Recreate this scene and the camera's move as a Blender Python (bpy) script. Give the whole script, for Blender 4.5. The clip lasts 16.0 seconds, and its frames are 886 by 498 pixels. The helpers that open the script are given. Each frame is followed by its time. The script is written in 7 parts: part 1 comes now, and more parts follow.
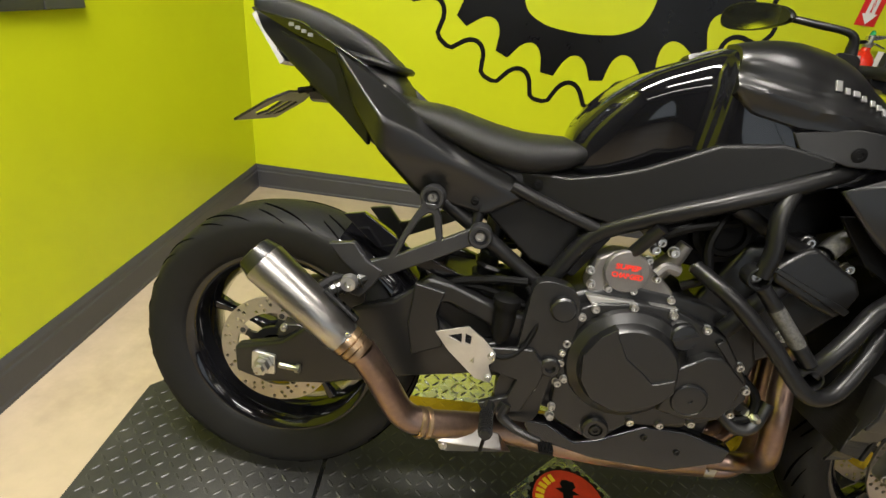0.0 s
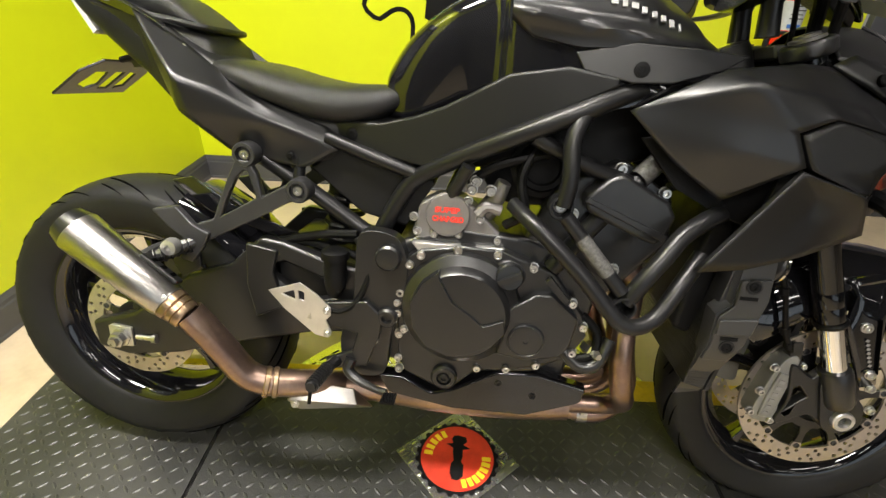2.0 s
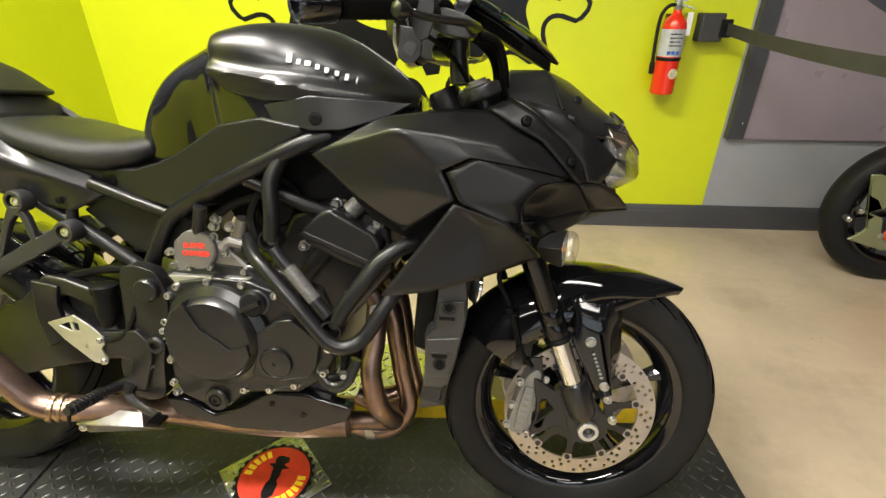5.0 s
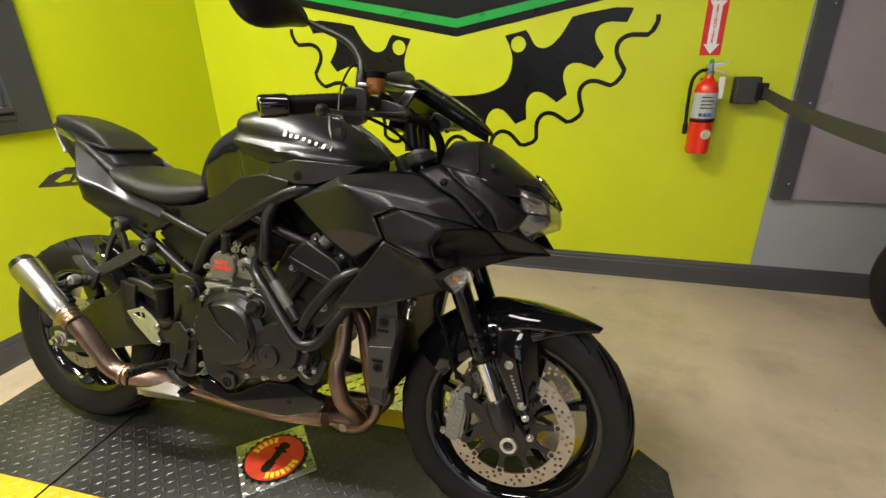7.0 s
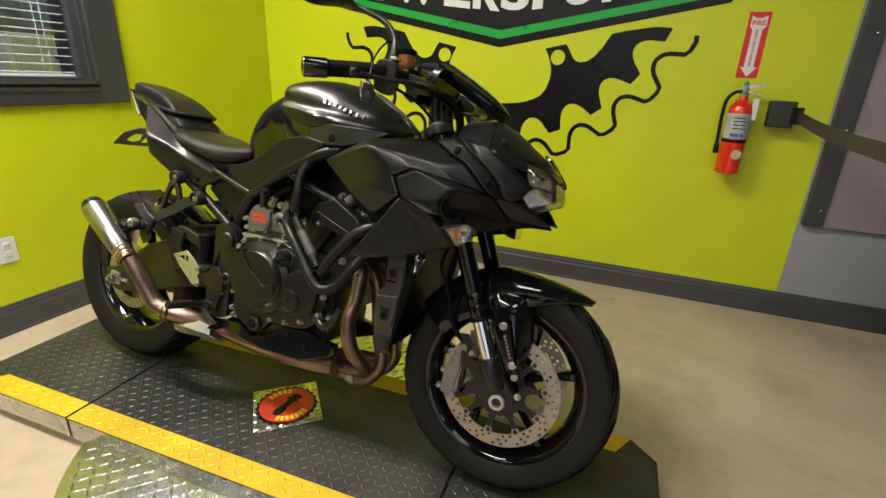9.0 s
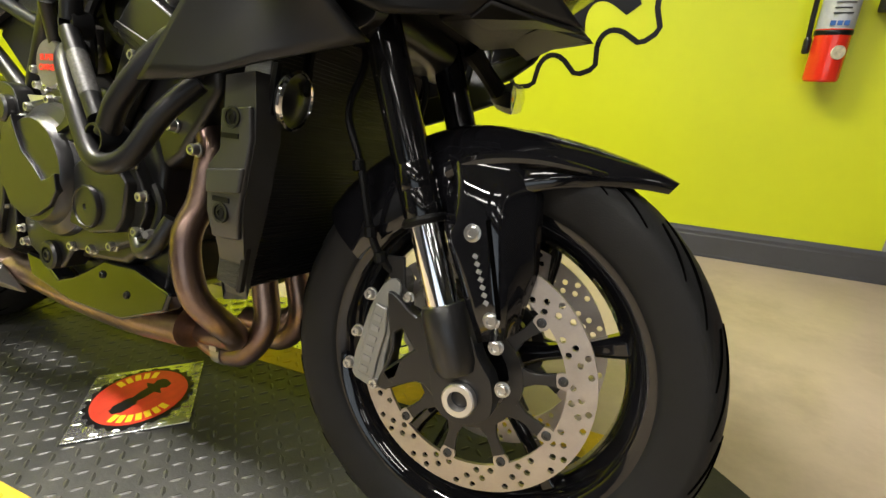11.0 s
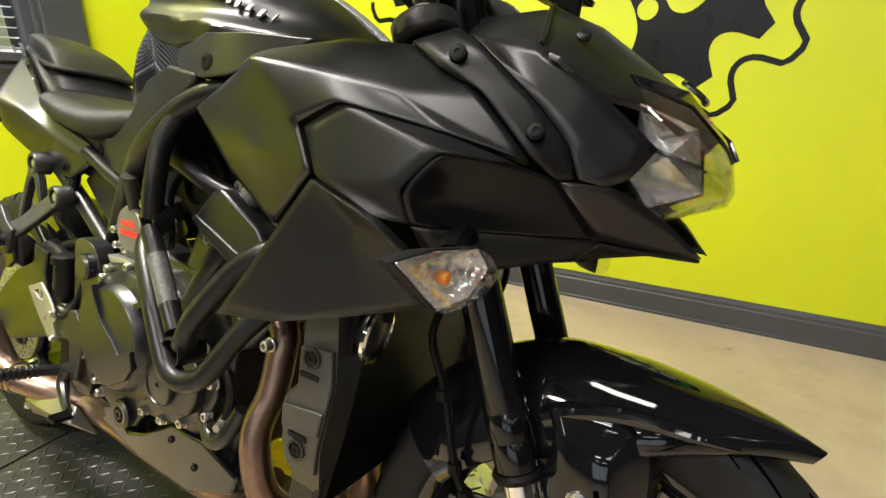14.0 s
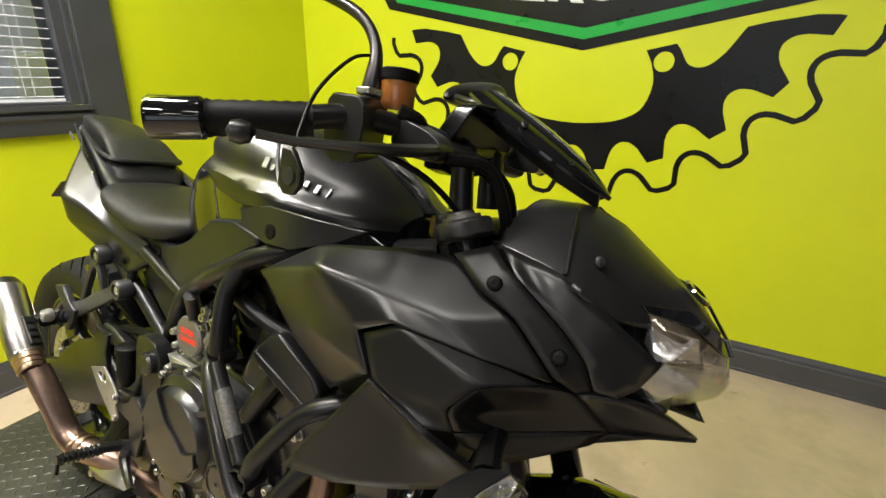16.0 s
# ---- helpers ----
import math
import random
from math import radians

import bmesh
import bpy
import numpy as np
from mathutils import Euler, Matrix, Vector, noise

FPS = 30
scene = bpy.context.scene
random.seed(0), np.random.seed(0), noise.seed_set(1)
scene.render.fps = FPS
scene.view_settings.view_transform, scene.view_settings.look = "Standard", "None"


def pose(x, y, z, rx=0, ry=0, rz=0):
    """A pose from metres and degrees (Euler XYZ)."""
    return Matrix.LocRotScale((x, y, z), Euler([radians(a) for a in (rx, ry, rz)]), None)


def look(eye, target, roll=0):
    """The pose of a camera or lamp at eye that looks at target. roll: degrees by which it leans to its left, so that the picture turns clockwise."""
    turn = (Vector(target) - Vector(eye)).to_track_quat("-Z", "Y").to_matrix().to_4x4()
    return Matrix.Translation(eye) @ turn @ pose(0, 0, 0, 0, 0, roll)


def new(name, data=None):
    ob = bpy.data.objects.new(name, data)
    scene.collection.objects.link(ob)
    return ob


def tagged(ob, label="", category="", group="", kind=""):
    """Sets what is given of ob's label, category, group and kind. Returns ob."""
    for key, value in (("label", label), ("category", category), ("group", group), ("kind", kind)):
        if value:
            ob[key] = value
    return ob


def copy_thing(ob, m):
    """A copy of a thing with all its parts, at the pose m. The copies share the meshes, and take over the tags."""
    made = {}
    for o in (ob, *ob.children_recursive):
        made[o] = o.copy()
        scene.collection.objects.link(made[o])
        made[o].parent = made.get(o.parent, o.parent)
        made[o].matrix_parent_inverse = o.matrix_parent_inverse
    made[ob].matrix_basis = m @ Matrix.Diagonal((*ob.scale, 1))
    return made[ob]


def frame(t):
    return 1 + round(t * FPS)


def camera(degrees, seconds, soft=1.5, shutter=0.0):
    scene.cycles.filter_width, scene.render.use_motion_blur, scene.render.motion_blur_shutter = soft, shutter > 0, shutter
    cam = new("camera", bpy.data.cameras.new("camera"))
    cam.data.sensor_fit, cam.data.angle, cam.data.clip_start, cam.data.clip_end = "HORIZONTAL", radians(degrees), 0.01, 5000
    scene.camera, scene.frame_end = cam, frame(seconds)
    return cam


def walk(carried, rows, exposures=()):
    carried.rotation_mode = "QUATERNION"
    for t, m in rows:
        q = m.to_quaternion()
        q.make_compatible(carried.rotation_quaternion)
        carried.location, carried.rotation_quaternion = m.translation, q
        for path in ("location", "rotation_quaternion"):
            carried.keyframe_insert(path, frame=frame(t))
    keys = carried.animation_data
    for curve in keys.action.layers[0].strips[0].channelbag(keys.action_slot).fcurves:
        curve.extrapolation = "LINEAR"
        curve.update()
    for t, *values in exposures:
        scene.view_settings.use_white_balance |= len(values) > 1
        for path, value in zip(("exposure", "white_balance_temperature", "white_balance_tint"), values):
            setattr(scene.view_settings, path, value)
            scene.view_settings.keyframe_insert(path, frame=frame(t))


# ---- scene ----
cam = camera(86.1, 16.0)
PATH = [
    (0, (0.346, -0.861, 1.177), (0.332, 0.89, 0.212), 7.6),
    (0.5, (0.387, -0.861, 1.152), (0.401, 0.879, 0.166), 8.5),
    (1, (0.483, -0.853, 1.142), (0.493, 0.87, 0.126), 7.5),
    (1.5, (0.587, -0.848, 1.138), (0.57, 0.866, 0.108), 5.3),
    (2, (0.697, -0.861, 1.144), (0.632, 0.857, 0.122), 2.5),
    (2.5, (0.774, -0.874, 1.141), (0.714, 0.85, 0.129), 1.3),
    (3, (0.829, -0.89, 1.143), (0.798, 0.834, 0.13), 0.6),
    (3.5, (0.917, -0.922, 1.155), (0.911, 0.825, 0.18), 1.2),
    (4, (0.999, -0.953, 1.175), (0.978, 0.805, 0.221), 1.2),
    (4.5, (1.088, -0.956, 1.192), (1.041, 0.809, 0.254), 1.1),
    (5, (1.205, -0.896, 1.203), (1.099, 0.868, 0.266), 0.1),
    (5.2, (1.264, -0.873, 1.205), (1.126, 0.886, 0.263), -0.1),
    (7.3, (1.592, -1.106, 1.291), (1.031, 0.671, 0.564), -0.6),
    (7.5, (1.612, -1.133, 1.297), (1.023, 0.642, 0.59), 0.1),
    (8, (1.65, -1.189, 1.302), (0.996, 0.58, 0.634), 1.3),
    (8.5, (1.665, -1.214, 1.276), (0.974, 0.547, 0.625), 1.9),
    (9, (1.677, -1.185, 1.188), (1.008, 0.571, 0.505), 2.4),
    (9.5, (1.687, -1.046, 1.034), (1.062, 0.713, 0.317), 1.9),
    (9.7, (1.693, -0.966, 0.951), (1.079, 0.792, 0.223), 1.9),
    (11.8, (1.559, -0.571, 0.772), (0.733, 1.114, 0.081), 2.6),
    (12, (1.551, -0.57, 0.788), (0.708, 1.11, 0.105), 2.8),
    (12.5, (1.548, -0.557, 0.836), (0.673, 1.104, 0.149), 2.0),
    (13, (1.546, -0.555, 0.882), (0.661, 1.115, 0.227), 1.5),
    (13.5, (1.526, -0.552, 0.937), (0.621, 1.116, 0.307), 0.8),
    (14, (1.509, -0.532, 0.994), (0.601, 1.134, 0.36), 0.5),
    (14.5, (1.503, -0.524, 1.059), (0.589, 1.145, 0.445), 0.2),
    (15, (1.493, -0.532, 1.117), (0.564, 1.133, 0.513), 0.2),
    (15.5, (1.48, -0.54, 1.174), (0.548, 1.115, 0.549), 0.7),
    (16, (1.481, -0.553, 1.238), (0.546, 1.078, 0.557), 1.1),
]
walk(cam, [(t, look(eye, target, roll)) for t, eye, target, roll in PATH],
     [(0, -0.2), (1, 0.08), (1.5, 0.2), (3, 0.6), (5, 0.4), (7.5, -0.19), (9, -0.35), (9.7, -0.05), (12, 0.44), (12.5, 0.5), (14, 0.4), (15, 0.22), (16, 0.05)])

# ---- world and lamps: a closed showroom lit by ceiling panels ----
world = bpy.data.worlds.new("world")
scene.world = world
world.use_nodes = True
world.node_tree.nodes["Background"].inputs[0].default_value = (0.75, 0.82, 1.0, 1)
world.node_tree.nodes["Background"].inputs[1].default_value = 0.05
scene.view_settings.exposure = 0.0
CEILING = 3.05
LAMP_WATTS = 66
LAMP_SPOTS = [(-0.1, -0.5, 1.95), (1.5, -0.5, 0.2), (0.6, -2.5, 1.0), (2.6, -2.5, 0.1), (-0.1, -4.6, 0.15), (2.3, -4.6, 0.22)]
FAR_SPOTS = [(2.6, -6.5), (4.5, -4.6), (4.5, -6.5), (6.4, -2.5), (6.4, -4.6)]

# ---- helpers of this scene ----
def mat(name, color, rough=0.5, metal=0.0, vary=0.12, scale=8.0, bump=0.0, bump_scale=200.0, coat=0.0, rough_vary=0.1, spec=0.5, stain=None, stain_scale=2.5, stain_cut=(0.5, 0.7), coat_rough=0.05, stretch=None):
    """A procedural surface: colour varied at two scales, roughness wear, fine relief and stains of their own shape."""
    m = bpy.data.materials.new(name)
    m.use_nodes = True
    nt = m.node_tree
    b = nt.nodes["Principled BSDF"]
    tc = nt.nodes.new("ShaderNodeTexCoord")
    src = tc.outputs["Object"]
    if stretch:
        mp = nt.nodes.new("ShaderNodeMapping")
        mp.inputs["Scale"].default_value = stretch
        nt.links.new(src, mp.inputs["Vector"])
        src = mp.outputs["Vector"]

    def nz(s, detail=4, rgh=0.6):
        n = nt.nodes.new("ShaderNodeTexNoise")
        n.inputs["Scale"].default_value, n.inputs["Detail"].default_value, n.inputs["Roughness"].default_value = s, detail, rgh
        nt.links.new(src, n.inputs["Vector"])
        return n.outputs["Fac"]

    def ramp(fac, p0, c0, p1, c1):
        r = nt.nodes.new("ShaderNodeValToRGB")
        e = r.color_ramp.elements
        e[0].position, e[0].color, e[1].position, e[1].color = p0, c0, p1, c1
        nt.links.new(fac, r.inputs[0])
        return r.outputs[0]

    c = color if len(color) == 4 else (*color, 1)
    lo = tuple(v * (1 - vary) for v in c[:3]) + (1,)
    hi = tuple(min(1, v * (1 + vary)) for v in c[:3]) + (1,)
    out = ramp(nz(scale), 0.3, lo, 0.7, hi)
    fine = ramp(nz(scale * 14), 0.3, (1 - vary * 0.5,) * 3 + (1,), 0.7, (1, 1, 1, 1))
    mix = nt.nodes.new("ShaderNodeMix")
    mix.data_type, mix.blend_type = "RGBA", "MULTIPLY"
    mix.inputs[0].default_value = 1
    nt.links.new(out, mix.inputs[6])
    nt.links.new(fine, mix.inputs[7])
    out = mix.outputs[2]
    if stain:
        mx = nt.nodes.new("ShaderNodeMix")
        mx.data_type = "RGBA"
        nt.links.new(ramp(nz(stain_scale, 6, 0.65), stain_cut[0], (0, 0, 0, 1), stain_cut[1], (1, 1, 1, 1)), mx.inputs[0])
        nt.links.new(out, mx.inputs[6])
        mx.inputs[7].default_value = stain
        out = mx.outputs[2]
    nt.links.new(out, b.inputs["Base Color"])
    r = nt.nodes.new("ShaderNodeMapRange")
    r.inputs["To Min"].default_value, r.inputs["To Max"].default_value = max(0.02, rough - rough_vary), min(1, rough + rough_vary)
    nt.links.new(nz(scale * 2.3), r.inputs["Value"])
    nt.links.new(r.outputs[0], b.inputs["Roughness"])
    b.inputs["Metallic"].default_value = metal
    b.inputs["Specular IOR Level"].default_value = spec
    b.inputs["Coat Weight"].default_value = coat
    b.inputs["Coat Roughness"].default_value = coat_rough
    if bump:
        bp = nt.nodes.new("ShaderNodeBump")
        bp.inputs["Strength"].default_value, bp.inputs["Distance"].default_value = bump, 0.002
        nt.links.new(nz(bump_scale, 3), bp.inputs["Height"])
        nt.links.new(bp.outputs[0], b.inputs["Normal"])
    return m


def glow(name, color, strength):
    m = bpy.data.materials.new(name)
    m.use_nodes = True
    b = m.node_tree.nodes["Principled BSDF"]
    b.inputs["Base Color"].default_value = color
    b.inputs["Emission Color"].default_value, b.inputs["Emission Strength"].default_value = color, strength
    return m


def thin_glass(name, tint=(0.95, 0.95, 0.95, 1), rough=0.02, flutes=0.0, flute_scale=100):
    """A thin clear sheet: light goes straight through, with a glossy coat that grows at grazing angles."""
    m = bpy.data.materials.new(name)
    m.use_nodes = True
    nt = m.node_tree
    nt.nodes.remove(nt.nodes["Principled BSDF"])
    tr, gl, mx, fr = (nt.nodes.new(k) for k in ("ShaderNodeBsdfTransparent", "ShaderNodeBsdfGlossy", "ShaderNodeMixShader", "ShaderNodeLayerWeight"))
    tr.inputs["Color"].default_value = tint
    gl.inputs["Roughness"].default_value = rough
    fr.inputs["Blend"].default_value = 0.25
    gain = nt.nodes.new("ShaderNodeMapRange")
    gain.inputs["To Min"].default_value, gain.inputs["To Max"].default_value = 0.04, 0.6
    nt.links.new(fr.outputs["Facing"], gain.inputs["Value"])
    if flutes:
        tc, vo, bp = nt.nodes.new("ShaderNodeTexCoord"), nt.nodes.new("ShaderNodeTexVoronoi"), nt.nodes.new("ShaderNodeBump")
        vo.inputs["Scale"].default_value = flute_scale
        bp.inputs["Strength"].default_value, bp.inputs["Distance"].default_value = flutes, 0.002
        nt.links.new(tc.outputs["Object"], vo.inputs["Vector"])
        nt.links.new(vo.outputs["Distance"], bp.inputs["Height"])
        nt.links.new(bp.outputs[0], gl.inputs["Normal"])
    nt.links.new(gain.outputs[0], mx.inputs[0])
    nt.links.new(tr.outputs[0], mx.inputs[1])
    nt.links.new(gl.outputs[0], mx.inputs[2])
    nt.links.new(mx.outputs[0], nt.nodes["Material Output"].inputs["Surface"])
    return m


M = {}
M["lime"] = mat("lime_wall_paint", (0.545, 0.605, 0.009), 0.36, vary=0.04, scale=1.5, bump=0.12, bump_scale=260, rough_vary=0.06)
M["wall"] = mat("grey_wall_paint", (0.29, 0.30, 0.32), 0.5, vary=0.05, scale=1.5, bump=0.15, bump_scale=220)
M["baseboard"] = mat("charcoal_trim_paint", (0.055, 0.056, 0.062), 0.35, vary=0.1, scale=5, bump=0.1, bump_scale=90)
M["frame_paint"] = mat("charcoal_frame_paint", (0.045, 0.047, 0.053), 0.4, vary=0.12, scale=6, bump=0.15, bump_scale=80)
M["concrete"] = mat("stained_concrete", (0.48, 0.39, 0.28), 0.33, vary=0.14, scale=1.6, bump=0.1, bump_scale=60, stain=(0.30, 0.235, 0.16, 1), stain_scale=1.7, stain_cut=(0.5, 0.75), rough_vary=0.14)
# unseen walls and ceiling, darkened so the black paint has little to reflect
M["dark_wall"] = mat("unseen_wall_dark", (0.05, 0.05, 0.052), 0.6, vary=0.1, scale=2, bump=0.1)
M["ceiling"] = mat("unseen_ceiling_dark", (0.06, 0.06, 0.062), 0.8, vary=0.05, bump=0.3)
M["black_vinyl"] = mat("black_wall_decal", (0.006, 0.006, 0.007), 0.3, spec=0.3, vary=0.2, scale=4, bump=0.08, bump_scale=260)
M["green_vinyl"] = mat("green_wall_decal", (0.01, 0.33, 0.05), 0.3, vary=0.06, scale=4)
M["white_vinyl"] = mat("white_wall_decal", (0.72, 0.72, 0.74), 0.3, vary=0.1, scale=3)
M["red_vinyl"] = mat("red_sign_vinyl", (0.62, 0.02, 0.02), 0.35, vary=0.05)
M["plate_black"] = mat("black_diamond_rubber", (0.023, 0.0232, 0.0225), 0.44, spec=0.48, vary=0.3, scale=3, bump=0.25, bump_scale=120, stain=(0.06, 0.058, 0.052, 1), stain_scale=3.2, stain_cut=(0.5, 0.82), rough_vary=0.16)
M["plate_yellow"] = mat("yellow_edge_paint", (0.62, 0.41, 0.014), 0.45, vary=0.2, scale=7, bump=0.2, bump_scale=90, stain=(0.3, 0.2, 0.03, 1), stain_scale=9, stain_cut=(0.62, 0.75))
M["plate_steel"] = mat("diamond_plate_aluminium", (0.6, 0.6, 0.59), 0.26, 0.95, vary=0.15, scale=5, bump=0.12, bump_scale=150)
M["white_plastic"] = mat("white_plastic", (0.7, 0.69, 0.66), 0.35, vary=0.04)
M["panel"] = mat("mauve_display_print", (0.26, 0.215, 0.245), 0.3, vary=0.1, scale=1.2, bump=0.05)
M["strap"] = mat("charcoal_webbing", (0.035, 0.035, 0.034), 0.7, vary=0.15, bump=0.4, bump_scale=500)
M["dark_room"] = mat("dim_office", (0.2, 0.21, 0.24), 0.6, vary=0.4, scale=3)
M["blind"] = mat("white_blind_slat", (0.7, 0.71, 0.73), 0.4, vary=0.03)
M["clear"] = thin_glass("window_glass", (0.93, 0.95, 0.95, 1))
M["red_paint"] = mat("red_enamel", (0.7, 0.03, 0.012), 0.22, vary=0.06, coat=0.6)


def empty(name, m=None, label="", category="", group="", kind=""):
    ob = new(name)
    if m is not None:
        ob.matrix_basis = m
    return tagged(ob, label, category, group, kind)


def part(name, bm, material, parent=None, label="", bevel=0.0, angle=35, segs=2, category="", kind="", group="", pose_m=None):
    """Links a bmesh as one mesh object, under a thing or a part if one is given."""
    bmesh.ops.remove_doubles(bm, verts=bm.verts, dist=1e-5)
    bmesh.ops.recalc_face_normals(bm, faces=bm.faces)
    me = bpy.data.meshes.new(name)
    bm.to_mesh(me)
    bm.free()
    me.polygons.foreach_set("use_smooth", [True] * len(me.polygons))
    me.set_sharp_from_angle(angle=radians(angle))
    for mm in (material if isinstance(material, (list, tuple)) else [material]):
        me.materials.append(mm)
    ob = new(name, me)
    if pose_m is not None:
        ob.matrix_basis = pose_m
    if parent is not None:
        ob.parent = parent
    if bevel:
        md = ob.modifiers.new("bevel", "BEVEL")
        md.width, md.segments, md.limit_method, md.angle_limit = bevel, segs, "ANGLE", radians(32)
        md.harden_normals = True
    return tagged(ob, label, category, group, kind)


def V(*a):
    return Vector(a)


def box(bm, lo, hi, m=None):
    vs = [bm.verts.new((x, y, z)) for x in (lo[0], hi[0]) for y in (lo[1], hi[1]) for z in (lo[2], hi[2])]
    for f in ((0, 1, 3, 2), (4, 6, 7, 5), (0, 4, 5, 1), (2, 3, 7, 6), (0, 2, 6, 4), (1, 5, 7, 3)):
        bm.faces.new([vs[i] for i in f])
    if m is not None:
        bmesh.ops.transform(bm, matrix=m, verts=vs)
    return vs


def boxes(*pairs):
    bm = bmesh.new()
    for lo, hi in pairs:
        box(bm, lo, hi)
    return bm


def curve(pts, n=6, closed=False):
    """A smooth line through the points, n steps from point to point."""
    p = [Vector(q) for q in pts]
    k = len(p)
    out = []
    for i in range(k if closed else k - 1):
        a, b = p[i], p[(i + 1) % k]
        pa = p[(i - 1) % k] if closed or i > 0 else a + (a - b)
        pb = p[(i + 2) % k] if closed or i < k - 2 else b + (b - a)
        for s in range(n):
            t = s / n
            out.append(0.5 * (2 * a + (b - pa) * t + (2 * pa - 5 * a + 4 * b - pb) * t * t + (3 * a - pa - 3 * b + pb) * t ** 3))
    if not closed:
        out.append(p[-1])
    return out


def loft(bm, rings, closed=True, cap=True):
    vs = [[bm.verts.new(q) for q in r] for r in rings]
    n = len(vs[0])
    for a, b in zip(vs, vs[1:]):
        for i in range(n if closed else n - 1):
            j = (i + 1) % n
            bm.faces.new((a[i], a[j], b[j], b[i]))
    if cap and closed:
        bm.faces.new(vs[0][::-1])
        bm.faces.new(vs[-1])
    return vs


def tube(bm, pts, r, seg=12, smooth=5, cap=True, flat=1.0):
    """A round bar along the points; r: one radius, or one for each point; flat: its depth against its width."""
    rr = list(r) if isinstance(r, (list, tuple)) else [r] * len(pts)
    if smooth and len(pts) > 2:
        line = curve(pts, smooth)
        rl = [v.x for v in curve([(q, 0, 0) for q in rr], smooth)]
    else:
        line, rl = [Vector(q) for q in pts], rr
    up = None
    rings = []
    for i, q in enumerate(line):
        d = (line[min(i + 1, len(line) - 1)] - line[max(i - 1, 0)]).normalized()
        if up is None:
            up = d.cross(V(0, 0, 1) if abs(d.z) < 0.9 else V(1, 0, 0)).normalized()
        up = (up - d * up.dot(d)).normalized()
        w = d.cross(up)
        rings.append([q + rl[i] * (math.cos(a) * up + flat * math.sin(a) * w) for a in (2 * math.pi * k / seg for k in range(seg))])
    return loft(bm, rings, True, cap)


def bar(pts, r, **k):
    bm = bmesh.new()
    tube(bm, pts, r, **k)
    return bm


def frame_of(axis):
    """Two directions across an axis."""
    a = Vector(axis).normalized()
    u = a.cross(V(0, 0, 1) if abs(a.z) < 0.9 else V(1, 0, 0)).normalized()
    return a, u, a.cross(u)


def lathe(bm, c, axis, profile, seg=24, cap=True, closed_profile=False):
    """Turns rows of (radius, distance along the axis) round an axis through c."""
    a, u, w = frame_of(axis)
    c = Vector(c)
    prof = profile + [profile[0]] if closed_profile else profile
    rings = []
    for r, h in prof:
        rings.append([c + a * h + max(r, 1e-4) * (math.cos(t) * u + math.sin(t) * w) for t in (2 * math.pi * k / seg for k in range(seg))])
    return loft(bm, rings, True, cap and not closed_profile)


def turned(c, axis, profile, seg=24, **k):
    bm = bmesh.new()
    lathe(bm, c, axis, profile, seg, **k)
    return bm


def circle(cx, cy, r, n=16, a0=0.0):
    return [(cx + r * math.cos(a0 + 2 * math.pi * k / n), cy + r * math.sin(a0 + 2 * math.pi * k / n)) for k in range(n)]


def sheet(bm, loops, place, depth):
    """A flat plate with holes: loops of (u, v), the outer one first; place(u, v) gives the point, depth the vector of its thickness.
    depth may be a function of (u, v)."""
    edges = []
    for loop in loops:
        vs = [bm.verts.new(place(*q)) for q in loop]
        edges += [bm.edges.new((vs[i], vs[(i + 1) % len(vs)])) for i in range(len(vs))]
    got = bmesh.ops.triangle_fill(bm, use_beauty=True, use_dissolve=False, edges=edges)
    faces = [g for g in got["geom"] if isinstance(g, bmesh.types.BMFace)]
    back = bmesh.ops.extrude_face_region(bm, geom=faces, use_keep_orig=True)
    moved = [g for g in back["geom"] if isinstance(g, bmesh.types.BMVert)]
    for v in moved:
        v.co += Vector(depth)


def plate(loops, y0, y1):
    """A plate in the x-z plane from y0 to y1, first loop outside, the rest holes."""
    bm = bmesh.new()
    sheet(bm, loops, lambda u, v: (u, y0, v), (0, y1 - y0, 0))
    return bm


def letters(name, text, size, material, parent, m, depth=0.001, align="CENTER", space=1.0, width=None, height=None, label="", bold=0.0):
    """Words in the built-in font, turned into a mesh. m: the pose of their plane, x along the line, z out of it."""
    cu = bpy.data.curves.new(name, "FONT")
    cu.body, cu.size, cu.extrude, cu.align_x, cu.align_y, cu.space_character = text, size, depth, align, "CENTER", space
    cu.offset = bold
    tmp = bpy.data.objects.new(name, cu)
    scene.collection.objects.link(tmp)
    bpy.context.view_layer.update()
    me = bpy.data.meshes.new_from_object(tmp)
    bpy.data.objects.remove(tmp)
    co = np.empty(len(me.vertices) * 3)
    me.vertices.foreach_get("co", co)
    co = co.reshape(-1, 3)
    if width:
        co[:, 0] *= width / max(1e-6, np.ptp(co[:, 0]))
    if height:
        co[:, 1] *= height / max(1e-6, np.ptp(co[:, 1]))
    me.vertices.foreach_set("co", co.ravel())
    me.materials.append(material)
    ob = new(name, me)
    ob.matrix_basis = m
    ob.parent = parent
    return tagged(ob, label)

# ---- the room ----
X0, Y1, TOP = -0.835, 1.75, 0.11
XR, YR = 8.5, -8.0

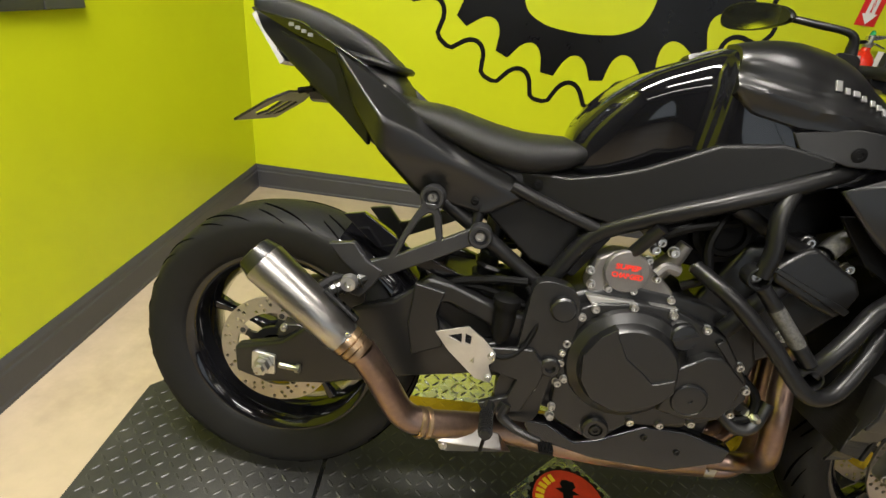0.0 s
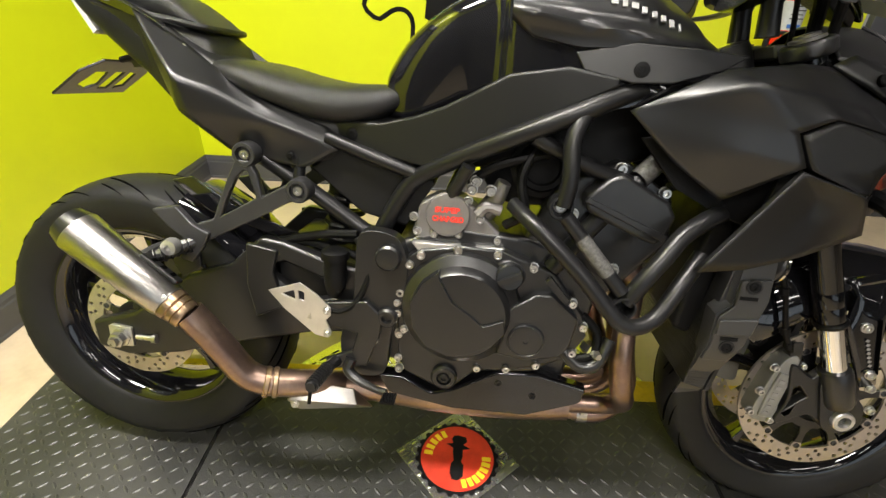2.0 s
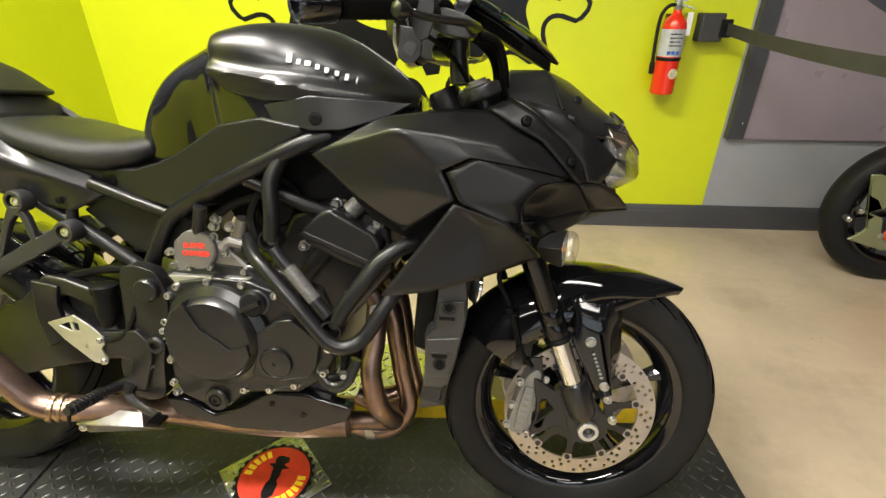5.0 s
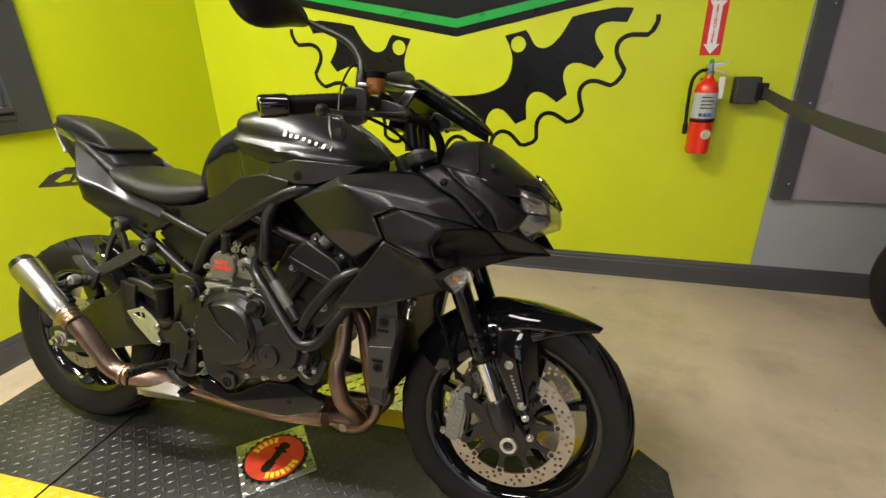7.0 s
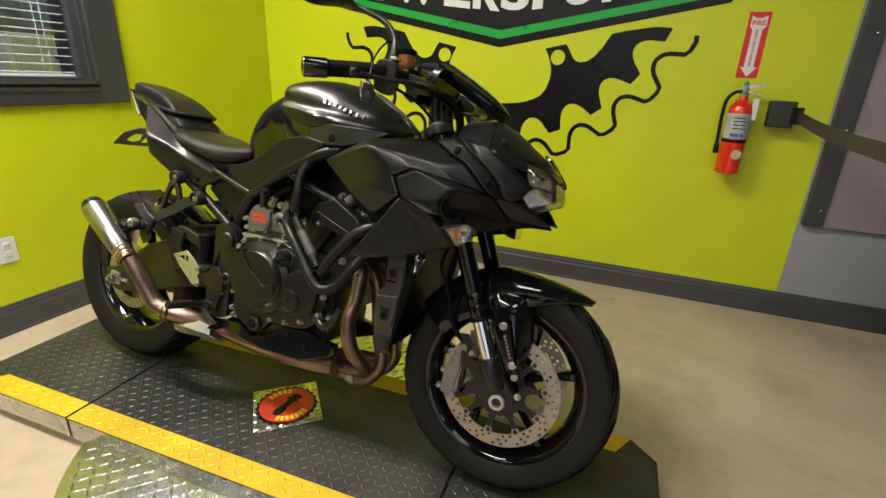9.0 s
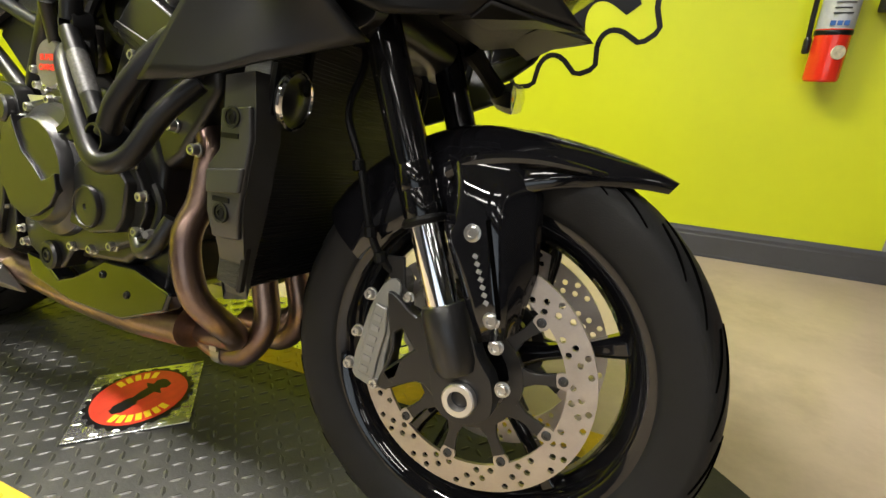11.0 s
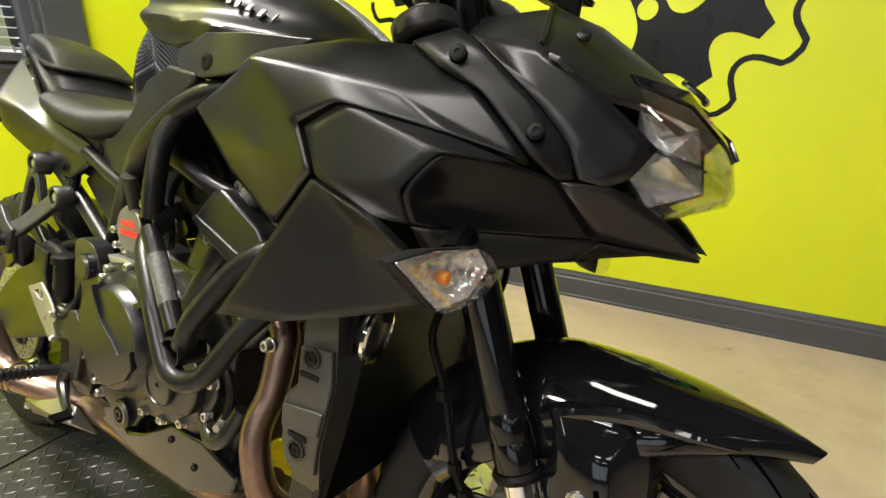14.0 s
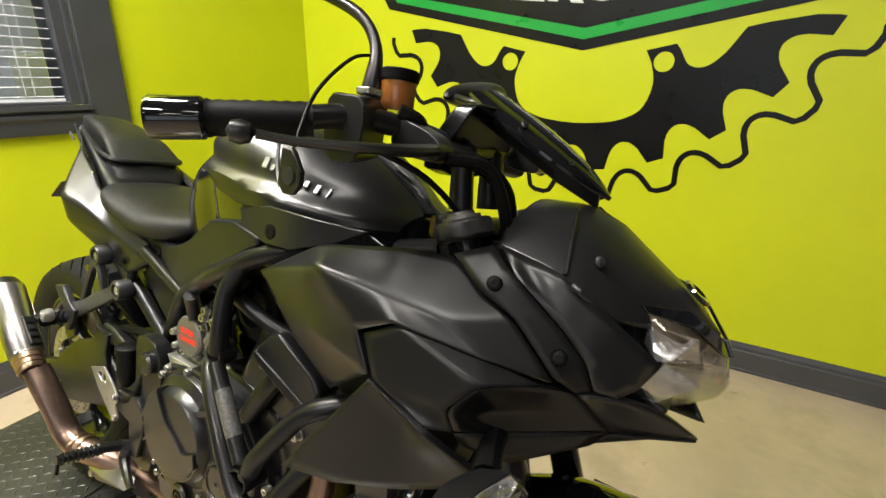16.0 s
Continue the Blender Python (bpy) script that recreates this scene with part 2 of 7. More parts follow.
floor = part("floor", boxes(((X0 - 0.15, YR - 0.1, -0.12), (XR + 0.1, Y1 + 0.15, 0))), M["concrete"], label="tan stained polished concrete floor", category="floor", kind="structure")
part("ceiling", boxes(((X0 - 0.15, YR - 0.1, CEILING), (XR + 0.1, Y1 + 0.15, CEILING + 0.1))), M["ceiling"], label="unseen ceiling with lamp panels, darkened to dim reflections", category="ceiling", kind="structure")
wall_n = part("wall_north", boxes(((X0 - 0.15, Y1, 0), (2.555, Y1 + 0.15, CEILING))), M["lime"], label="lime green painted wall with black decal", category="wall", kind="structure")
part("wall_north_grey", boxes(((2.555, Y1, 0), (XR, Y1 + 0.15, CEILING))), M["wall"], label="pale grey painted wall behind display panel", category="wall", kind="structure")
# west wall with the office window's opening
WY0, WY1, WZ0, WZ1 = -0.75, 0.49, 1.105, 2.1
part("wall_west", boxes(
    ((X0 - 0.15, -1.6, 0), (X0, WY0, CEILING)), ((X0 - 0.15, WY1, 0), (X0, Y1, CEILING)),
    ((X0 - 0.15, WY0, 0), (X0, WY1, WZ0)), ((X0 - 0.15, WY0, WZ1), (X0, WY1, CEILING))), M["lime"], label="lime green painted wall with office window", category="wall", kind="structure")
# unseen stretch of the west wall, darkened so glossy blacks do not mirror lime
part("wall_west_far", boxes(((X0 - 0.15, YR, 0), (X0, -1.6, CEILING))), M["dark_wall"], label="unseen dark wall added past the lime corner", category="wall", kind="structure")
# south wall with the shop window, through which daylight comes
SX0, SX1, SZ0, SZ1 = 0.8, 6.8, 0.35, 2.6
part("wall_south", boxes(((X0 - 0.15, YR - 0.1, 0), (SX0, YR, CEILING)), ((SX1, YR - 0.1, 0), (XR + 0.1, YR, CEILING)), ((SX0, YR - 0.1, 0), (SX1, YR, SZ0)), ((SX0, YR - 0.1, SZ1), (SX1, YR, CEILING))), M["dark_wall"], label="unseen plain dark wall closing the showroom", category="wall", kind="structure")
shop = empty("window_2", pose(0, YR, 0), "wide shop window with thin frames", "window", kind="structure")
for k in range(5):
    part("window_frame", boxes(((SX0 + k * 1.49, -0.08, SZ0), (SX0 + k * 1.49 + 0.04, -0.02, SZ1))), M["frame_paint"], shop)
part("backdrop", boxes(((SX0 - 1, YR - 1.0, -0.1), (SX1 + 1, YR - 0.98, CEILING))), glow("daylight", (0.8, 0.9, 1.0, 1), 1.0), label="pale daylight outside the shop window", category="backdrop", kind="structure")
part("wall_east", boxes(((XR, YR, 0), (XR + 0.1, Y1 + 0.15, CEILING))), M["dark_wall"], label="unseen plain dark wall closing the showroom", category="wall", kind="structure")


def skirting(name, a, b, out, label):
    """A moulded baseboard from a to b; out points into the room."""
    a, b, out = Vector(a), Vector(b), Vector(out)
    prof = [(0, 0), (0.017, 0), (0.017, 0.012), (0.014, 0.015), (0.014, 0.098), (0.011, 0.104), (0.011, 0.119), (0.006, 0.13), (0.005, 0.138), (0, 0.138)]
    bm = bmesh.new()
    loft(bm, [[q + out * d + V(0, 0, h) for d, h in prof] for q in (a, b)])
    return part(name, bm, M["baseboard"], label=label, category="baseboard", kind="structure", angle=20)


skirting("baseboard_north", (X0, Y1, 0), (XR, Y1, 0), (0, -1, 0), "charcoal moulded baseboard along the lime wall")
skirting("baseboard_west", (X0, YR, 0), (X0, Y1, 0), (1, 0, 0), "charcoal moulded baseboard below the window")

# ceiling lamps
lamp_glow = glow("lamp_glow", (1, 0.97, 0.92, 1), 8.0)
for lx, ly, share in LAMP_SPOTS + [(x, y, None) for x, y in FAR_SPOTS]:
    lamp = empty("ceiling_light", pose(lx, ly, CEILING), "unseen white flat panel ceiling light, switched on", "ceiling light", "ceiling lights")
    part("frame", boxes(((-0.62, -0.17, -0.03), (0.62, -0.14, 0)), ((-0.62, 0.14, -0.03), (0.62, 0.17, 0)), ((-0.62, -0.14, -0.03), (-0.59, 0.14, 0)), ((0.59, -0.14, -0.03), (0.62, 0.14, 0))), M["white_plastic"], lamp)
    part("diffuser", boxes(((-0.59, -0.14, -0.02), (0.59, 0.14, -0.004))), lamp_glow, lamp)
    if share is None:
        continue
    data = bpy.data.lights.new("panel_lamp", "AREA")
    data.shape, data.size, data.size_y, data.energy, data.color = "RECTANGLE", 1.16, 0.27, LAMP_WATTS * share, (1.0, 0.95, 0.88)
    ob = new("panel_lamp", data)
    ob.matrix_basis = pose(lx, ly, CEILING - 0.035)
    tagged(ob, "light of the ceiling panel", "lamp", kind="structure")

# ---- office window ----
win = empty("window_1", pose(X0, 0, 0), "charcoal framed interior window with white blinds", "window", kind="structure")
fw, fd = 0.15, 0.024
fr = [((0, WY1, WZ0 - 0.11), (fd, WY1 + fw, WZ1 + fw)), ((0, WY0 - fw, WZ0 - 0.11), (fd, WY0, WZ1 + fw)), ((0, WY0, WZ1), (fd, WY1, WZ1 + fw))]
for lo, hi in fr:
    part("window_frame", boxes((lo, hi)), M["frame_paint"], win, bevel=0.004)
bm = bmesh.new()
loft(bm, [[V(d, y, WZ0 - 0.11 + h) for d, h in ((0, 0), (0.018, 0), (0.022, 0.012), (0.022, 0.05), (0.03, 0.062), (0.03, 0.075), (0.02, 0.082), (0.036, 0.092), (0.036, 0.11), (0, 0.11))] for y in (WY0, WY1)])
part("window_sill", bm, M["frame_paint"], win, angle=20)
for lo, hi in (((-0.15, WY1 - 0.055, WZ0), (-0.012, WY1 - 0.001, WZ1)), ((-0.012, WY1 - 0.02, WZ0), (0.004, WY1 - 0.001, WZ1)), ((-0.15, WY0 + 0.001, WZ0), (-0.012, WY0 + 0.055, WZ1)), ((-0.15, WY0 + 0.055, WZ0 + 0.001), (0.004, WY1 - 0.055, WZ0 + 0.012))):
    part("jamb", boxes((lo, hi)), M["frame_paint"], win, bevel=0.002)
pane = part("pane", boxes(((-0.075, WY0 + 0.055, WZ0 + 0.012), (-0.069, WY1 - 0.055, WZ1))), M["clear"], win)
pane.visible_shadow = False
bl = empty("window_blind", pose(X0 - 0.05, 0, 0), "white horizontal slat blind, slats open", "blind")
slat_me = None
z = WZ0 + 0.03
while z < WZ1 - 0.02:
    if slat_me is None:
        bm = bmesh.new()
        loft(bm, [[V(-0.012, y, 0.0006), V(0, y, 0.003), V(0.012, y, 0.0016), V(0.012, y, 0.0004), V(0, y, 0.0014), V(-0.012, y, -0.001)] for y in (WY0 + 0.065, WY1 - 0.062)])
        s = part("slat", bm, M["blind"], bl, pose_m=pose(0, 0, z))
        slat_me = s.data
    else:
        s = new("slat", slat_me)
        s.matrix_basis, s.parent = pose(0, 0, z), bl
    z += 0.036
for y in (WY1 - 0.16, WY1 - 0.19, WY1 - 0.72):
    part("cord", bar([(0.013, y, WZ0 + 0.03), (0.013, y, WZ1)], 0.0012, seg=5, smooth=0), M["blind"], bl)
part("bottom_rail", boxes(((-0.013, WY0 + 0.065, WZ0 + 0.013), (0.013, WY1 - 0.062, WZ0 + 0.024))), M["blind"], bl)
# the dim office behind the window
off = part("office_room", boxes(((-3.2, -1.6, 0), (-3.1, 1.4, CEILING)), ((-3.2, -1.7, 0), (X0 - 0.15, -1.6, CEILING)), ((-3.2, 1.4, 0), (X0 - 0.15, 1.5, CEILING)), ((-3.2, -1.7, CEILING), (X0 - 0.15, 1.5, CEILING + 0.1)), ((-3.2, -1.7, -0.12), (X0 - 0.15, 1.5, 0))), M["dark_room"], label="dim grey office behind the window", category="room", kind="structure")

# wall socket
so = empty("power_outlet", pose(X0, -0.047, 0.385), "white duplex wall power outlet", "power outlet")
part("cover_plate", boxes(((0, -0.036, -0.058), (0.005, 0.036, 0.058))), M["white_plastic"], so, bevel=0.002)
for dz in (-0.021, 0.021):
    rc = part("receptacle", turned((0.0052, 0, dz), (1, 0, 0), [(0.017, 0), (0.017, 0.002), (0.015, 0.003)], 20), M["white_plastic"], so)
    for dy in (-0.006, 0.006):
        part("slot", boxes(((0.008, dy - 0.001, dz - 0.002), (0.0086, dy + 0.001, dz + 0.007))), M["black_vinyl"], rc)
tagged(so, "white duplex wall power outlet", "power outlet", "wall power outlets")
copy_thing(so, pose(0.868, Y1, 0.363, 0, 0, -90))

# inside the office: an added unseen fill lamp, a pale board on the back wall and a grey cabinet
ol = empty("ceiling_light", pose(-2.1, 0.0, CEILING), "unseen white flat panel ceiling light, switched on", "ceiling light", "ceiling lights")
part("diffuser", boxes(((-0.3, -0.3, -0.02), (0.3, 0.3, -0.004))), lamp_glow, ol)
data = bpy.data.lights.new("office_fill_lamp", "AREA")
data.shape, data.size, data.energy, data.color = "SQUARE", 0.6, 26, (0.85, 0.92, 1.0)
ob = new("office_fill_lamp", data)
ob.matrix_basis = pose(-2.1, 0.0, CEILING - 0.04)
tagged(ob, "fill light added to brighten the office", "lamp", kind="structure")
board = empty("white_board", pose(-3.09, 0.95, 1.0), "white notice board on the office wall", "board")
part("panel", boxes(((0, -0.42, 0), (0.02, 0.35, 0.75))), M["white_plastic"], board, bevel=0.004)
for dy in (-0.42, 0.335):
    part("frame_strip", boxes(((0.02, dy, 0), (0.028, dy + 0.015, 0.75))), M["frame_paint"], board)
cab = empty("filing_cabinet", pose(-1.75, 0.78, 0), "pale grey metal filing cabinet in the office", "cabinet")
part("body", boxes(((-0.3, -0.3, 0), (0.3, 0.24, 1.32))), M["blind"], cab, bevel=0.006)
for k in range(4):
    dr = part("drawer", boxes(((0.3, -0.28, 0.03 + 0.325 * k), (0.315, 0.22, 0.335 + 0.325 * k))), M["blind"], cab, bevel=0.003)
    part("handle", boxes(((0.315, -0.09, 0.22 + 0.325 * k), (0.33, 0.03, 0.235 + 0.325 * k))), M["frame_paint"], dr)

# ---- wall decal: half a sprocket with its chain, and a shield over it ----
DX, DZ = 0.862, 1.81   # centre of the sprocket


def on_wall(dy):
    return lambda u, v: (u, Y1 - dy, v)


decal = empty("wall_decal", None, "black sprocket, chain and shield wall decal on lime paint", "wall decal")
TEETH, RO = 24, 0.978


def polar(r, a):
    return (DX + r * math.sin(a), DZ - r * math.cos(a))


step = 2 * math.pi / TEETH
outer = []
for k in range(-5, 5):
    a0 = (k + 0.0) * step + step * 0.5
    # a tooth's blunt tip, then the round gullet to the next tip
    outer.append(polar(RO, a0 - 0.035))
    outer.append(polar(RO, a0 + 0.035))
    if k < 4:
        mid, half = a0 + step / 2, step / 2 - 0.045
        for s in range(1, 10):
            f = -1 + 2 * s / 10
            outer.append(polar(RO - 0.115 * math.sqrt(max(0, 1 - f * f)), mid + f * half))


def ear(sign):
    c = (DX + sign * 0.345, 1.315)
    rim = [(DX + sign * 0.62, 1.44), (DX + sign * 0.56, 1.345), (DX + sign * 0.50, 1.297), (DX + sign * 0.44, 1.305), (DX + sign * 0.40, 1.365), (DX + sign * 0.383, 1.385), (DX + sign * 0.27, 1.36),
           (DX + sign * 0.30, 1.30), (DX + sign * 0.315, 1.22), (DX + sign * 0.28, 1.12), (DX + sign * 0.19, 1.07), (DX + sign * 0.09, 1.053)]
    flow = lambda q: [(v.x, v.y) for v in curve([(a, b, 0) for a, b in q], 5)]
    return flow(rim[:5]) + [rim[5]] + flow(rim[6:] + [(DX, 1.048)])[:-1], circle(c[0], c[1], 0.04, 32)


rr, hole_r = ear(1)
rl, hole_l = ear(-1)
tip_r = [(DX + 0.69, 1.455), (DX + 0.83, 1.475), (DX + 0.895, 1.472)]
tip_l = [(DX - 0.895, 1.472), (DX - 0.83, 1.475), (DX - 0.69, 1.455)]
loop = outer + tip_r[::-1] + rr + [(DX, 1.048)] + rl[::-1] + tip_l[::-1]
bm = bmesh.new()
sheet(bm, [loop, hole_r, hole_l], on_wall(0.0015), (0, 0.0013, 0))
part("sprocket", bm, M["black_vinyl"], decal)
# chain line following the teeth outside
bm = bmesh.new()
for side in (0,):
    pts = []
    for k in range(-5, 5):
        a0 = k * step + step * 0.5
        pts += [polar(1.1, a0 - 0.045), polar(1.112, a0 - 0.02), polar(1.112, a0 + 0.02), polar(1.1, a0 + 0.045)]
        if k < 4:
            mid, half = a0 + step / 2, step / 2 - 0.055
            for s in range(1, 9):
                f = -1 + 2 * s / 9
                pts.append(polar(1.1 - 0.105 * math.sqrt(max(0, 1 - f * f)), mid + f * half))
    w = 0.0115
    P2 = [Vector(p) for p in pts]
    L, R = [], []
    for i, p in enumerate(P2):
        d = (P2[min(i + 1, len(P2) - 1)] - P2[max(i - 1, 0)]).normalized()
        n2 = Vector((-d.y, d.x))
        L.append(p + n2 * w)
        R.append(p - n2 * w)
    for y0, y1 in ((0.0002, 0.0016),):
        rings = [[V(a.x, Y1 - y1, a.y), V(b.x, Y1 - y1, b.y), V(b.x, Y1 - y0, b.y), V(a.x, Y1 - y0, a.y)] for a, b in zip(L, R)]
        loft(bm, rings)
part("chain_outline", bm, M["black_vinyl"], decal)
# shield
shield_out = [(DX, 1.362), (DX + 1.157, 1.585), (DX + 1.30, 1.95), (DX + 1.22, 2.5), (DX - 1.22, 2.5), (DX - 1.30, 1.95), (DX - 1.06, 1.575)]


def inset(k):
    cx, cz = DX, 1.95
    return [(cx + (x - cx) * (1 - k * 0.8), cz + (z - cz) * (1 - k * 1.25)) for x, z in shield_out]


shield = part("shield", plate([shield_out], Y1 - 0.0022, Y1 - 0.0003), M["black_vinyl"], decal)
part("shield_line", plate([inset(0.062), inset(0.124)], Y1 - 0.0034, Y1 - 0.0024), M["green_vinyl"], shield)
LX = (-0.165, 0.05, 0.31, 0.575, 0.75, 0.93, 1.105, 1.285, 1.475, 1.66, 1.83)
for ch, lx, lw in zip("POWERSPORTS", LX, (0.14, 0.22, 0.26, 0.15, 0.15, 0.145, 0.145, 0.155, 0.155, 0.145, 0.145)):
    u = lx - 0.9
    shear = Matrix(((1, 0, 0, 0), (0.11 if u > 0.1 else -0.11 if u < -0.1 else 0, 1, 0, 0), (0, 0, 1, 0), (0, 0, 0, 1)))
    letters("letter", ch, 0.2, M["white_vinyl"], shield, Matrix.Translation((lx, Y1 - 0.0045, 1.632 + 0.085 * max(0, abs(u) - 0.1))) @ Euler((radians(90), 0, 0)).to_matrix().to_4x4(), depth=0.0008, width=lw * 1.1, height=0.165, bold=0.009).data.transform(shear)

# fire extinguisher sign
sign = empty("fire_extinguisher_sign", pose(2.157, Y1, 1.392), "red sign with white downward arrow and lettering", "sign")
part("backing", boxes(((-0.047, -0.0022, -0.151), (0.047, -0.0004, 0.151))), M["red_vinyl"], sign)
arrow = [(-0.034, 0.135), (-0.012, 0.123), (0.012, 0.123), (0.034, 0.135), (0.034, 0.085), (0.021, 0.07), (0.021, -0.1), (0.036, -0.1), (0, -0.145), (-0.036, -0.1), (-0.021, -0.1), (-0.021, 0.07), (-0.034, 0.085)]
part("arrow", plate([arrow], -0.0032, -0.0024), M["white_vinyl"], sign)
up = Euler((radians(90), 0, 0)).to_matrix().to_4x4()
letters("word", "FIRE", 0.03, M["red_vinyl"], sign, Matrix.Translation((0, -0.0038, 0.101)) @ up, 0.0004, width=0.056, height=0.021, bold=0.0008)
for i, ch in enumerate("EXTINGUISHER"):
    letters("letter", ch, 0.0185, M["red_vinyl"], sign, Matrix.Translation((0, -0.0038, 0.067 - 0.0143 * i)) @ up, 0.0004, bold=0.0006)

# fire extinguisher on its bracket
ext = empty("fire_extinguisher", pose(2.155, Y1 - 0.09, 0.775), "red fire extinguisher with black hose on wall bracket", "fire extinguisher")
cyl = part("cylinder", turned((0, 0, 0), (0, 0, 1), [(0.001, 0.004), (0.048, 0), (0.055, 0.006), (0.056, 0.02), (0.056, 0.3), (0.053, 0.325), (0.042, 0.345), (0.024, 0.36), (0.018, 0.37), (0.018, 0.385)], 28), M["red_paint"], ext)
part("label_band", turned((0, 0, 0), (0, 0, 1), [(0.0566, 0.178), (0.0566, 0.298)], 28, cap=False), mat("grey_paper_label", (0.42, 0.44, 0.46), 0.5, vary=0.15, scale=30), cyl, "grey printed instruction label")
for k in range(3):
    part("picture_bar", boxes(((-0.03 + 0.02 * k, -0.0585, 0.188), (-0.015 + 0.02 * k, -0.052, 0.203))), mat("blue_print", (0.03, 0.12, 0.42), 0.5), cyl)
for k in range(4):
    part("text_bar", boxes(((-0.028, -0.0583, 0.225 + 0.017 * k), (0.028 - 0.007 * (k % 2), -0.05, 0.229 + 0.017 * k))), M["black_vinyl"], cyl)
part("clasp_band", turned((0, 0, 0), (0, 0, 1), [(0.0575, 0.158), (0.0585, 0.16), (0.0585, 0.172), (0.0575, 0.174)], 28, cap=False), M["black_vinyl"], ext)
part("gauge", turned((0.018, -0.052, 0.1), (0.25, -1, 0), [(0.001, 0.004), (0.022, 0.004), (0.024, 0.002), (0.024, 0)], 20), mat("cream_sticker", (0.6, 0.55, 0.38), 0.4, vary=0.3, scale=60), cyl, "round cream sticker with green mark")
part("valve", turned((0, 0, 0.38), (0, 0, 1), [(0.02, 0), (0.022, 0.01), (0.014, 0.02), (0.014, 0.05)], 16), mat("valve_alloy", (0.5, 0.5, 0.5), 0.35, 0.9), ext)
bm = bmesh.new()
sheet(bm, [[(-0.02, 0.41), (0.02, 0.412), (0.085, 0.432), (0.085, 0.437), (0.0, 0.432), (-0.02, 0.425)]], lambda u, v: (u, -0.01, v), (0, 0.02, 0))
part("lever", bm, M["plate_steel"], ext, bevel=0.0015)
bm = bmesh.new()
sheet(bm, [[(-0.015, 0.39), (0.02, 0.395), (0.075, 0.38), (0.078, 0.385), (0.02, 0.403), (-0.015, 0.402)]], lambda u, v: (u, -0.01, v), (0, 0.02, 0))
part("carry_handle", bm, M["plate_steel"], ext, bevel=0.0015)
part("pin", turned((0.0, -0.0, 0.43), (0, 0.2, 1), [(0.011, 0), (0.012, 0.01), (0.006, 0.02)], 10), mat("green_tag", (0.02, 0.3, 0.12), 0.4), ext, "green safety seal")
part("hose", bar([(-0.01, 0, 0.4), (-0.045, -0.005, 0.395), (-0.075, -0.008, 0.35), (-0.077, -0.008, 0.24), (-0.072, -0.006, 0.14)], 0.0085, seg=10), M["black_vinyl"], ext)
part("nozzle", turned((-0.072, -0.006, 0.15), (0.03, 0, -1), [(0.01, 0), (0.013, 0.01), (0.013, 0.05), (0.009, 0.055)], 12), M["black_vinyl"], ext)
part("tag", boxes(((0.04, -0.03, 0.27), (0.066, -0.028, 0.37))), M["white_plastic"], ext, "white inspection tag")
part("wall_bracket", boxes(((-0.02, 0.055, 0.12), (0.02, 0.09, 0.36))), M["black_vinyl"], ext, bevel=0.002)

# strap barrier
bk = empty("strap_barrier", None, "black retractable strap barrier pulled out from wall box", "barrier")
part("wall_box", boxes(((2.285, Y1 - 0.075, 1.015), (2.395, Y1, 1.14))), M["strap"], bk, bevel=0.008, segs=3)
part("end_clip", boxes(((2.375, Y1 - 0.1, 1.035), (2.42, Y1 - 0.072, 1.115))), M["black_vinyl"], bk, bevel=0.004)
bm = bmesh.new()
line = [V(2.398, Y1 - 0.1, 1.073), V(2.37, Y1 - 0.6, 1.045), V(2.34, Y1 - 1.3, 1.035), V(2.3, Y1 - 2.75, 1.05)]
loft(bm, [[q + V(0.0008, 0, -0.026), q + V(0.0008, 0, 0.026), q + V(-0.0008, 0, 0.026), q + V(-0.0008, 0, -0.026)] for q in curve(line, 5)])
part("strap", bm, M["strap"], bk)
part("post", turned((2.3, Y1 - 2.78, 0), (0, 0, 1), [(0.001, 0), (0.17, 0.001), (0.17, 0.012), (0.15, 0.02), (0.032, 0.03), (0.032, 1.0), (0.03, 1.08), (0.001, 1.085)], 24), M["black_vinyl"], bk)

# display panel
pn = empty("display_panel", None, "large mauve printed display panel in charcoal frame", "display panel")
part("print_board", boxes(((2.655, Y1 - 0.03, 0.535), (5.2, Y1 - 0.004, 2.6))), M["panel"], pn)
part("edge_strip", boxes(((2.565, Y1 - 0.045, 0.535), (2.653, Y1 - 0.002, 2.62))), M["frame_paint"], pn, bevel=0.004)
for z in (0.62, 1.02, 1.45, 1.95):
    part("screw", turned((2.625, Y1 - 0.0455, z), (0, -1, 0), [(0.007, 0), (0.006, 0.003), (0.001, 0.004)], 10), M["plate_steel"], pn)
blot = [(x, z) for x, z in ((2.95, 1.32), (3.02, 1.2), (3.2, 1.11), (3.5, 1.06), (4.2, 1.03), (4.9, 1.1), (4.9, 2.1), (3.2, 2.1), (2.98, 1.7))]
pr = part("printed_vehicle", plate([blot], Y1 - 0.032, Y1 - 0.0305), mat("dark_print", (0.1, 0.1, 0.125), 0.3, vary=0.35, scale=4), pn, "dark blurred vehicle print")
part("printed_highlight", plate([[(3.1, 1.27), (3.3, 1.2), (4.6, 1.17), (4.6, 1.36), (3.25, 1.33)]], Y1 - 0.0336, Y1 - 0.0324), mat("pale_print", (0.5, 0.5, 0.55), 0.3, vary=0.2), pr)

# ---- the turntable platform ----
PYAW = 1.6
plat_m = pose(0.745, -0.135, 0, 0, 0, PYAW)
plat = empty("motorcycle_turntable", plat_m, "black diamond tread turntable platform with yellow edges", "turntable")
HX, HY = 1.165, 0.305


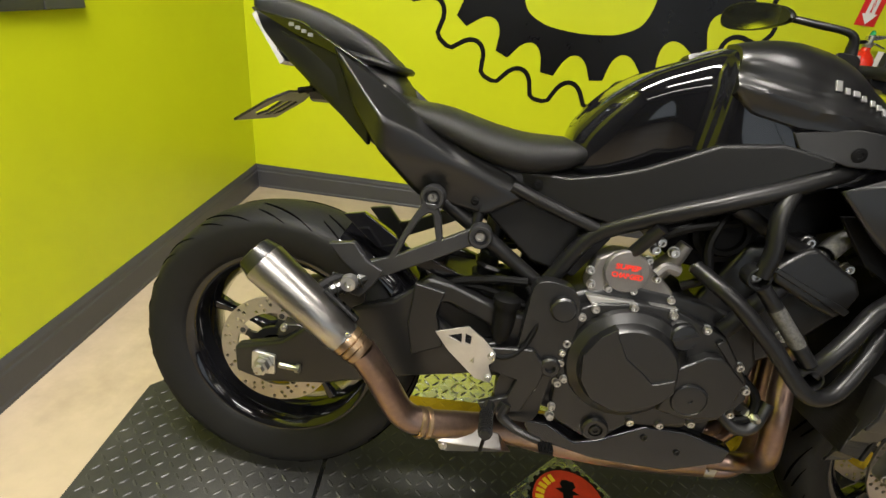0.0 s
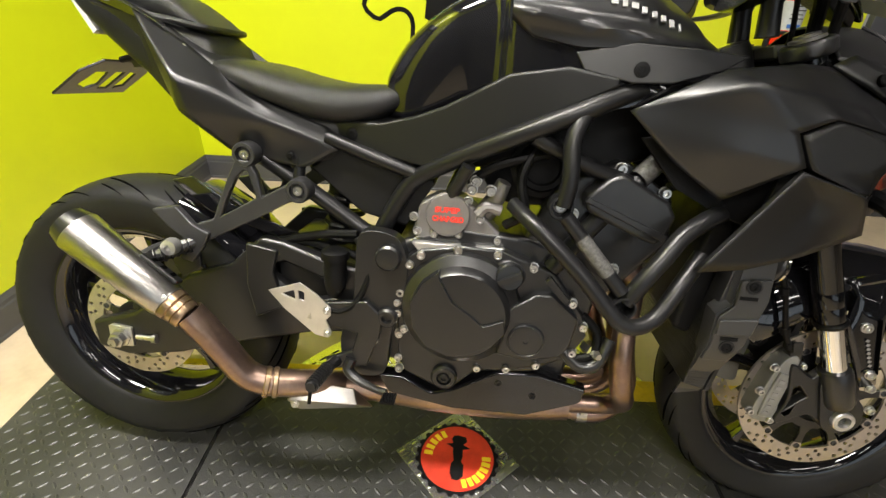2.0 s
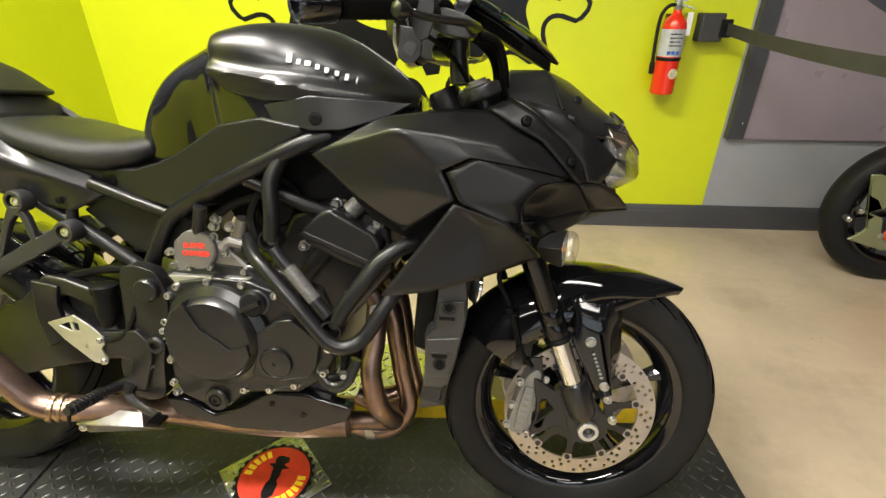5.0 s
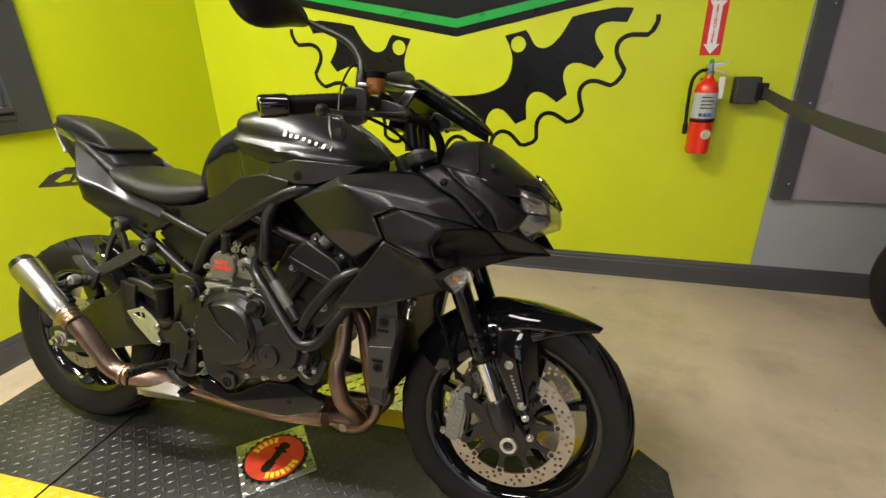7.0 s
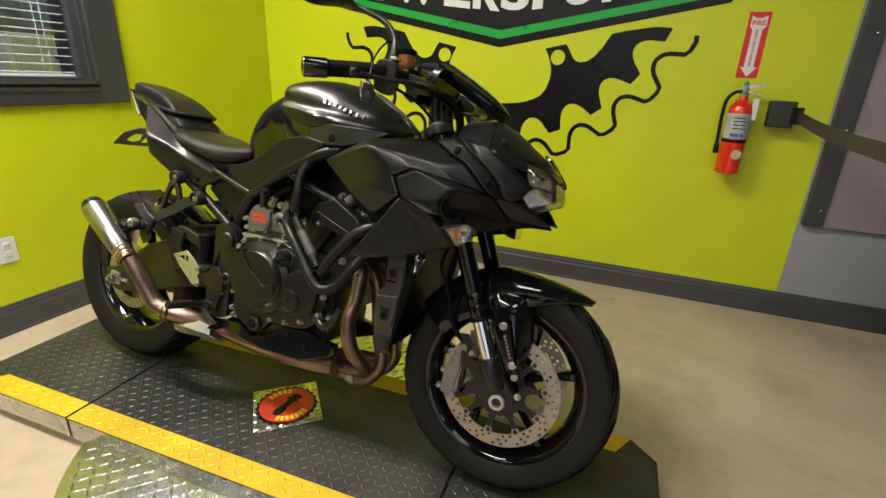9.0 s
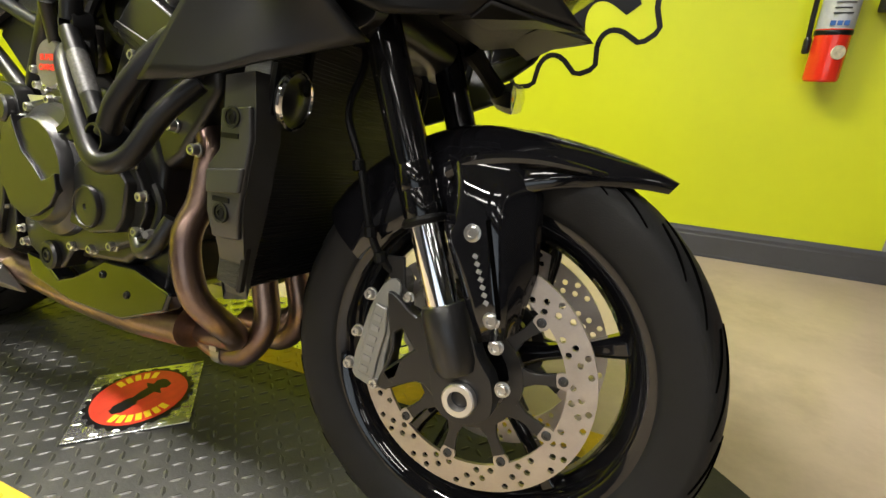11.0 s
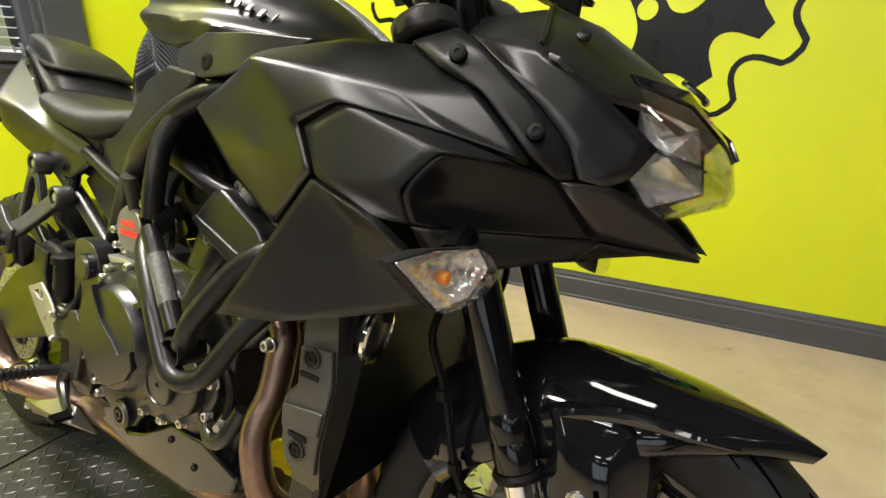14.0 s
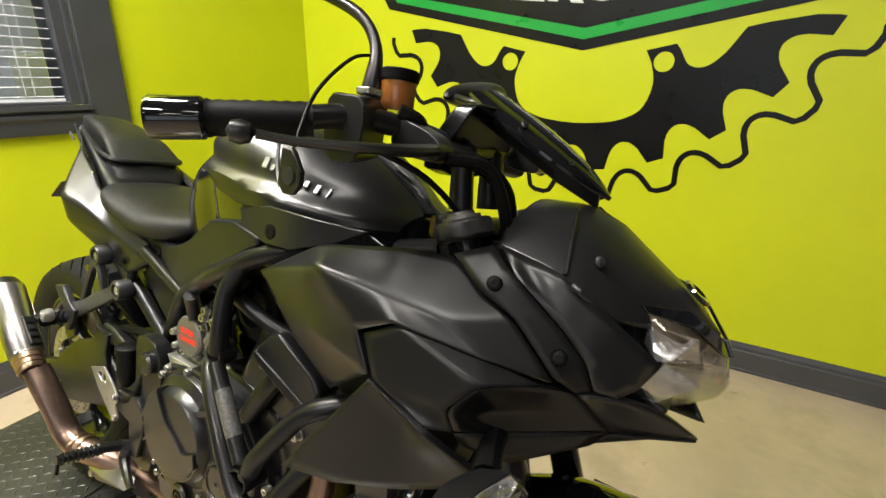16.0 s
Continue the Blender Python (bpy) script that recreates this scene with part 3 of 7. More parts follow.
def lozenges(bm, x0, x1, y0, y1, z, keep=None, pitch=0.028, ln=0.0125, wd=0.0042, h=0.0016):
    """Raised tread marks in alternating directions."""
    nx, ny = int((x1 - x0) / pitch), int((y1 - y0) / pitch)
    for i in range(nx):
        for j in range(ny):
            cx, cy = x0 + (i + 0.5) * (x1 - x0) / nx, y0 + (j + 0.5) * (y1 - y0) / ny
            if keep and not keep(cx, cy):
                continue
            a = radians(45 if (i + j) % 2 else -45)
            u, w = V(math.cos(a), math.sin(a), 0), V(-math.sin(a), math.cos(a), 0)
            c = V(cx, cy, z)
            base = [bm.verts.new(c + u * ln * p + w * wd * q) for p, q in ((1, 0), (0.45, 1), (-0.45, 1), (-1, 0), (-0.45, -1), (0.45, -1))]
            top = [bm.verts.new(c + u * ln * p * 0.6 + w * wd * q * 0.5 + V(0, 0, h)) for p, q in ((1, 0), (-1, 0))]
            for f in ((base[0], base[1], top[0]), (base[1], base[2], top[1], top[0]), (base[2], base[3], top[1]), (base[3], base[4], top[1]), (base[4], base[5], top[0], top[1]), (base[5], base[0], top[0])):
                bm.faces.new(f)


segs3 = [(-HX, -0.632), (-0.622, 0.594), (0.604, HX)]
YE = 0.078
for n, (a, b) in enumerate(segs3):
    ch = 0.075
    l = ch if n == 0 else 0
    r = ch if n == 2 else 0
    top = [(a, -HY + l), (a + l, -HY), (b - r, -HY), (b, -HY + r), (b, HY - r), (b - r, HY), (a + l, HY), (a, HY - l)]
    top = [p for i, p in enumerate(top) if p != top[i - 1]]
    deck = part("deck_plate", (lambda bm: (sheet(bm, [top], lambda u, v: (u, v, TOP - 0.006), (0, 0, 0.0045)), bm)[1])(bmesh.new()), M["plate_black"], plat)
    bm = bmesh.new()
    lozenges(bm, a + 0.01, b - 0.01, -HY + YE, HY - YE, TOP - 0.0015, pitch=0.0262, ln=0.012, wd=0.004, h=0.0015)
    tagged(part("tread", bm, M["plate_black"], deck), kind="stuff")
    for sgn in (-1, 1):
        e = [(a + (l * 1.6 if l else 0), sgn * (HY - YE)), (b - (r * 1.6 if r else 0), sgn * (HY - YE)), (b - r, sgn * HY), (a + l, sgn * HY)]
        st = part("yellow_edge", (lambda bm: (sheet(bm, [e], lambda u, v: (u, v, TOP - 0.0014), (0, 0, 0.001)), bm)[1])(bmesh.new()), M["plate_yellow"], plat)
        bm = bmesh.new()
        lozenges(bm, a + 0.012 + l * 1.4, b - 0.012 - r * 1.4, sgn * (HY - YE / 2) - YE / 2 + 0.004, sgn * (HY - YE / 2) + YE / 2 - 0.004, TOP - 0.0004)
        tagged(part("tread", bm, M["plate_yellow"], st), kind="stuff")
        sk = part("skirt", boxes(((a + l + 0.002, sgn * (HY - 0.004) - 0.0025, 0.03), (b - r - 0.002, sgn * (HY - 0.004) + 0.0025, TOP - 0.0064))), M["plate_steel"], plat)
        bm = bmesh.new()
        lozenges(bm, a + l + 0.012, b - r - 0.012, 0.034, TOP - 0.012, 0)
        bmesh.ops.transform(bm, matrix=Matrix(((1, 0, 0, 0), (0, 0, sgn, sgn * (HY - 0.0015)), (0, 1, 0, 0), (0, 0, 0, 1))), verts=bm.verts)
        tagged(part("tread", bm, M["plate_steel"], sk), kind="stuff")
    ends = [a + 0.001, b - 0.001]
    for e0 in (ends[0], ends[1] - 0.004):
        part("end_skirt", boxes(((e0, -HY + 0.08, 0.03), (e0 + 0.004, HY - 0.08, TOP - 0.0064))), M["plate_steel"], plat)
# round base under the deck
disc = part("round_base", turned((0.03, -0.0, 0), (0, 0, 1), [(0.001, 0.001), (0.66, 0.001), (0.67, 0.01), (0.67, 0.03), (0.66, 0.034), (0.001, 0.0345)], 72), M["plate_steel"], plat)
bm = bmesh.new()
lozenges(bm, -0.68, 0.72, -0.7, 0.7, 0.0342, lambda x, y: math.hypot(x - 0.03, y) < 0.64 and abs(y) > HY - 0.02, pitch=0.03, ln=0.0165, wd=0.004, h=0.0022)
tagged(part("tread", bm, M["plate_steel"], disc), kind="stuff")
for sx_ in (-0.9, 0.9):
    for sy_ in (-0.2, 0.2):
        part("foot", turned((sx_, sy_, 0), (0, 0, 1), [(0.001, 0), (0.03, 0), (0.03, 0.03), (0.02, 0.032), (0.02, TOP - 0.01)], 16), M["black_vinyl"], plat)

# badge plate on the deck
bd = empty("badge_plate", pose(0.726, -0.122, TOP + 0.0006, 0, 0, -3), "square chrome diamond plate badge with red round emblem", "badge plate")
sq = [(0.152, 0.0), (0.0, 0.153), (-0.152, 0.0), (0.0, -0.153)]
base = part("base_plate", (lambda bm: (sheet(bm, [sq], lambda u, v: (u, v, 0), (0, 0, 0.003)), bm)[1])(bmesh.new()), M["plate_steel"], bd, bevel=0.001)
bm = bmesh.new()
lozenges(bm, -0.15, 0.15, -0.15, 0.15, 0.003, lambda x, y: abs(x) + abs(y) < 0.138, pitch=0.026, ln=0.01, wd=0.003, h=0.001)
tagged(part("tread", bm, M["plate_steel"], base), kind="stuff")
rim = []
for k in range(144):
    rim.append(((0.098 + 0.003 * (1 if (k // 3) % 2 else -1)) * math.cos(2 * math.pi * k / 144), (0.098 + 0.003 * (1 if (k // 3) % 2 else -1)) * math.sin(2 * math.pi * k / 144)))
flat = lambda loops, z0, h: (lambda bm: (sheet(bm, loops, lambda u, v: (u, v, z0), (0, 0, h)), bm)[1])(bmesh.new())
part("emblem_rim", flat([rim], 0.0042, 0.001), M["black_vinyl"], bd)
em = part("emblem", flat([circle(0, 0, 0.089, 48)], 0.0054, 0.0008), mat("red_emblem", (0.5, 0.035, 0.015), 0.4, vary=0.25, scale=22), bd)
part("silhouette", flat([[(0.0, 0.062), (0.018, 0.058), (0.022, 0.045), (0.012, 0.036), (0.03, 0.026), (0.012, 0.022), (0.013, 0.0), (0.01, -0.012), (0.017, -0.02), (0.017, -0.05), (0.006, -0.062), (-0.008, -0.06), (-0.015, -0.045), (-0.014, -0.02), (-0.008, -0.01), (-0.012, 0.012), (-0.012, 0.024), (-0.03, 0.034), (-0.013, 0.038), (-0.018, 0.05), (-0.012, 0.06)]], 0.0064, 0.0006), M["black_vinyl"], em)
yel = mat("yellow_emblem_print", (0.75, 0.55, 0.02), 0.4)
for word_n, a_mid in ((5, 150), (7, -35)):
    for k in range(word_n):
        a = radians(a_mid + (k - (word_n - 1) / 2) * (-13.5 if word_n == 5 else 12.5))
        mm = Matrix.Translation((0.071 * math.cos(a), 0.071 * math.sin(a), 0)) @ Matrix.Rotation(a, 4, "Z")
        bm = bmesh.new()
        box(bm, (-0.0105, -0.0055, 0.0064), (0.0105, 0.0055, 0.007))
        bmesh.ops.transform(bm, matrix=mm, verts=bm.verts)
        part("letter_bar", bm, yel, em)

# ---- materials of the motorcycle ----
M["matte"] = mat("matte_black_paint", (0.0065, 0.0065, 0.007), 0.32, 0.0, spec=0.5, vary=0.06, scale=3, bump=0.02, bump_scale=900, rough_vary=0.03)
M["plastic"] = mat("stippled_black_plastic", (0.0065, 0.0065, 0.0068), 0.37, spec=0.3, vary=0.08, scale=6, bump=0.15, bump_scale=1400, rough_vary=0.05)
M["gloss"] = mat("gloss_black_paint", (0.005, 0.005, 0.006), 0.08, spec=0.2, vary=0.2, scale=6, coat=0.8, rough_vary=0.03, coat_rough=0.02)
M["satin"] = mat("satin_black_paint", (0.004, 0.004, 0.0045), 0.22, spec=0.26, vary=0.15, scale=8, bump=0.04, bump_scale=300, rough_vary=0.04)
M["tyre"] = mat("tyre_rubber", (0.011, 0.011, 0.0112), 0.55, spec=0.17, vary=0.18, scale=9, bump=0.2, bump_scale=500, rough_vary=0.1)
M["seat"] = mat("black_vinyl_seat", (0.011, 0.011, 0.0115), 0.34, spec=0.4, vary=0.1, scale=10, bump=0.6, bump_scale=900, rough_vary=0.06)
M["frame"] = mat("dark_grey_frame_coat", (0.007, 0.007, 0.0075), 0.33, 0.05, spec=0.3, vary=0.1, scale=8, bump=0.06, bump_scale=900)
M["engine"] = mat("black_engine_coat", (0.0075, 0.0075, 0.0078), 0.3, 0.0, spec=0.5, vary=0.1, scale=12, bump=0.06, bump_scale=900, rough_vary=0.05)
M["dark"] = mat("black_rubber_and_hose", (0.002, 0.002, 0.0022), 0.5, spec=0.15, vary=0.25, scale=20, bump=0.2)
M["cast"] = mat("grey_cast_alloy", (0.20, 0.19, 0.185), 0.45, 0.75, vary=0.15, scale=15, bump=0.3, bump_scale=500)
M["alu"] = mat("bright_aluminium", (0.62, 0.61, 0.6), 0.33, 0.9, vary=0.1, scale=20, bump=0.1, bump_scale=400)
M["bolt"] = mat("zinc_bolt", (0.5, 0.49, 0.47), 0.3, 0.95, vary=0.15, scale=60)
M["chrome"] = mat("hard_chrome", (0.8, 0.8, 0.8), 0.07, 1.0, vary=0.03, rough_vary=0.03)
M["brushed"] = mat("brushed_stainless", (0.37, 0.355, 0.335), 0.3, 1.0, vary=0.1, scale=10, bump=0.15, bump_scale=120, stretch=(1, 1, 1), rough_vary=0.06)
M["burnt"] = mat("heat_tinted_stainless", (0.29, 0.2, 0.152), 0.32, 0.95, vary=0.35, scale=7, stain=(0.17, 0.115, 0.105, 1), stain_scale=6, stain_cut=(0.45, 0.65), rough_vary=0.1, bump=0.1)
M["copper"] = mat("copper_tinted_collar", (0.33, 0.23, 0.145), 0.3, 0.95, vary=0.3, scale=18)
M["disc"] = mat("machined_disc_steel", (0.42, 0.38, 0.35), 0.35, 0.85, vary=0.1, scale=30, bump=0.15, bump_scale=600)
M["caliper"] = mat("grey_caliper_coat", (0.22, 0.22, 0.21), 0.42, 0.5, vary=0.1, scale=20, bump=0.3, bump_scale=500)
M["red_print"] = mat("red_print", (0.75, 0.03, 0.015), 0.5)
M["logo"] = mat("silver_badge", (0.26, 0.26, 0.26), 0.45, 0.6)
# near-black without gloss: the shade of grooves, slots and wells put in the colour
M["groove_shade"] = mat("recess_shade", (0.0012, 0.0012, 0.0012), 0.9, spec=0.0, vary=0.2)
M["lens"] = thin_glass("clear_lens")
M["prism"] = thin_glass("fluted_lens", (0.96, 0.96, 0.96, 1), 0.05, 0.25, 70)
M["facet_mirror"] = mat("faceted_indicator_mirror", (0.85, 0.85, 0.86), 0.14, 0.75, vary=0.05)
_nt = M["facet_mirror"].node_tree
_vo, _bp, _tc = (_nt.nodes.new(k) for k in ("ShaderNodeTexVoronoi", "ShaderNodeBump", "ShaderNodeTexCoord"))
_vo.inputs["Scale"].default_value = 95
_bp.inputs["Strength"].default_value, _bp.inputs["Distance"].default_value = 0.85, 0.004
_nt.links.new(_tc.outputs["Object"], _vo.inputs["Vector"])
_nt.links.new(_vo.outputs["Distance"], _bp.inputs["Height"])
_nt.links.new(_bp.outputs[0], _nt.nodes["Principled BSDF"].inputs["Normal"])
M["hanger"] = mat("satin_grey_casting", (0.055, 0.055, 0.057), 0.36, 0.7, vary=0.12, scale=14, bump=0.2, bump_scale=500)
M["amber"] = mat("amber_bulb", (0.8, 0.25, 0.02), 0.25)
M["reflector"] = mat("chrome_reflector", (0.78, 0.78, 0.8), 0.1, 0.85, vary=0.05, bump=0.25, bump_scale=60)
M["fluid"] = mat("amber_fluid_pot", (0.25, 0.09, 0.02), 0.2, vary=0.2, coat=0.6)
M["sticker"] = mat("printed_sticker", (0.075, 0.073, 0.07), 0.45, vary=0.6, scale=220)
M["core"] = mat("radiator_core", (0.005, 0.005, 0.005), 0.5, vary=0.3, bump=1.0, bump_scale=500, stretch=(0.02, 0.02, 1))
M["shield_plastic"] = mat("satin_grey_black_plastic", (0.022, 0.022, 0.0225), 0.36, spec=0.5, vary=0.08, scale=8, bump=0.1, bump_scale=900)
M["fork_black"] = mat("black_anodised_fork", (0.004, 0.004, 0.0045), 0.12, spec=0.3, vary=0.15, scale=8, coat=0.25, rough_vary=0.03, coat_rough=0.03)
M["olive"] = mat("olive_fairing_paint", (0.2, 0.21, 0.11), 0.4, 0.3, vary=0.08)
M["orange"] = mat("orange_fairing_paint", (0.85, 0.09, 0.02), 0.35, vary=0.06)


def soft(ob, crease=0.5, levels=2, rim=0.85, thresh=0.2):
    """Rounds a faceted panel: soft creases between its faces, tight ones round its rim."""
    me = ob.data
    bm = bmesh.new()
    bm.from_mesh(me)
    layer = bm.edges.layers.float.get("crease_edge") or bm.edges.layers.float.new("crease_edge")
    for e in bm.edges:
        e.smooth = True
        a = e.calc_face_angle(0) if len(e.link_faces) == 2 else 0
        e[layer] = rim if a > 1.1 else (crease if a > thresh else 0)
    bm.to_mesh(me)
    bm.free()
    for md in list(ob.modifiers):
        ob.modifiers.remove(md)
    md = ob.modifiers.new("round", "SUBSURF")
    md.levels = md.render_levels = levels
    return ob


def crisp(ob, crease=0.9, thresh=0.1, levels=3):
    """Rounds a faceted panel but keeps its folds tight."""
    return soft(ob, crease, levels, 1.0, thresh)


# ---- the motorcycle: x ahead, y to its left, z up from the rear tyre's foot ----
LEAN = 11.0
bike = empty("motorcycle", pose(0.008, -0.06, TOP + 0.0005, 0, 0, -3.1) @ pose(0, 0, 0, -LEAN, 0, 0), "matte and gloss black naked motorcycle on side stand", "motorcycle")
# steering turned a little to the left, about the raked steering axis
SP, SA = V(1.42, 0, 0.3), V(-0.421, 0, 0.907)
STEER = Matrix.Translation(SP) @ Matrix.Rotation(radians(2.5), 4, SA) @ Matrix.Translation(-SP) @ Matrix.Translation((0, 0, -0.003))
WHEEL_POSE = STEER @ Matrix.Translation((-0.009, 0.01, 0.0015))


def facets(rows, faces, thick=0.005):
    """A creased panel from corner points (x, y, z) and the corners of its faces, given its thickness inwards."""
    def make():
        bm = bmesh.new()
        vs = [bm.verts.new(r) for r in rows]
        fs = [bm.faces.new([vs[i] for i in f]) for f in faces]
        bmesh.ops.recalc_face_normals(bm, faces=fs)
        n = sum((f.normal * f.calc_area() for f in fs), Vector())
        if n.y > 0:
            bmesh.ops.reverse_faces(bm, faces=fs)
        bm.normal_update()
        nrm = [v.normal.copy() for v in vs]
        got = bmesh.ops.extrude_face_region(bm, geom=fs, use_keep_orig=True)
        mv = [g for g in got["geom"] if isinstance(g, bmesh.types.BMVert)]
        for v in mv:
            best = min(range(len(vs)), key=lambda i: (vs[i].co - v.co).length)
            v.co -= nrm[best] * thick
        return bm
    return make


def slab(pts, y0, y1, holes=()):
    """A plate cut along a side-view outline; y0 and y1 may be functions of (x, z)."""
    f0 = y0 if callable(y0) else (lambda x, z: y0)
    f1 = y1 if callable(y1) else (lambda x, z: y1)

    def make():
        bm = bmesh.new()
        edges = []
        for loop in (pts, *holes):
            vs = [bm.verts.new((x, f0(x, z), z)) for x, z in loop]
            edges += [bm.edges.new((vs[i], vs[(i + 1) % len(vs)])) for i in range(len(vs))]
        got = bmesh.ops.triangle_fill(bm, use_beauty=True, use_dissolve=False, edges=edges)
        fs = [g for g in got["geom"] if isinstance(g, bmesh.types.BMFace)]
        ex = bmesh.ops.extrude_face_region(bm, geom=fs, use_keep_orig=True)
        for v in [g for g in ex["geom"] if isinstance(g, bmesh.types.BMVert)]:
            v.co.y = f1(v.co.x, v.co.z)
        bmesh.ops.recalc_face_normals(bm, faces=bm.faces)
        return bm
    return make


def bolt(c, parent, axis=(0, -1, 0), r=0.007, h=0.006, material=None):
    bm = bmesh.new()
    lathe(bm, c, axis, [(r * 1.25, -0.002), (r * 1.25, 0.0006), (r, 0.001), (r, h * 0.8), (r * 0.85, h), (r * 0.5, h), (r * 0.45, h * 0.5), (0.0002, h * 0.5)], 12)
    return part("bolt", bm, material or M["bolt"], parent)


def smooth2(pts, n=5):
    return [(v.x, v.y) for v in curve([(a, b, 0) for a, b in pts], n, True)]


# ---- wheels ----
def wheel(name, cx, cz, ro, rim_r, w, material_pose, spokes, label):
    hw = w / 2
    rim_w = hw * 0.78
    prof = [(rim_r + 0.006, -rim_w), (rim_r + 0.006, -rim_w + 0.006), (rim_r - 0.006, -rim_w + 0.01), (rim_r - 0.012, -rim_w * 0.5), (rim_r - 0.022, -rim_w * 0.3), (rim_r - 0.022, rim_w * 0.3), (rim_r - 0.012, rim_w * 0.5), (rim_r - 0.006, rim_w - 0.01), (rim_r + 0.006, rim_w - 0.006), (rim_r + 0.006, rim_w),
            (rim_r - 0.002, rim_w), (rim_r - 0.016, rim_w - 0.012), (rim_r - 0.022, rim_w * 0.5), (rim_r - 0.032, rim_w * 0.3), (rim_r - 0.032, -rim_w * 0.3), (rim_r - 0.022, -rim_w * 0.5), (rim_r - 0.016, -rim_w + 0.012), (rim_r - 0.002, -rim_w)]
    rim = part(name, turned((cx, 0, cz), (0, 1, 0), prof, 72, closed_profile=True), M["gloss"], bike, label, pose_m=material_pose, angle=50)
    tp = [(rim_r + 0.001, -rim_w + 0.002), (rim_r + 0.012, -rim_w - 0.006), (rim_r + (ro - rim_r) * 0.4, -hw * 0.97), (rim_r + (ro - rim_r) * 0.62, -hw)]
    for k in range(-6, 7):
        a = k / 6.6
        tp.append((ro - (ro - rim_r) * 0.36 * (1 - math.sqrt(max(0, 1 - a * a * 0.92))) / (1 - math.sqrt(1 - 0.92)) * 1.0, hw * 0.985 * a / 0.91 if abs(k) < 6 else hw * 0.985 * (1 if k > 0 else -1)))
    tp += [(r, -h) for r, h in tp[3::-1]]
    tyre = part("tyre", turned((cx, 0, cz), (0, 1, 0), tp, 96, closed_profile=True), M["tyre"], rim, "black rubber tyre with curved sipes", angle=60)
    # curved sipes as raised near-black strips, the groove's shade put in the colour
    bm = bmesh.new()

    def surf(a, yf):
        k = abs(yf)
        r = ro - (ro - rim_r) * 0.36 * (1 - math.sqrt(max(0, 1 - (k * 0.91) ** 2 * 0.92))) / (1 - math.sqrt(1 - 0.92))
        return V(cx + r * math.cos(a), yf * hw * 0.985, cz + r * math.sin(a)), V(math.cos(a), yf * 0.8, math.sin(a)).normalized()
    n = 14
    for i in range(n):
        for s in (-1, 1):
            for (a_off, y0, y1, sweep, wd) in ((0.0, 0.3, 0.985, 0.42, 0.003), (0.2, 0.62, 0.99, 0.22, 0.0024)):
                rings = []
                for q in range(9):
                    f = q / 8
                    yy = y0 + (y1 - y0) * f ** 0.9
                    c, nrm = surf(2 * math.pi * (i + 0.5 * (s > 0)) / n + a_off + sweep * (1 - f), s * yy)
                    t = V(-nrm.z, 0, nrm.x) * 0.4 + V(0, 1, 0)
                    t = (t - nrm * t.dot(nrm)).normalized()
                    wq = wd * (0.35 + 0.65 * math.sin(math.pi * min(1, f + 0.15)))
                    rings.append([c + t * wq + nrm * 0.0014, c - t * wq + nrm * 0.0014, c - t * wq - nrm * 0.002, c + t * wq - nrm * 0.002])
                loft(bm, rings)
    tagged(part("sipe_shade", bm, M["groove_shade"], tyre), kind="stuff")
    bm = turned((cx, 0, cz), (0, 1, 0), [(0.05, -rim_w * 0.75), (0.056, -rim_w * 0.6), (0.04, -0.01), (0.04, 0.01), (0.056, rim_w * 0.6), (0.05, rim_w * 0.75), (0.02, rim_w * 0.75), (0.02, -rim_w * 0.75)], 32, closed_profile=True)
    part("hub", bm, M["gloss"], rim)
    for i in range(spokes):
        a = 2 * math.pi * i / spokes + 0.35
        d, t = V(math.cos(a), 0, math.sin(a)), V(-math.sin(a), 0, math.cos(a))
        rings = []
        for f, hwid, hth in ((0.04, 0.017, 0.024), (0.09, 0.010, 0.017), (0.15, 0.010, 0.014), (rim_r - 0.026, 0.017, 0.02)):
            c = V(cx, 0, cz) + d * f
            rings.append([c + t * hwid * p + V(0, hth * q, 0) for p, q in ((1, -0.5), (0.5, -1), (-0.5, -1), (-1, -0.5), (-1, 0.5), (-0.5, 1), (0.5, 1), (1, 0.5))])
        bm = bmesh.new()
        loft(bm, rings)
        part("spoke", bm, M["gloss"], rim, bevel=0.002)
    return rim


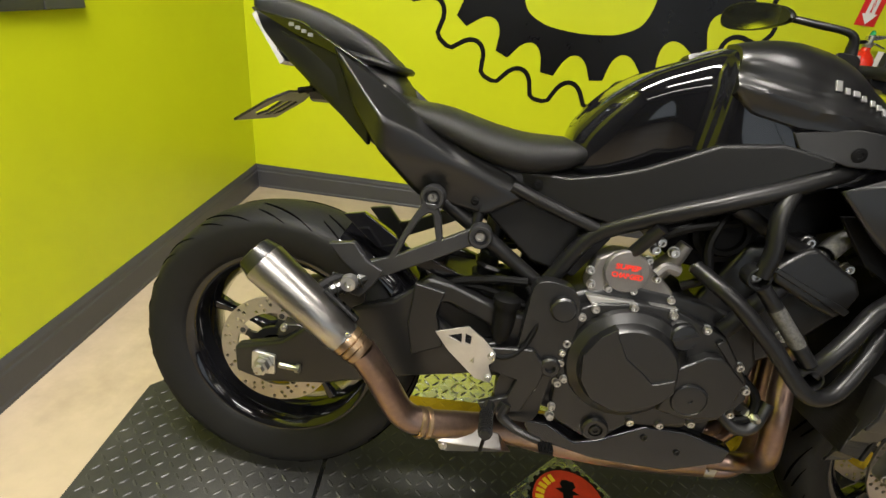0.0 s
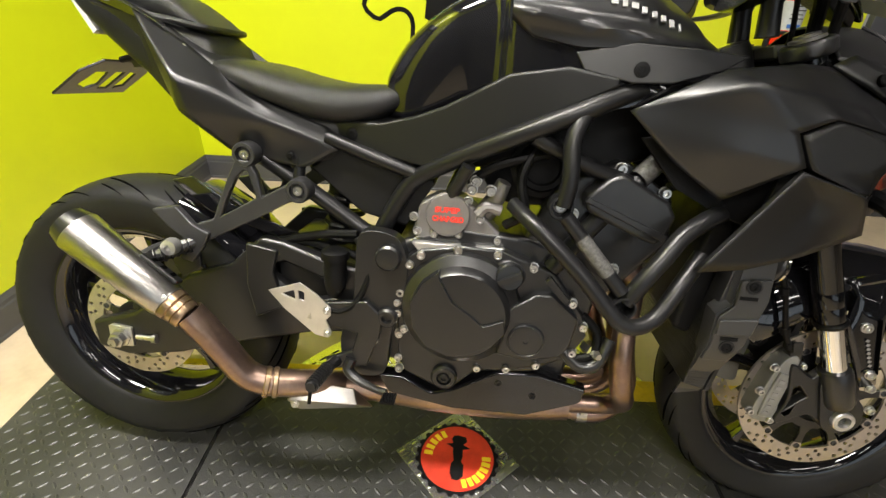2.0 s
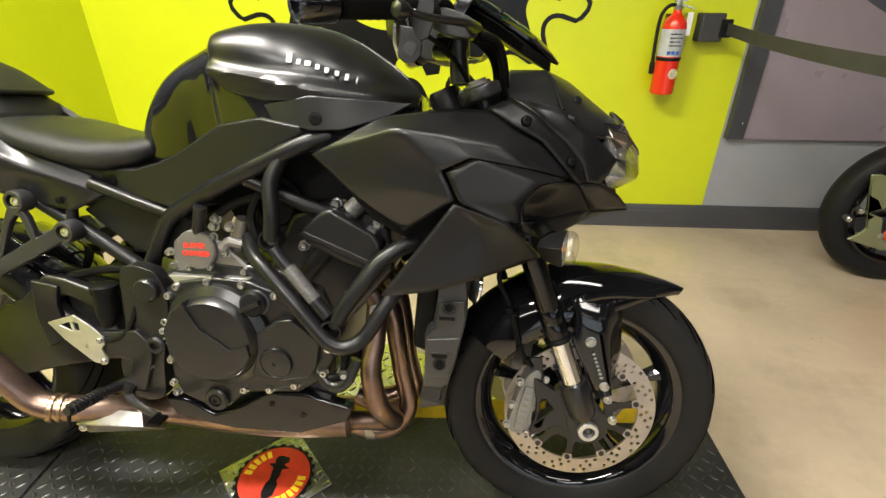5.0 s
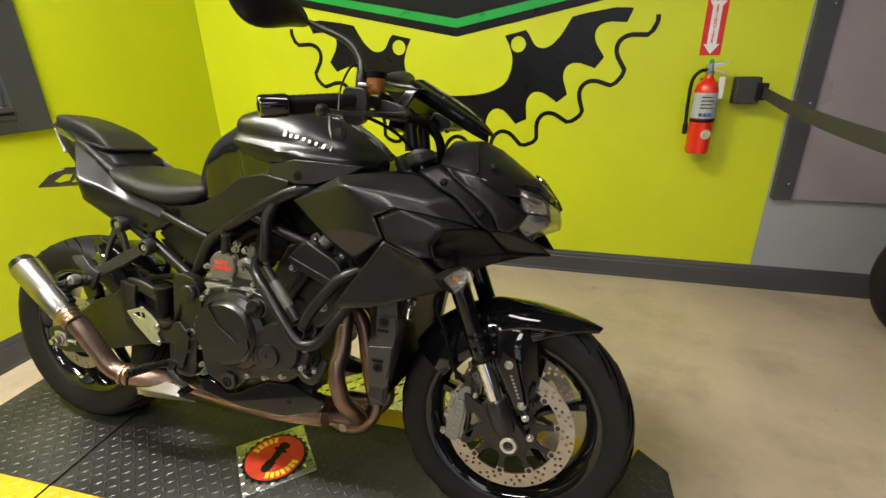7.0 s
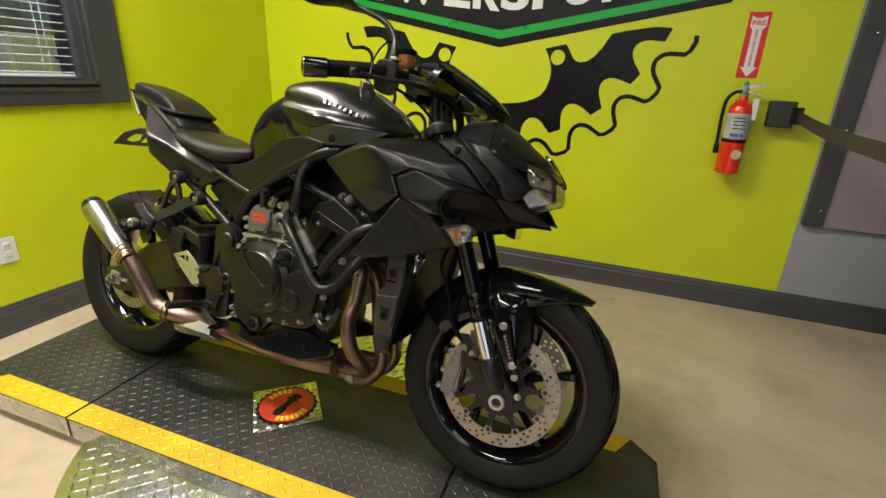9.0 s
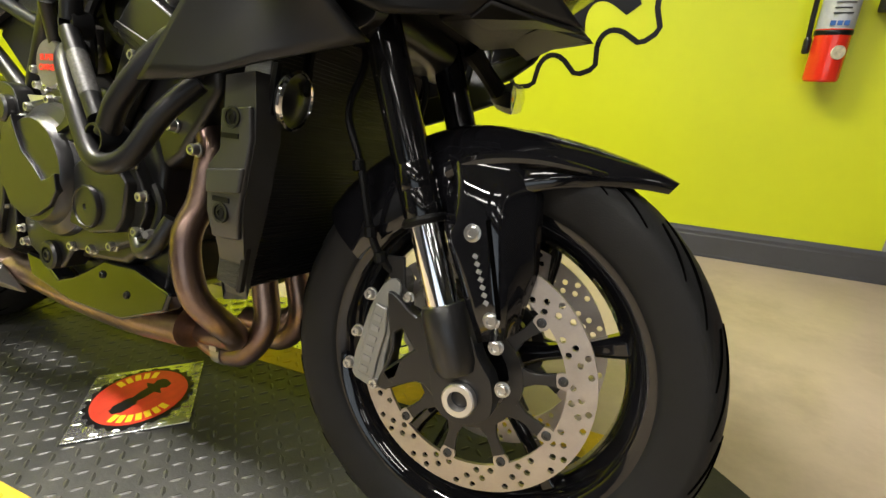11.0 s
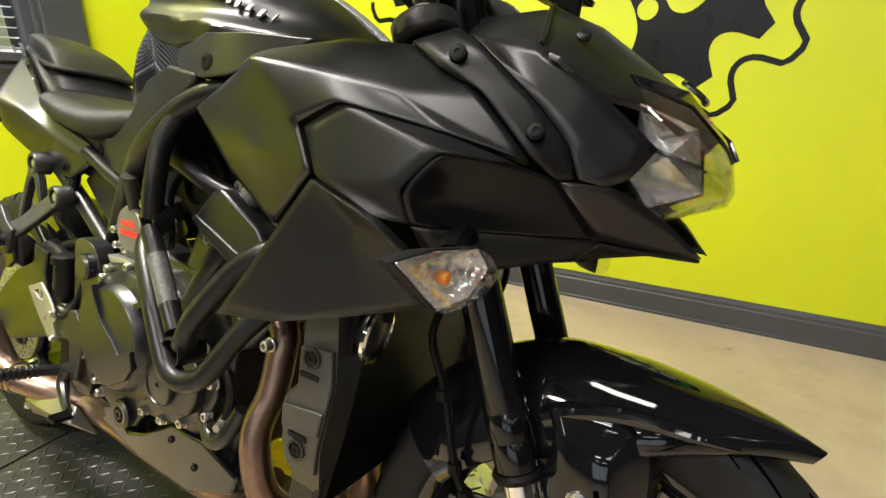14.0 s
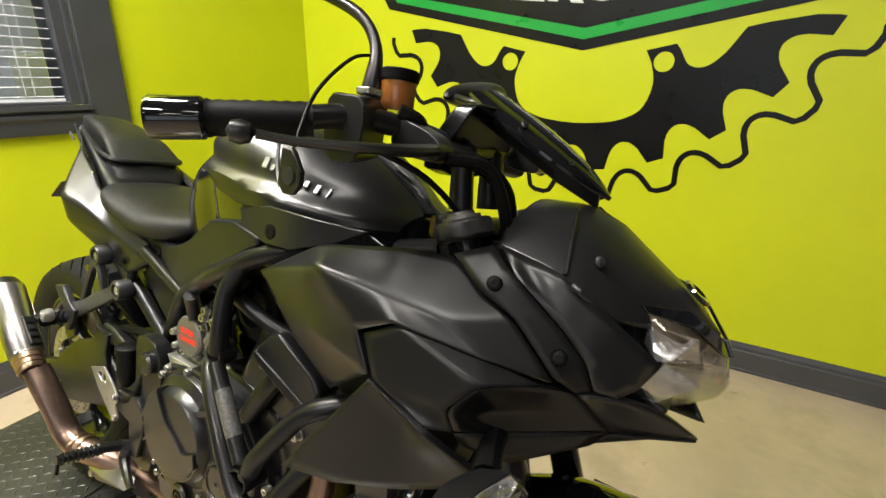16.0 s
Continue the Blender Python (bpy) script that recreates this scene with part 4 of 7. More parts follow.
def brake_disc(name, parent, cx, y, cz, r0, r1, rows_n, arms, material_pose=None, arm_r=None):
    loops = [circle(cx, cz, r1, 72), circle(cx, cz, r0, 60)]
    for i in range(rows_n):
        a = 2 * math.pi * i / rows_n
        for k, f in enumerate((0.2, 0.5, 0.8)):
            if (i + k) % 3 == 2:
                continue
            r = r0 + (r1 - r0) * f
            loops.append(circle(cx + r * math.cos(a + 0.05 * k), cz + r * math.sin(a + 0.05 * k), 0.0042, 8))
    d = part(name, plate(loops, y - 0.0025, y + 0.0025), M["disc"], parent, "drilled steel brake disc", pose_m=material_pose)
    for i in range(arms):
        a = 2 * math.pi * i / arms + 0.2
        tab = V(cx + (r0 - 0.004) * math.cos(a), y, cz + (r0 - 0.004) * math.sin(a))
        part("tab", turned(tab, (0, -1, 0), [(0.0003, -0.0022), (0.0105, -0.0022), (0.0105, 0.0022), (0.0003, 0.0022)], 18), M["disc"], d)
        part("button", turned(tab, (0, -1 if y < 0 else 1, 0), [(0.0062, 0.002), (0.0062, 0.0036), (0.0048, 0.0044), (0.003, 0.0044), (0.0026, 0.003), (0.0003, 0.003)], 14), M["hanger"], d)
        inn = arm_r or 0.05
        u, t = V(math.cos(a), 0, math.sin(a)), V(-math.sin(a), 0, math.cos(a))
        bm = bmesh.new()
        rings = []
        for f, wd, dy in ((inn, 0.014, 0.004), (inn + 0.02, 0.007, 0.003), (r0 - 0.024, 0.007, 0.0028), (r0 - 0.012, 0.009, 0.0028)):
            q = V(cx, y, cz) + u * f
            rings.append([q + t * wd + V(0, -dy, 0), q - t * wd + V(0, -dy, 0), q - t * wd + V(0, dy, 0), q + t * wd + V(0, dy, 0)])
        loft(bm, rings)
        part("carrier_arm", bm, M["engine"], d, bevel=0.001)
    part("carrier_ring", turned((cx, y, cz), (0, 1, 0), [((arm_r or 0.05) - 0.012, -0.005), ((arm_r or 0.05) + 0.006, -0.005), ((arm_r or 0.05) + 0.006, 0.005), ((arm_r or 0.05) - 0.012, 0.005)], 36, closed_profile=True), M["engine"], d)
    return d


AX, AZ = 1.455, 0.299
rw = wheel("rear_wheel", 0, 0.318, 0.3185, 0.214, 0.176, None, 5, "gloss black rear wheel")
brake_disc("rear_brake_disc", rw, 0, -0.082, 0.32, 0.088, 0.125, 30, 5)
part("sprocket", turned((0, 0.1, 0.32), (0, 1, 0), [(0.05, -0.003), (0.1, -0.003), (0.103, 0), (0.1, 0.003), (0.05, 0.003)], 48, closed_profile=True), M["cast"], rw)
fwl = wheel("front_wheel", AX, AZ, 0.2995, 0.219, 0.118, WHEEL_POSE, 5, "gloss black front wheel")
for s in (-1, 1):
    brake_disc("front_brake_disc", fwl, AX, s * 0.066, AZ, 0.124, 0.16, 42, 10, None, 0.066)

# ---- front fork, fender, calipers ----
FD = V(-0.387, 0, 1).normalized()


def fork_at(z, y=-0.1):
    return V(1.4205 - 0.387 * (z - 0.381), y, z)


for s in (1, -1):
    def fk(z0, z1, prof, seg=28):
        a, b = fork_at(z0, -0.1 * s), fork_at(z1, -0.1 * s)
        L_ = (b - a).length
        return turned(a, b - a, [(r, f * L_) for r, f in prof], seg)
    leg = part("fork_tube", fk(0.492, 0.957, [(0.0235, 0), (0.0242, 0.004), (0.0242, 0.07), (0.0238, 0.072), (0.0238, 0.076), (0.0242, 0.078), (0.0242, 0.13), (0.0234, 0.133), (0.0234, 0.138), (0.0238, 0.142), (0.0238, 1)]), M["fork_black"], bike, "gloss black upper fork tube", pose_m=STEER)
    part("slider", fk(0.37, 0.497, [(0.0205, 0), (0.0205, 1)]), M["chrome"], leg, "polished chrome slider")
    part("dust_seal", fk(0.486, 0.496, [(0.0205, 0), (0.027, 0.1), (0.0285, 0.6), (0.026, 1)]), M["dark"], leg)
    part("preload_cap", fk(0.957, 0.966, [(0.025, 0), (0.025, 0.5), (0.018, 0.6), (0.018, 1)]), M["cast"], leg)
    part("fork_lug", fk(0.318, 0.396, [(0.024, 0), (0.029, 0.15), (0.0295, 0.7), (0.0285, 0.93), (0.026, 1), (0.0207, 1)]), M["engine"], leg, "black cast fork foot")
    foot = slab(smooth2([(1.398, 0.37), (1.448, 0.375), (1.47, 0.342), (1.49, 0.315), (1.492, 0.275), (1.455, 0.256), (1.425, 0.268), (1.408, 0.32)]), -0.078 * s, -0.107 * s)
    part("axle_foot", foot(), M["engine"], leg, bevel=0.006)
    cal = smooth2([(1.327, 0.4), (1.344, 0.412), (1.354, 0.402), (1.351, 0.379), (1.347, 0.341), (1.341, 0.302), (1.343, 0.27), (1.334, 0.258), (1.3, 0.264), (1.292, 0.282), (1.301, 0.323), (1.311, 0.365)], 2)
    c2 = part("brake_caliper", slab(cal, -0.052 * s, -0.095 * s)(), M["caliper"], leg, "grey radial brake caliper", bevel=0.007, segs=3)
    part("caliper_rib", slab([(1.322, 0.376), (1.34, 0.372), (1.341, 0.34), (1.333, 0.3), (1.33, 0.272), (1.304, 0.275), (1.31, 0.322)], -0.094 * s, -0.1 * s)(), M["caliper"], c2, bevel=0.004, segs=3)
    part("caliper_neck", slab([(1.333, 0.402), (1.35, 0.396), (1.356, 0.415), (1.347, 0.423), (1.337, 0.42)], -0.062 * s, -0.09 * s)(), M["caliper"], c2, bevel=0.005)
    # arm that carries the caliper, with its window
    arm = slab(smooth2([(1.338, 0.395), (1.36, 0.386), (1.382, 0.371), (1.398, 0.388), (1.436, 0.398), (1.45, 0.372), (1.472, 0.34), (1.488, 0.315), (1.49, 0.277), (1.455, 0.262), (1.425, 0.27), (1.4, 0.288), (1.38, 0.282), (1.346, 0.262), (1.336, 0.272), (1.343, 0.292), (1.349, 0.32), (1.345, 0.35)], 2), -0.08 * s, -0.101 * s, [[(1.351, 0.297), (1.384, 0.329), (1.364, 0.351), (1.355, 0.344), (1.357, 0.322)]])
    part("caliper_arm", arm(), M["engine"], leg, bevel=0.004, segs=3)
    part("sensor_plate", slab([(1.327, 0.438), (1.352, 0.44), (1.358, 0.40), (1.372, 0.385), (1.36, 0.365), (1.34, 0.385)], -0.086 * s, -0.092 * s)(), M["engine"], leg, bevel=0.002)
    bolt((1.364, -0.091 * s, 0.39), leg, (0, -s, 0), 0.006, 0.006)
    for bx, bz in ((1.297, 0.33), (1.289, 0.283), (1.311, 0.384), (1.331, 0.266)):
        bolt((bx, -0.094 * s, bz), c2, (0, -s, 0), 0.0068, 0.008)
    if s > 0:
        # raised maker's mark as plain bars
        for k in range(6):
            bm = bmesh.new()
            box(bm, (-0.0055, -0.001, -0.0038), (0.0055, 0.0006, 0.0038), Matrix.Translation((1.3155 + 0.0026 * k, -0.1005, 0.284 + 0.0145 * k)) @ Matrix.Rotation(radians(10), 4, "Y"))
            part("mark_bar", bm, M["logo"], c2, "pale raised mark bar")
    part("axle_end", turned((AX, -0.104 * s, AZ - 0.01), (0, -s, 0), [(0.021, 0), (0.021, 0.012), (0.019, 0.014), (0.0125, 0.014), (0.0115, 0.0), (0.0003, 0.0)], 28), M["alu"], leg, "machined hollow axle end")
    for bx, bz in ((1.488, 0.362), (1.503, 0.314)):
        bolt((bx, -0.105 * s, bz), leg, (0, -s, 0), 0.0075, 0.007)
    # brake hose
    part("brake_hose", bar([(1.343, -0.08 * s, 0.41), (1.325, -0.095 * s, 0.43), (1.305, -0.1 * s, 0.465), (1.28, -0.1 * s, 0.55), (1.255, -0.098 * s, 0.61), (1.265, -0.085 * s, 0.68), (1.22, -0.07 * s, 0.76)], 0.0052, seg=8), M["dark"], leg)
    for hx, hy, hz in ((1.322, 0.097, 0.435), (1.306, 0.1, 0.465), (1.28, 0.1, 0.545)):
        part("hose_clip", turned((hx, -hy * s, hz - 0.008), (-0.2, 0, 1), [(0.004, 0), (0.0085, 0.002), (0.0085, 0.014), (0.004, 0.016)], 10), M["dark"], leg)
# fender: an arched shell round the tyre
bm = bmesh.new()
rings = []
NS = 26
for i in range(NS + 1):
    f = i / NS
    a = radians(146 - 91 * f)
    rad = float(np.interp(math.degrees(a), (55, 67, 78, 90, 103, 125, 146), (0.333, 0.321, 0.316, 0.317, 0.325, 0.324, 0.325)))
    half = 0.084 * min(1, 0.9 + 0.3 * math.sin(math.pi * f)) if f < 0.62 else 0.084 * (1 - ((f - 0.62) / 0.38) ** 1.7 * 0.94)
    drop = 0.108 if f < 0.5 else 0.108 - 0.095 * ((f - 0.5) / 0.5)
    sec = []
    for k in range(-8, 9):
        g = k / 8
        y = half * math.sin(g * math.pi / 2) * (1.0 if abs(g) < 0.99 else 1.0)
        h = -drop * (1 - math.cos(g * math.pi / 2)) ** 1.0
        sec.append((y, h))
    ring = [V(AX + (rad + h) * math.cos(a), y, AZ + (rad + h) * math.sin(a)) for y, h in sec]
    ring += [V(AX + (rad + h - 0.004) * math.cos(a), y * 0.96, AZ + (rad + h - 0.004) * math.sin(a)) for y, h in sec[::-1]]
    rings.append(ring)
loft(bm, rings)
fender = part("front_fender", bm, M["gloss"], bike, "gloss black front fender", pose_m=STEER, angle=50)
for s in (1, -1):
    strut = facets([(x, y * s, z) for x, y, z in ((1.392, -0.088, 0.572), (1.41, -0.1, 0.545), (1.462, -0.106, 0.527), (1.495, -0.106, 0.372), (1.466, -0.106, 0.362), (1.403, -0.104, 0.49), (1.507, -0.064, 0.54), (1.515, -0.062, 0.45), (1.503, -0.072, 0.374), (1.475, -0.08, 0.572))],
                   [(1, 2, 3, 4, 5), (2, 6, 7, 8, 3), (0, 9, 2, 1), (9, 6, 2)], 0.007)
    st = crisp(part("fender_strut", strut(), M["gloss"], fender), 0.9, levels=2)
    # slot as a raised bar, nothing is cut; its shade is in the colour
    part("strut_slot", bar([(1.458, -0.1065 * s, 0.505), (1.487, -0.1065 * s, 0.395)], 0.0028, seg=6, smooth=0), M["groove_shade"], st)
    for bx, bz in ((1.441, 0.487), (1.478, 0.391)):
        bolt((bx, -0.105 * s, bz), st, (0, -s, 0), 0.0085, 0.006)
    if s > 0:
        # thin silver badge as plain bars
        for k in range(7):
            bm = bmesh.new()
            box(bm, (-0.003, -0.0005, -0.0026), (0.003, 0.0003, 0.0026), Matrix.Translation((1.449 + 0.0034 * k, -0.1068, 0.462 - 0.0085 * k)) @ Matrix.Rotation(radians(20), 4, "Y"))
            part("badge_bar", bm, M["logo"], st, "thin silver badge bar")
    part("fender_rib", bar([(1.392, -0.08 * s, 0.55), (1.42, -0.08 * s, 0.566), (1.46, -0.076 * s, 0.575), (1.5, -0.073 * s, 0.577), (1.535, -0.067 * s, 0.574), (1.57, -0.055 * s, 0.57)], [0.012, 0.011, 0.009, 0.008, 0.006, 0.003], seg=10), M["gloss"], fender)

# triple clamps and handlebar
part("lower_clamp", slab(smooth2([(1.235, 0.725), (1.3, 0.745), (1.305, 0.705), (1.25, 0.69)]), -0.14, 0.14)(), M["engine"], bike, bevel=0.008, pose_m=STEER)
tc = bmesh.new()
loft(tc, [[fork_at(0.945, y) + V(0.026 * c - 0.004, 0, 0.012 * c * 0.3) + FD * d for c, d in ((-1.2, -0.011), (1, -0.011), (1, 0.011), (-1.2, 0.011))] for y in (-0.075, -0.05, 0, 0.05, 0.075)])
for s in (1, -1):
    lathe(tc, fork_at(0.932, -0.1 * s), FD, [(0.03, 0), (0.0365, 0.002), (0.038, 0.006), (0.038, 0.022), (0.0365, 0.026), (0.027, 0.027), (0.027, 0.0)], 32, cap=False)
top_clamp = part("top_clamp", tc, M["hanger"], bike, "grey cast top clamp", bevel=0.008, segs=3, pose_m=STEER)
for s in (1, -1):
    bolt((1.2, -0.118 * s, 0.944), top_clamp, (0.9, -0.35 * s, 0.2), 0.0085, 0.008)
    part("bar_riser", turned((1.165, -0.045 * s, 0.965), (-0.1, 0, 1), [(0.018, 0), (0.016, 0.05), (0.021, 0.06), (0.021, 0.085), (0.014, 0.09)], 20), M["engine"], top_clamp)
HB = [(1.155, 0, 1.045), (1.155, -0.06, 1.045), (1.145, -0.12, 1.056), (1.115, -0.21, 1.063), (1.08, -0.28, 1.05), (1.02, -0.352, 1.038)]
hb = bmesh.new()
tube(hb, [(x, -y, z) for x, y, z in HB[:0:-1]] + HB, 0.0135, 14)
handlebar = part("handlebar", hb, M["engine"], bike, "black tapered handlebar")
for s in (1, -1):
    g0, g1 = V(1.098, -0.26 * s, 1.053), V(1.033, -0.336 * s, 1.04)
    d = (g1 - g0)
    L_ = d.length
    prof = [(0.019, 0)] + [(0.0175 + 0.001 * (k % 2), L_ * (0.05 + 0.9 * k / 14)) for k in range(15)] + [(0.0195, L_)]
    part("grip", turned(g0, d, prof, 20), M["dark"], handlebar, "ribbed black rubber grip")
    part("bar_end", turned(g1, d, [(0.0185, 0.001), (0.0215, 0.005), (0.0215, 0.05), (0.019, 0.054), (0.011, 0.054), (0.01, 0.045), (0.0003, 0.045)], 22), M["gloss"], handlebar, "gloss black bar end weight")
    sw = bmesh.new()
    c0 = V(1.1, -0.195 * s, 1.062)
    loft(sw, [[c0 + V(0.02, -0.05 * s, -0.004) * q + V(0, 0, 0) + V(a * 1.0, 0, b) for a, b in smooth2([(-0.026, -0.04), (0.02, -0.044), (0.028, 0.016), (0.0, 0.026), (-0.026, 0.02)], 3)] for q in (-0.75, -0.6, 0.6, 0.75)])
    swp = part("switch_box", sw, M["plastic"], handlebar, bevel=0.003)
    part("switch_button", boxes(((1.112, min(-0.19 * s, -0.215 * s), 1.088), (1.132, max(-0.19 * s, -0.215 * s), 1.096))), M["bolt"], swp, bevel=0.002)
    # lever with ball end
    lv = bmesh.new()
    tube(lv, [(1.185, -0.14 * s, 1.04), (1.2, -0.2 * s, 1.034), (1.19, -0.27 * s, 1.03), (1.15, -0.32 * s, 1.028), (1.128, -0.35 * s, 1.03)], [0.01, 0.0105, 0.008, 0.0065, 0.006], 10, flat=0.7)
    lathe(lv, (1.12, -0.36 * s, 1.03), (-0.6, -0.8 * s, 0), [(0.0003, -0.012), (0.009, -0.008), (0.0115, 0), (0.009, 0.008), (0.0003, 0.012)], 14)
    part("lever", lv, M["engine"], handlebar, "black hand lever with ball end")
    part("lever_perch", slab(smooth2([(1.135, 1.035), (1.195, 1.024), (1.196, 1.05), (1.14, 1.068)], 4), -0.135 * s, -0.168 * s)(), M["engine"], handlebar, bevel=0.006)
    ms = bmesh.new()
    if s > 0:
        stem = [(1.1, -0.178, 1.065), (1.098, -0.174, 1.1), (1.088, -0.16, 1.15), (1.05, -0.155, 1.192), (0.965, -0.165, 1.228)]
        face, fx = [(-0.37, 1.268), (-0.351, 1.211), (-0.294, 1.19), (-0.2, 1.212), (-0.14, 1.232), (-0.21, 1.282), (-0.32, 1.289)], 0.935
    else:
        stem = [(1.1, 0.178, 1.065), (1.1, 0.178, 1.1), (1.085, 0.172, 1.13), (1.02, 0.185, 1.142), (0.965, 0.215, 1.155)]
        face, fx = [(0.465, 1.168), (0.48, 1.21), (0.388, 1.214), (0.22, 1.176), (0.19, 1.142), (0.33, 1.142)], 0.955
    tube(ms, stem, [0.0125, 0.0115, 0.0075, 0.0075, 0.007], 12)
    mir = part("mirror", ms, M["engine"], handlebar, "black mirror on bent stem")
    ring_p = smooth2(face, 4)
    cy, cz_ = sum(p[0] for p in face) / len(face), sum(p[1] for p in face) / len(face)
    hd = bmesh.new()
    loft(hd, [[V(fx + dx + 0.15 * abs(y - cy) * (1 if abs(y) > abs(cy) else -1) * -0.5, cy + (y - cy) * k, cz_ + (z - cz_) * k) for y, z in ring_p] for k, dx in ((0.98, -0.004), (1.0, 0.0), (0.98, 0.008), (0.8, 0.022), (0.35, 0.032))])
    part("mirror_head", hd, M["plastic"], mir)
    gl = bmesh.new()
    gl.faces.new([gl.verts.new((fx - 0.0045 + 0.15 * abs(y - cy) * (1 if abs(y) > abs(cy) else -1) * -0.5, cy + (y - cy) * 0.93, cz_ + (z - cz_) * 0.93)) for y, z in ring_p])
    part("mirror_glass", gl, M["chrome"], mir)
# brake fluid pot on the right
pot = part("fluid_reservoir", turned((1.122, -0.152, 1.078), (0, 0, 1), [(0.0003, 0), (0.018, 0), (0.021, 0.006), (0.0215, 0.034)], 24), M["fluid"], handlebar, "amber brake fluid pot")
part("cap", turned((1.122, -0.152, 1.112), (0, 0, 1), [(0.023, 0)] + [(0.0245 if k % 2 else 0.0235, 0.001 + 0.001 * k) for k in range(12)] + [(0.022, 0.014), (0.0003, 0.015)], 26), M["dark"], pot)
part("pot_bracket", bar([(1.15, -0.13, 1.06), (1.155, -0.15, 1.07), (1.14, -0.168, 1.078)], 0.008, seg=8), M["dark"], pot)
part("throttle_cable", bar([(1.1, -0.2, 1.04), (1.16, -0.12, 1.0), (1.19, -0.05, 0.93), (1.12, 0.0, 0.88)], 0.004, seg=8), M["dark"], handlebar)
part("clutch_hose", bar([(1.2, -0.15, 1.03), (1.235, -0.1, 1.02), (1.25, -0.06, 0.94), (1.23, -0.03, 0.85)], 0.008, seg=10), M["dark"], handlebar)
part("wiring_loom", bar([(1.15, -0.13, 1.05), (1.205, -0.09, 1.03), (1.235, -0.045, 0.99), (1.24, -0.03, 0.9)], 0.011, seg=10), M["dark"], handlebar)

# meter and screen
mt = bmesh.new()
loft(mt, [[V(1.135, y, 1.05) + V(0.03, 0, 0.0) * k + V(u * 0.0, 0, 0) + V(0.55 * v + 0.0, 0, v) for y, v in smooth2([(-0.075, -0.035), (0.075, -0.035), (0.085, 0.04), (0.05, 0.055), (-0.05, 0.055), (-0.085, 0.04)], 3)] for k in (0, 1)])
part("instrument_pod", mt, M["satin"], bike, "black instrument pod behind the screen", bevel=0.004)
vs_rows = [(1.15, 0.058, 1.124), (1.185, 0.067, 1.102), (1.225, 0.069, 1.079), (1.265, 0.063, 1.056), (1.3, 0.051, 1.035), (1.33, 0.028, 1.016), (1.35, 0.003, 1.005)]
bm = bmesh.new()
rings = []
for x, w, z in vs_rows:
    ring = [V(x + 0.27 * w * (1 - (k / 5) ** 2), 0.03 + w * k / 5, z + 0.19 * w * (1 - (k / 5) ** 2)) for k in range(-5, 6)]
    ring += [q + V(-0.002, 0, -0.0035) for q in ring[::-1]]
    rings.append(ring)
loft(bm, rings)
screen = part("smoked_screen", bm, M["gloss"], bike, "small dark smoked flyscreen", angle=50)
bm = bmesh.new()
rings = []
for x, w, z in ((1.17, 0.046, 1.1), (1.225, 0.056, 1.069), (1.28, 0.044, 1.037), (1.335, 0.006, 1.008)):
    rings.append([V(x, 0.03 + w * k, z + dz) for k, dz in ((-1.05, 0.0), (-0.95, 0.007), (0.95, 0.007), (1.05, 0.0), (0.6, -0.02), (-0.6, -0.02))])
loft(bm, rings)
part("screen_mount", bm, M["plastic"], bike, bevel=0.004)
for x, y, z in ((1.2365, 0.055, 1.087), (1.3, 0.036, 1.0425)):
    for k in (1, -1):
        bolt((x, 0.03 - y * k, z), screen, (0.35, -0.6 * k, 0.7), 0.0042, 0.003, M["engine"])

# clip on the brake lever, tied to the mirror stem
tie = part("lever_tie", bar([(1.09, -0.166, 1.14), (1.088, -0.2, 1.128), (1.1, -0.26, 1.08), (1.118, -0.3, 1.02)], 0.0022, seg=6), M["dark"], handlebar, "thin black tie from mirror stem to lever")
part("tie_tag", slab([(1.104, 0.984), (1.113, 0.976), (1.126, 0.976), (1.136, 0.986), (1.137, 1.0), (1.124, 1.02), (1.108, 1.022)], -0.306, -0.299)(), M["engine"], tie, bevel=0.002)
part("tag_edge", bar([(1.1, -0.303, 1.024), (1.1005, -0.303, 1.0), (1.106, -0.303, 0.982)], 0.0022, seg=6), M["bolt"], tie)
part("tag_screw", turned((1.121, -0.3062, 0.994), (0, -1, 0), [(0.0085, 0), (0.0085, 0.001), (0.007, 0.0012), (0.0003, 0.0012)], 20), M["hanger"], tie)

# ---- tank ----
TANK = [  # x, top, bottom, half width at the shoulder
    (0.53, 0.85, 0.797, 0.034), (0.543, 0.886, 0.797, 0.078), (0.582, 0.937, 0.798, 0.102), (0.64, 0.982, 0.802, 0.119), (0.7, 1.012, 0.808, 0.13), (0.732, 1.026, 0.813, 0.138), (0.752, 1.035, 0.816, 0.162),
    (0.81, 1.049, 0.822, 0.17), (0.876, 1.053, 0.833, 0.172), (0.94, 1.042, 0.845, 0.172), (0.99, 1.018, 0.855, 0.166), (1.044, 0.982, 0.868, 0.148), (1.095, 0.937, 0.875, 0.115)]


def tank_power(x):
    """How square the section is: square at the knees, peaked towards the steering head."""
    return float(np.interp(x, (0.55, 0.62, 0.75, 0.8, 0.875, 0.99, 1.1), (3.4, 6.0, 6.5, 5.2, 3.3, 2.0, 1.75)))


def tank_point(row, phi, off=0.0):
    x, top, bot, w = row
    n = tank_power(x)
    c, s_ = math.cos(phi), math.sin(phi)
    k = (abs(c) ** n + abs(s_) ** n) ** (-1 / n)
    zf = s_ * k
    waist = float(np.interp(x, (0.55, 0.68, 0.78, 0.9), (0.2, 0.3, 0.16, 0.0)))
    return V(x, -(w * (1 - waist * (1 - zf) ** 1.3) + off) * c * k, bot + (top - bot + off) * zf)


